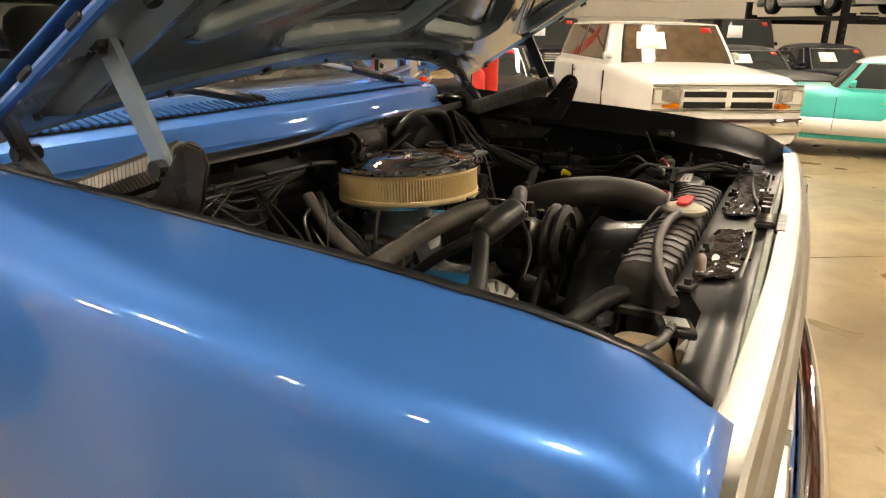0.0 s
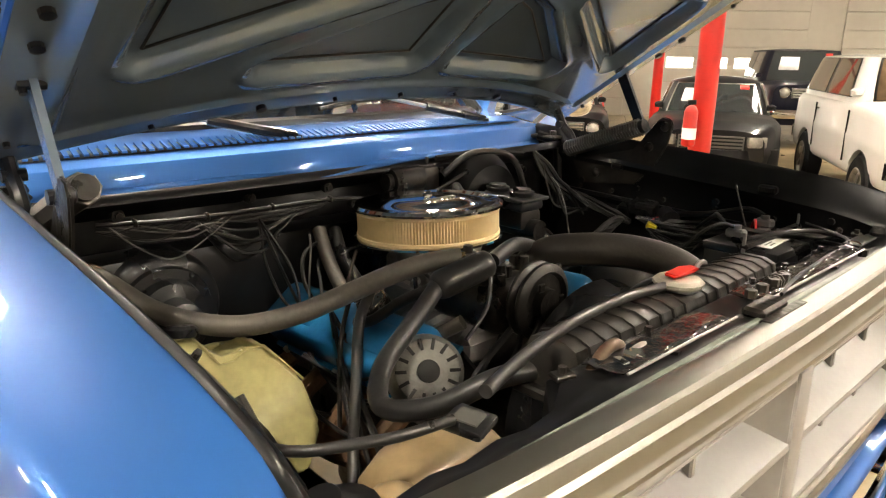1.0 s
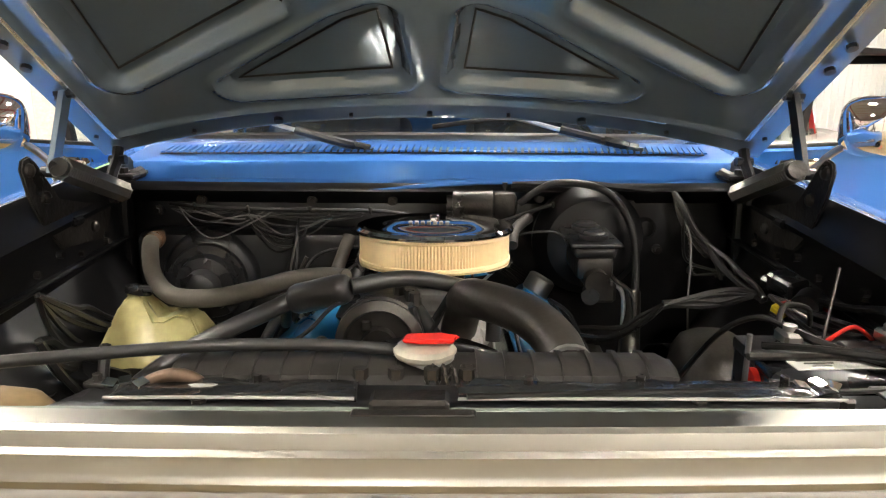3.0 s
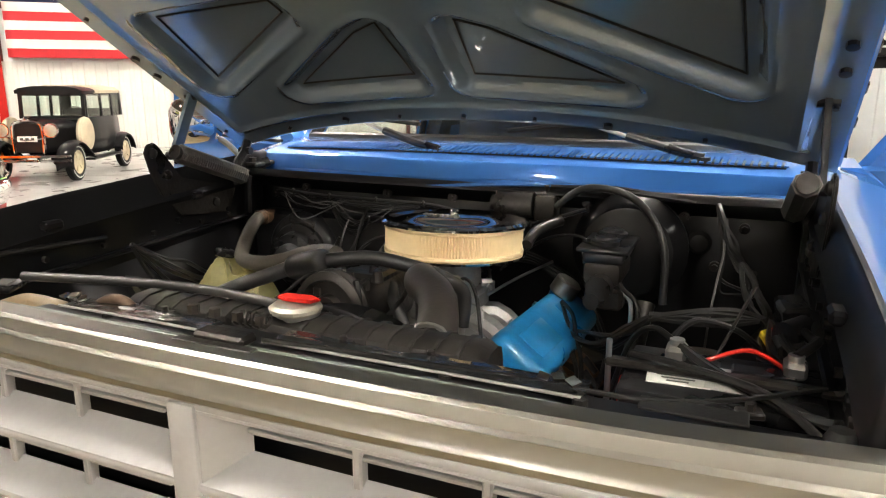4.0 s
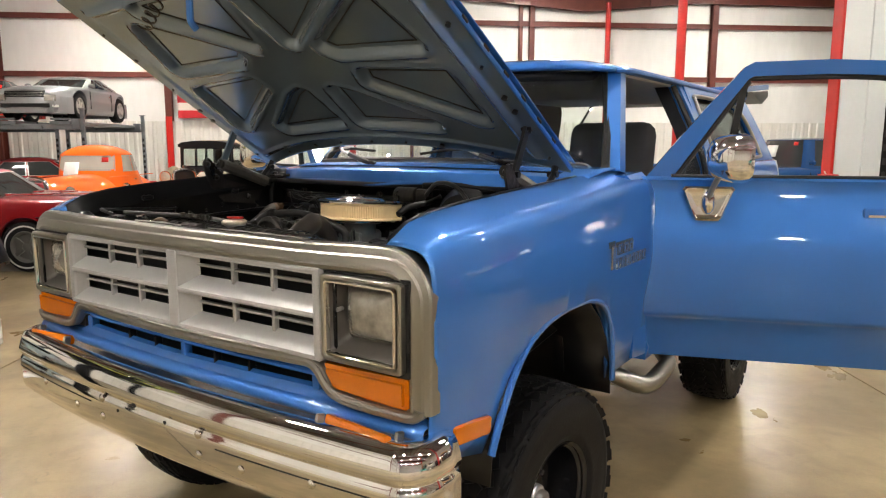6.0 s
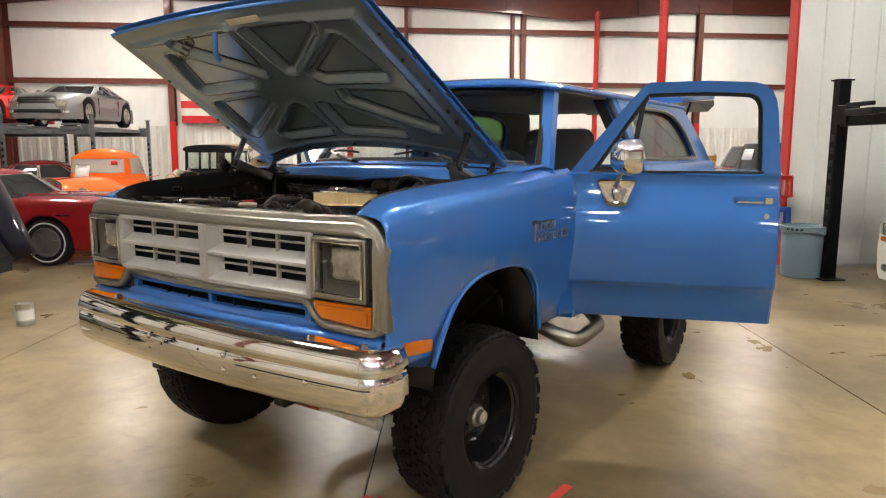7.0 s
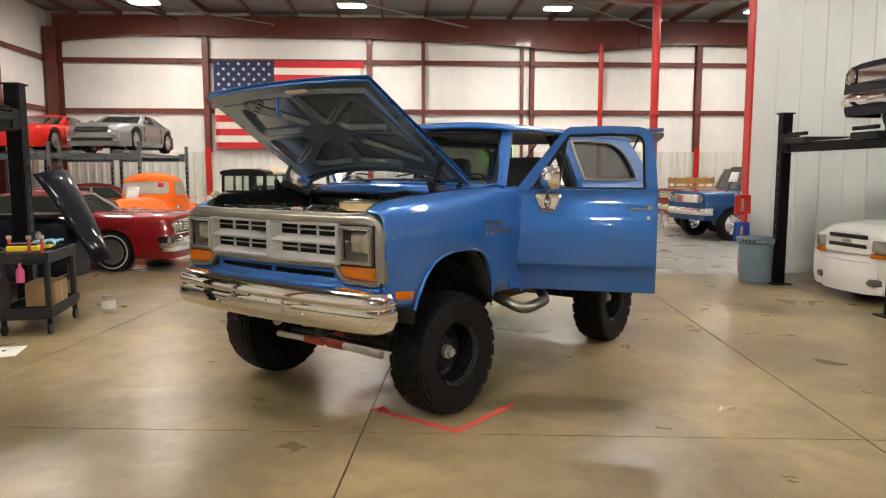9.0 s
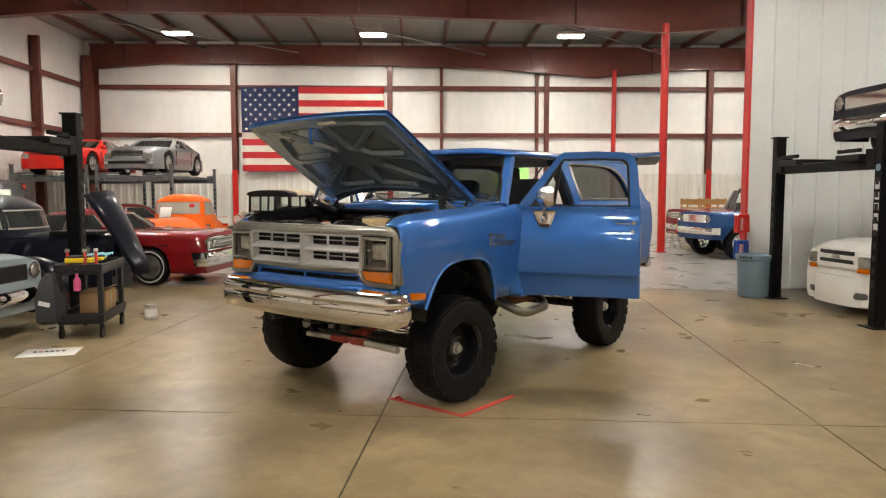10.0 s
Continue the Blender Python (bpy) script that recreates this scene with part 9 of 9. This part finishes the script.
        box(bm, (2.455, 0, z), (0.03, 0.66, 0.055), bev=0.012, seg=2)
        part("grille_slot", bm, RUBBER, pk, "dark slot in the nose")
    bm = B()
    box(bm, (2.475, 0, 0.8), (0.02, 0.15, 0.045), bev=0.012, seg=2)
    part("emblem", bm, CHROME_OLD, pk)
    bm = B()
    for s in (-1, 1):
        box(bm, (2.44, s * 0.5, 0.3), (0.03, 0.2, 0.085), rot=pose(0, 0, 0, 0, 0, 22 * s), bev=0.02, seg=2)
    part("fog_recess", bm, BEZEL, pk, split=True)
    car("car", "dark navy classic sedan up on the black lift", at(8.85, 3.5, 183, 2.2), P_NAVY, bars=7, nose=0.05, L=4.5, W=1.66, H=1.45, wb=2.6, wr=0.32, hood=0.98, belt=0.96, deck=0.95, clear=0.25, sign=False)
    car("car", "deep blue off-road truck with white grille and chrome wheels", at(9.55, 12.1, 190), P_BRONCO, L=3.9, W=1.75, H=1.85, wb=2.34, wr=0.4, hood=1.2, belt=1.2, deck=1.2, clear=0.5, ws0=0.45, ws1=0.3, rr1=-1.7, rr0=-1.85, grille=P_WHITE, rim=CHROME, bars=6, nose=0.02, box_tail=True)
    car("car", "red and white utility truck parked behind", at(10.6, 14.6, 185), P_RED, L=4.7, W=2.0, H=1.85, wb=2.7, wr=0.37, hood=1.2, belt=1.2, deck=1.2, clear=0.45, ws0=0.7, ws1=0.4, rr1=-2.1, rr0=-2.3, roof=P_WHITE, nose=0.02, sign=False)
    # cars on the other side of the hall
    wr_ = car("utility_truck", "white two-door utility truck with chrome grille and amber lamps", at(7.95, -5.15, 172), P_WHITE, L=4.65, W=2.02, H=1.88, wb=2.69, wr=0.38, hood=1.29, belt=1.32, deck=1.3, clear=0.48, ws0=0.85, ws1=0.42, rr1=-2.0, rr0=-2.25, lamps="rect", nose=0.12, box_tail=True, grille=P_WHITE, bars=0, glass=TANGLASS)
    for s in (-1, 1):
        for z in (1.1, 0.98):
            bm = B()
            box(bm, (2.35, s * 0.29, z - 0.04), (0.02, 0.52, 0.075), bev=0.008)
            part("grille_opening", bm, RUBBER, wr_, "dark grille opening")
    bm = B()
    box(bm, (2.33, 0, 1.155), (0.05, 1.84, 0.03), bev=0.01)
    part("hood_trim", bm, CHROME, wr_)
    bm = B()
    box(bm, (2.33, 0, 0.87), (0.05, 1.84, 0.03), bev=0.01)
    part("lower_trim", bm, CHROME, wr_)
    for s in (-1, 1):
        bm = B()
        ring_prism(bm, [(2.36, s * 0.6, 0.94), (2.36, s * 0.92, 0.94), (2.36, s * 0.92, 1.13), (2.36, s * 0.6, 1.13)], [(2.36, s * 0.63, 0.96), (2.36, s * 0.9, 0.96), (2.36, s * 0.9, 1.11), (2.36, s * 0.63, 1.11)], (-0.03, 0, 0))
        part("lamp_frame", bm, CHROME, wr_)
    car("car", "small turquoise and white two-tone vintage car", at(7.4, -8.35, 50), P_TURQ, L=3.8, W=1.56, H=1.45, wb=2.16, wr=0.3, hood=0.98, belt=0.98, deck=0.95, clear=0.25, ws0=0.45, ws1=0.1, rr1=-0.8, rr0=-1.15, lower=P_WHITE, roof=P_WHITE, white=True, sign=False)
    car("car", "black sedan with a pale sign behind the windscreen", at(10.6, -3.3, 166), P_BLACK, L=4.8, W=1.86, H=1.5, lamps="rect", bumper=P_BLACK, nose=0.15, ws0=0.85, ws1=0.1)
    car("car", "dark blue boxy off-road truck", at(15.4, -6.3, 172), P_NAVY, L=4.6, W=1.95, H=2.0, wb=2.6, wr=0.4, hood=1.3, belt=1.3, deck=1.3, clear=0.5, ws0=0.6, ws1=0.45, rr1=-1.9, rr0=-2.1, nose=0.02, box_tail=True)
    car("car", "black classic sedan with bright trim", at(12.2, -9.8, 172), P_BLACK, L=4.9, W=1.9, H=1.45)
    car("car", "dark classic car with a pale sign in the window", at(12.5, -12.2, 172), P_NAVY, L=4.9, W=1.9, H=1.5)
    car("car", "black boxy utility car with a pale sign", at(15.2, -11.6, 172, 0.0), P_BLACK, L=4.6, W=1.95, H=2.05, wb=2.6, wr=0.4, hood=1.3, belt=1.3, deck=1.3, clear=0.5, ws0=0.6, ws1=0.45, rr1=-1.9, rr0=-2.1, nose=0.02, box_tail=True)
    car("car", "silver car standing up on a far lift", at(15.6, -14.6, 172, 2.2), P_SILVER, L=4.6, W=1.8, H=1.4, sign=False)
    car("car", "black classic convertible with chrome front", at(11.9, -0.75, 176), P_BLACK, L=4.9, W=1.85, H=1.4)
    car("car", "dark red and black classic car", at(11.6, 1.75, 178), mat("maroon_car_paint", (0.08, 0.012, 0.016), 0.3, 0.2, 1.0), L=4.9, W=1.85, H=1.4, sign=False)
    car("car", "red muscle car with its hood raised", at(15.6, 1.9, 178), P_BRIGHTRED, hood_up=62, sign=False, **muscle)
    car("car", "bright red sports car parked beyond the black car", at(15.9, -1.1, 176), P_BRIGHTRED, L=4.5, W=1.85, H=1.3, sign=False)
    # wooden delivery wagon
    w = thing("wooden_wagon", "varnished wooden delivery wagon with glazed front", "wagon", at(19.0, -1.25, 178))
    bm = B()
    box(bm, (0, 0, 1.0), (2.6, 2.0, 1.0), bev=0.03)
    part("body", bm, WOOD, w)
    for y in (-0.95, 0.95):
        for x in (-1.2, 1.2):
            bm = B()
            box(bm, (x, y, 1.95), (0.12, 0.12, 0.95), bev=0.01)
            part("post", bm, WOOD, w)
    bm = B()
    loft(bm, [[(x, y * k, z) for y, z in ((-1.1, 2.42), (-1.12, 2.5), (-0.8, 2.66), (0, 2.75), (0.8, 2.66), (1.12, 2.5), (1.1, 2.42))] for x, k in ((1.5, 0.97), (1.45, 1), (-1.45, 1), (-1.5, 0.97))])
    part("roof", bm, WOOD, w)
    bm = B()
    box(bm, (1.2, 0, 2.0), (0.02, 1.8, 0.6))
    part("front_glass", bm, DARKGLASS, w)
    bm = B()
    box(bm, (1.22, 0, 2.31), (0.03, 1.8, 0.05))
    part("glass_bar", bm, WOOD, w)
    for s in (-1, 1):
        wheel_part(w, 0.9, s * 0.85, 0.4, 0.15, s, WOOD)
        wheel_part(w, -0.9, s * 0.85, 0.4, 0.15, s, WOOD)


build_cars()


# ---- lifts and loose things ----
def lift(m, length, width, top=2.14, posts=((0, 0), (0, 1), (1, 0), (1, 1)), height=2.54, label="black four-post car lift", half=0.075, steel=None):
    """A four-post lift; its front end at x = 0, running to +x; width across y."""
    l = thing("car_lift", label, "car lift", m, "car lifts")
    for px, py in posts:
        p = new("post")
        p.parent = l
        p.matrix_basis = pose(px * length, (py - 0.5) * width, 0)
        bm = B()
        prism(bm, [(-half, -half, 0.01), (half, -half, 0.01), (half, half, 0.01), (-half, half, 0.01)], (0, 0, height))
        bmesh.ops.bevel(bm, geom=[e for e in bm.edges if abs(e.verts[0].co.z - e.verts[1].co.z) > 1], offset=0.012, segments=2, affect="EDGES")
        part("upright", bm, steel or LIFTBLACK, p)
        bm = B()
        box(bm, (0, 0, 0.008), (0.3, 0.3, 0.016))
        part("base_plate", bm, steel or LIFTBLACK, p)
        bm = B()
        box(bm, (0, 0, height + 0.015), (half * 2 + 0.04, half * 2 + 0.04, 0.02))
        part("cap", bm, steel or LIFTBLACK, p)
        for k in range(9):
            bm = B()
            box(bm, (-half - 0.003, 0, 0.55 + 0.16 * k), (0.006, 0.06, 0.08))
            part("lock_slot", bm, RUBBER, p)
        bm = B()
        box(bm, (0.0, (0.5 - py) * 0.3, top - 0.02), (0.17, 0.2, 0.24), bev=0.01)
        part("carriage", bm, steel or LIFTBLACK, p)
    for px in sorted({p[0] for p in posts}):
        bm = B()
        box(bm, (px * length, 0, top - 0.09), (0.13, width - 0.1, 0.14), bev=0.01)
        part("cross_beam", bm, steel or LIFTBLACK, l)
    for s in (-1, 1):
        bm = B()
        box(bm, (length / 2, s * width * 0.29, top), (length + 0.3, 0.5, 0.085), bev=0.008)
        r = part("runway", bm, steel or LIFTSTEEL, l)
        bm = B()
        box(bm, (-0.12, s * width * 0.29, top + 0.09), (0.05, 0.46, 0.05), bev=0.008)
        part("stop", bm, steel or LIFTBLACK, r)
    return l


black = lift(at(6.08, 3.5, 0), 4.6, 2.48)
bars = B()
for k in range(5):
    box(bars, (-0.077, -1.24, 1.78 - 0.13 * k), (0.004, 0.075, 0.09), bev=0.0)
part("post_lettering", bars, TEXTGREY, black, "pale lettering bars on the post", split=True)
bm = B()
cyl(bm, (-0.074, -1.24, 2.0), (-0.08, -1.24, 2.0), 0.045, n=20)
part("post_emblem", bm, BINBLUE, black)
lift(at(-4.2, 1.85, 180), 5.4, 2.9, top=2.34, height=2.72, half=0.088, label="black four-post car lift beside the tool cart")
for u_ in (-8.03, -10.5):
    lift(at(u_, 14.95, 88.5), 4.1, 2.2, top=2.22, height=2.54, half=0.045, label="grey four-post lift carrying a sports coupe", steel=LIFTGREY)
lift(at(13.2, -14.5, -8), 4.6, 2.6, top=2.1, label="black four-post lift in the far corner")

# grey bin
b_ = thing("waste_bin", "blue-grey round plastic waste bin beside the lift post", "bin", at(5.86, 4.98, 0))
bm = B()
lathe(bm, [(0.235, 0.0), (0.245, 0.01), (0.268, 0.6), (0.295, 0.62), (0.298, 0.68), (0.285, 0.69), (0.27, 0.66), (0.235, 0.05), (0, 0.04)], 40)
part("body", bm, BINBLUE, b_)
for k in range(4):
    bm = B()
    a = radians(200 + 11 * k)
    box(bm, (0.2985 * math.cos(a), 0.2985 * math.sin(a), 0.65), (0.004, 0.036, 0.028), rot=Matrix.Rotation(a, 4, "Z"))
    part("lettering", bm, BLACK, b_)
for a in (100, 280):
    bm = B()
    c_, s_ = math.cos(radians(a)), math.sin(radians(a))
    tube(bm, [(0.29 * c_ - 0.07 * s_, 0.29 * s_ + 0.07 * c_, 0.64), (0.34 * c_, 0.34 * s_, 0.6), (0.29 * c_ + 0.07 * s_, 0.29 * s_ - 0.07 * c_, 0.64)], 0.014, 8)
    part("handle", bm, BINBLUE, b_)

# tool cart with its load
cart = thing("utility_cart", "dark grey two-shelf plastic utility cart", "cart", at(-3.66, 2.5, 8))
for z in (0.2, 0.78):
    bm = B()
    box(bm, (0, 0, z), (0.5, 0.95, 0.05), bev=0.012)
    ring_prism(bm, [(-0.26, -0.48, z + 0.02), (0.26, -0.48, z + 0.02), (0.26, 0.48, z + 0.02), (-0.26, 0.48, z + 0.02)], [(-0.235, -0.455, z + 0.02), (0.235, -0.455, z + 0.02), (0.235, 0.455, z + 0.02), (-0.235, 0.455, z + 0.02)], (0, 0, 0.075))
    part("shelf", bm, DARKGREY, cart)
for x in (-0.22, 0.22):
    for y in (-0.42, 0.42):
        bm = B()
        box(bm, (x, y, 0.5), (0.055, 0.08, 0.56), bev=0.015, seg=2)
        part("leg", bm, DARKGREY, cart)
        bm = B()
        cyl(bm, (x - 0.015, y, 0.065), (x + 0.015, y, 0.065), 0.062, n=18)
        box(bm, (x, y, 0.14), (0.05, 0.05, 0.07), bev=0.01)
        part("castor", bm, RUBBER, cart)
cm = at(-3.66, 2.5, 8)


def loose(name, label, category, pos, build):
    t = thing(name, label, category, cm @ pose(*pos))
    for nm, material, fn in build:
        one(nm, material, fn, t)
    return t


loose("cardboard_box", "brown cardboard box on the lower cart shelf", "box", (0.03, 0.12, 0.246), [("box", CARD, lambda b: box(b, (0, 0, 0.13), (0.3, 0.42, 0.26), bev=0.004)), ("flap", CARD, lambda b: box(b, (0.1, 0.0, 0.275), (0.14, 0.4, 0.006), rot=pose(0, 0, 0, 0, -18, 0))), ("tape", BOTTLE, lambda b: box(b, (0.151, 0, 0.13), (0.003, 0.06, 0.24)))])
loose("tool_case", "yellow and black tool case on the cart", "tool case", (-0.02, -0.28, 0.88), [("case", YELLOW, lambda b: box(b, (0, 0, 0.035), (0.3, 0.22, 0.06), bev=0.012)), ("lid", BLACK, lambda b: box(b, (0, 0, 0.075), (0.28, 0.2, 0.02), bev=0.008))])
loose("rag", "crumpled light blue rag on the cart", "rag", (0.05, 0.2, 0.88), [("cloth", mat("light_blue_cloth", (0.2, 0.5, 0.62), 0.9), lambda b: grid(b, [[(0.04 * i - 0.12, 0.05 * j - 0.15, 0.03 + 0.045 * abs(math.sin(i * 2.1 + j * 1.3))) for j in range(7)] for i in range(7)]))])
loose("glove", "yellow work glove on the cart", "glove", (0.1, -0.02, 0.88), [("palm", YELLOW, lambda b: box(b, (0, 0, 0.02), (0.1, 0.12, 0.035), bev=0.015, seg=2)), ("fingers", YELLOW, lambda b: [tube(b, [(-0.03 + 0.02 * k, 0.05, 0.02), (-0.035 + 0.024 * k, 0.1, 0.03), (-0.04 + 0.026 * k, 0.14, 0.015)], 0.01, 6) for k in range(4)])])
for dx, dy, material, lab in ((-0.15, -0.36, REDPLASTIC, "red clamp handle on the cart"), (0.05, -0.4, REDAXLE, "dark red hand tool on the cart"), (0.16, -0.36, REDPLASTIC, "red grip of a tool on the cart")):
    loose("hand_tool", lab, "tool", (dx, dy, 0.86), [("grip", material, lambda b: tube(b, [(0, 0, 0.0), (0.01, 0.0, 0.07), (0, 0.02, 0.15)], 0.016, 8)), ("head", STEEL, lambda b: box(b, (0, 0.02, 0.17), (0.05, 0.02, 0.04), bev=0.006))])
loose("spray_bottle", "pink plastic bottle hanging on the cart", "bottle", (0.0, -0.52, 0.58), [("bottle", mat("pink_plastic", (0.6, 0.1, 0.25), 0.4), lambda b: lathe(b, [(0.035, 0), (0.04, 0.02), (0.04, 0.12), (0.015, 0.16), (0.015, 0.2), (0, 0.2)], 18)), ("cap", BLACK, lambda b: lathe(b, [(0.018, 0.2), (0.018, 0.25), (0, 0.25)], 12))])
loose("tool_bag", "black fabric bag hanging from the cart", "bag", (-0.32, -0.42, 0.2), [("bag", SEAT, lambda b: loft(b, [[(x * k, y * k + 0.02, z) for x, y in ((-0.1, -0.2), (0.1, -0.2), (0.14, 0), (0.1, 0.2), (-0.1, 0.2), (-0.14, 0))] for z, k in ((0.0, 0.7), (0.04, 1.0), (0.3, 1.05), (0.5, 0.7), (0.58, 0.3))])), ("print", TEXTGREY, lambda b: box(b, (0.0, -0.215, 0.25), (0.12, 0.003, 0.05), rot=pose(0, 0, 0, 0, 15, 0)))])
# can, paper, hose reel, crates
can = thing("metal_can", "dented silver metal can on the floor", "can", at(-3.26, 3.3, 30))
one("can_body", STEEL, lambda b: lathe(b, [(0.08, 0), (0.084, 0.004), (0.082, 0.01), (0.082, 0.2), (0.086, 0.206), (0.084, 0.21), (0.078, 0.2), (0.0, 0.2)], 32), can)
one("label", WHITE, lambda b: lathe(b, [(0.0835, 0.05), (0.0838, 0.052), (0.0838, 0.15), (0.0835, 0.152)], 32, I4, False), can)
pap = thing("paper_sheet", "white printed paper sheet lying on the floor", "paper", at(-3.6, 1.36, 12))
one("sheet", WHITE, lambda b: grid(b, [[(x, y, 0.004 + 0.004 * abs(math.sin(3 * x + 2 * y))) for y in (-0.2, 0, 0.2)] for x in (-0.28, -0.1, 0.1, 0.28)]), pap, solid=0.002)
for k in range(6):
    one("print_line", DARKGREY if k != 1 else REDPLASTIC, lambda b: box(b, (-0.15 + 0.055 * k, 0.02, 0.0115), (0.035, 0.06, 0.001), rot=pose(0, 0, 0, 0, 0, 20)), pap)
for z, material, lab in ((1.0, REDPAINT, "red lift adapter hanging on the red post"), (0.55, mat("blue_tool_paint", (0.02, 0.08, 0.4), 0.4), "blue lift adapter hanging on the red post")):
    h_ = thing("lift_adapter", lab, "tool", at(5.94, 5.62, 0, z))
    for k in range(2):
        one("frame", material, lambda b: ring_prism(b, [(-0.11, -0.05 + 0.1 * k, 0), (0.11, -0.05 + 0.1 * k, 0.02), (0.1, -0.05 + 0.1 * k, 0.3), (-0.1, -0.05 + 0.1 * k, 0.3)], [(-0.07, -0.05 + 0.1 * k, 0.04), (0.07, -0.05 + 0.1 * k, 0.05), (0.06, -0.05 + 0.1 * k, 0.26), (-0.06, -0.05 + 0.1 * k, 0.26)], (0, 0.03, 0)), h_)
    one("pad", material, lambda b: box(b, (0, 0.02, 0.31), (0.2, 0.16, 0.03), bev=0.008), h_)
    one("rod", STEEL, lambda b: cyl(b, (0, 0.02, 0.05), (0, 0.02, 0.29), 0.02, n=12), h_)
    one("hook", STEEL, lambda b: tube(b, [(0, 0.05, 0.31), (0, 0.1, 0.36), (0.03, 0.13, 0.34)], 0.008, 6), h_)
ext = thing("fire_extinguisher", "red fire extinguisher at the foot of the red column", "extinguisher", at(6.42, -2.0, 0, 0.85))
one("cylinder", REDPAINT, lambda b: lathe(b, [(0.06, 0), (0.075, 0.02), (0.075, 0.38), (0.05, 0.43), (0.02, 0.45), (0, 0.45)], 24), ext)
one("label", WHITE, lambda b: lathe(b, [(0.0762, 0.08), (0.0765, 0.082), (0.0765, 0.2), (0.0762, 0.202)], 24, I4, False), ext)
one("valve", BLACK, lambda b: (box(b, (0, 0, 0.48), (0.03, 0.09, 0.05), bev=0.006), tube(b, [(0, 0.04, 0.47), (0.08, 0.06, 0.4), (0.09, 0.05, 0.15)], 0.01, 6)), ext)
one("bracket", STEEL, lambda b: box(b, (0.09, 0, 0.22), (0.03, 0.12, 0.05), bev=0.004), ext)
for k, (u, v) in enumerate(((10.7, 19.4), (11.5, 19.5))):
    cr = thing("wooden_crate", "stack of worn wooden crates by the wall", "crate", at(u, v, 4 * k))
    for i in range(5):
        for s in (-1, 1):
            one("slat", WOOD, lambda b: box(b, (0, s * 0.3, 0.16 + 0.3 * i), (0.75, 0.02, 0.2), bev=0.003), cr)
    for x in (-0.33, 0.33):
        for y in (-0.27, 0.27):
            one("corner_post", WOOD, lambda b: box(b, (x, y, 0.75), (0.05, 0.05, 1.5), bev=0.003), cr)
lad = thing("step_stool", "small aluminium step stool", "stool", at(8.2, 14.8, 10))
for s in (-1, 1):
    one("leg", ALLOY, lambda b: (cyl(b, (0.2, s * 0.18, 0), (0.05, s * 0.15, 0.5), 0.014, n=8), cyl(b, (-0.2, s * 0.18, 0), (-0.05, s * 0.15, 0.5), 0.014, n=8)), lad, split=True)
for z, x in ((0.5, 0.0), (0.25, 0.12)):
    one("step", ALLOY, lambda b: box(b, (x, 0, z), (0.16, 0.34, 0.02), bev=0.004), lad)

# flag
fl = thing("flag", "large striped flag with stars hung on the wall", "flag", HALL @ pose(-6.24, BACK - 0.26, 2.55))
FW, FH = 5.4, 3.17
for i in range(13):
    one("stripe", FLAGRED if i % 2 == 0 else FLAGWHITE, lambda b: grid(b, [[(FW * k / 30, 0.006 * math.sin(k * 0.9 + i * 0.1) + 0.008 * math.sin(k * 0.37), FH - FH * j / 13) for j in (i, i + 0.02, i + 0.5, i + 0.98, i + 1)] for k in range(31)]), fl, solid=0.003)
one("canton", FLAGBLUE, lambda b: grid(b, [[(FW * 0.4 * k / 12, -0.01 + 0.006 * math.sin(k * 0.9), FH - FH * 7 / 13 * j / 4) for j in range(5)] for k in range(13)]), fl, solid=0.003)
for r in range(9):
    for q in range(6 if r % 2 == 0 else 5):
        cx = FW * 0.4 * ((q + 0.5) / 6 if r % 2 == 0 else (q + 1) / 6)
        cz = FH - FH * 7 / 13 * (r + 0.7) / 9.4
        bm = B()
        prism(bm, [(cx + (0.075 if k % 2 == 0 else 0.03) * math.sin(math.pi * k / 5), -0.05, cz + (0.075 if k % 2 == 0 else 0.03) * math.cos(math.pi * k / 5)) for k in range(10)], (0, 0.004, 0))
        part("star", bm, FLAGWHITE, fl)


# ---- floor slabs, divided by saw joints ----
def build_floor():
    floor = tagged(new("floor"), "polished tan concrete floor with saw joints", "floor", kind="structure")
    floor.matrix_basis = pose(0, 0, 0, 0, 0, 125.5)
    us = [0.13 + 3.24 * i for i in range(-7, 9)]
    vs = [-0.905 + 7.26 * i for i in range(-5, 5)]
    gap = 0.006
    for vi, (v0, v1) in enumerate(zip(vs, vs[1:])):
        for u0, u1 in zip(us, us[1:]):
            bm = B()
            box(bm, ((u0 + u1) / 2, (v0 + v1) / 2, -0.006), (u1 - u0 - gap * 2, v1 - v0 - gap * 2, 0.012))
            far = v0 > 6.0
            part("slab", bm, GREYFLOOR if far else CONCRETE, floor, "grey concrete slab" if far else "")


build_floor()

# red tape corner on the floor by the front wheel
tape = thing("floor_tape", "red tape corner stuck on the concrete floor", "tape")
for a, b in (((0.285, 0.36), (0.265, 1.13)), ((0.28, 1.115), (-0.42, 1.122))):
    bm = B()
    d = (Vector(b) - Vector(a))
    c = (Vector(a) + Vector(b)) / 2
    box(bm, (c.x, c.y, 0.0015), (d.length, 0.048, 0.003), rot=Matrix.Rotation(math.atan2(d.y, d.x), 4, "Z"))
    part("tape_strip", bm, TAPE, tape)
bm = B()
tube(bm, [(0.275, 0.44, 0.004), (0.30, 0.45, 0.02), (0.29, 0.48, 0.035), (0.27, 0.47, 0.02), (0.27, 0.5, 0.006)], 0.01, 6)
part("tape_curl", bm, TAPE, tape)
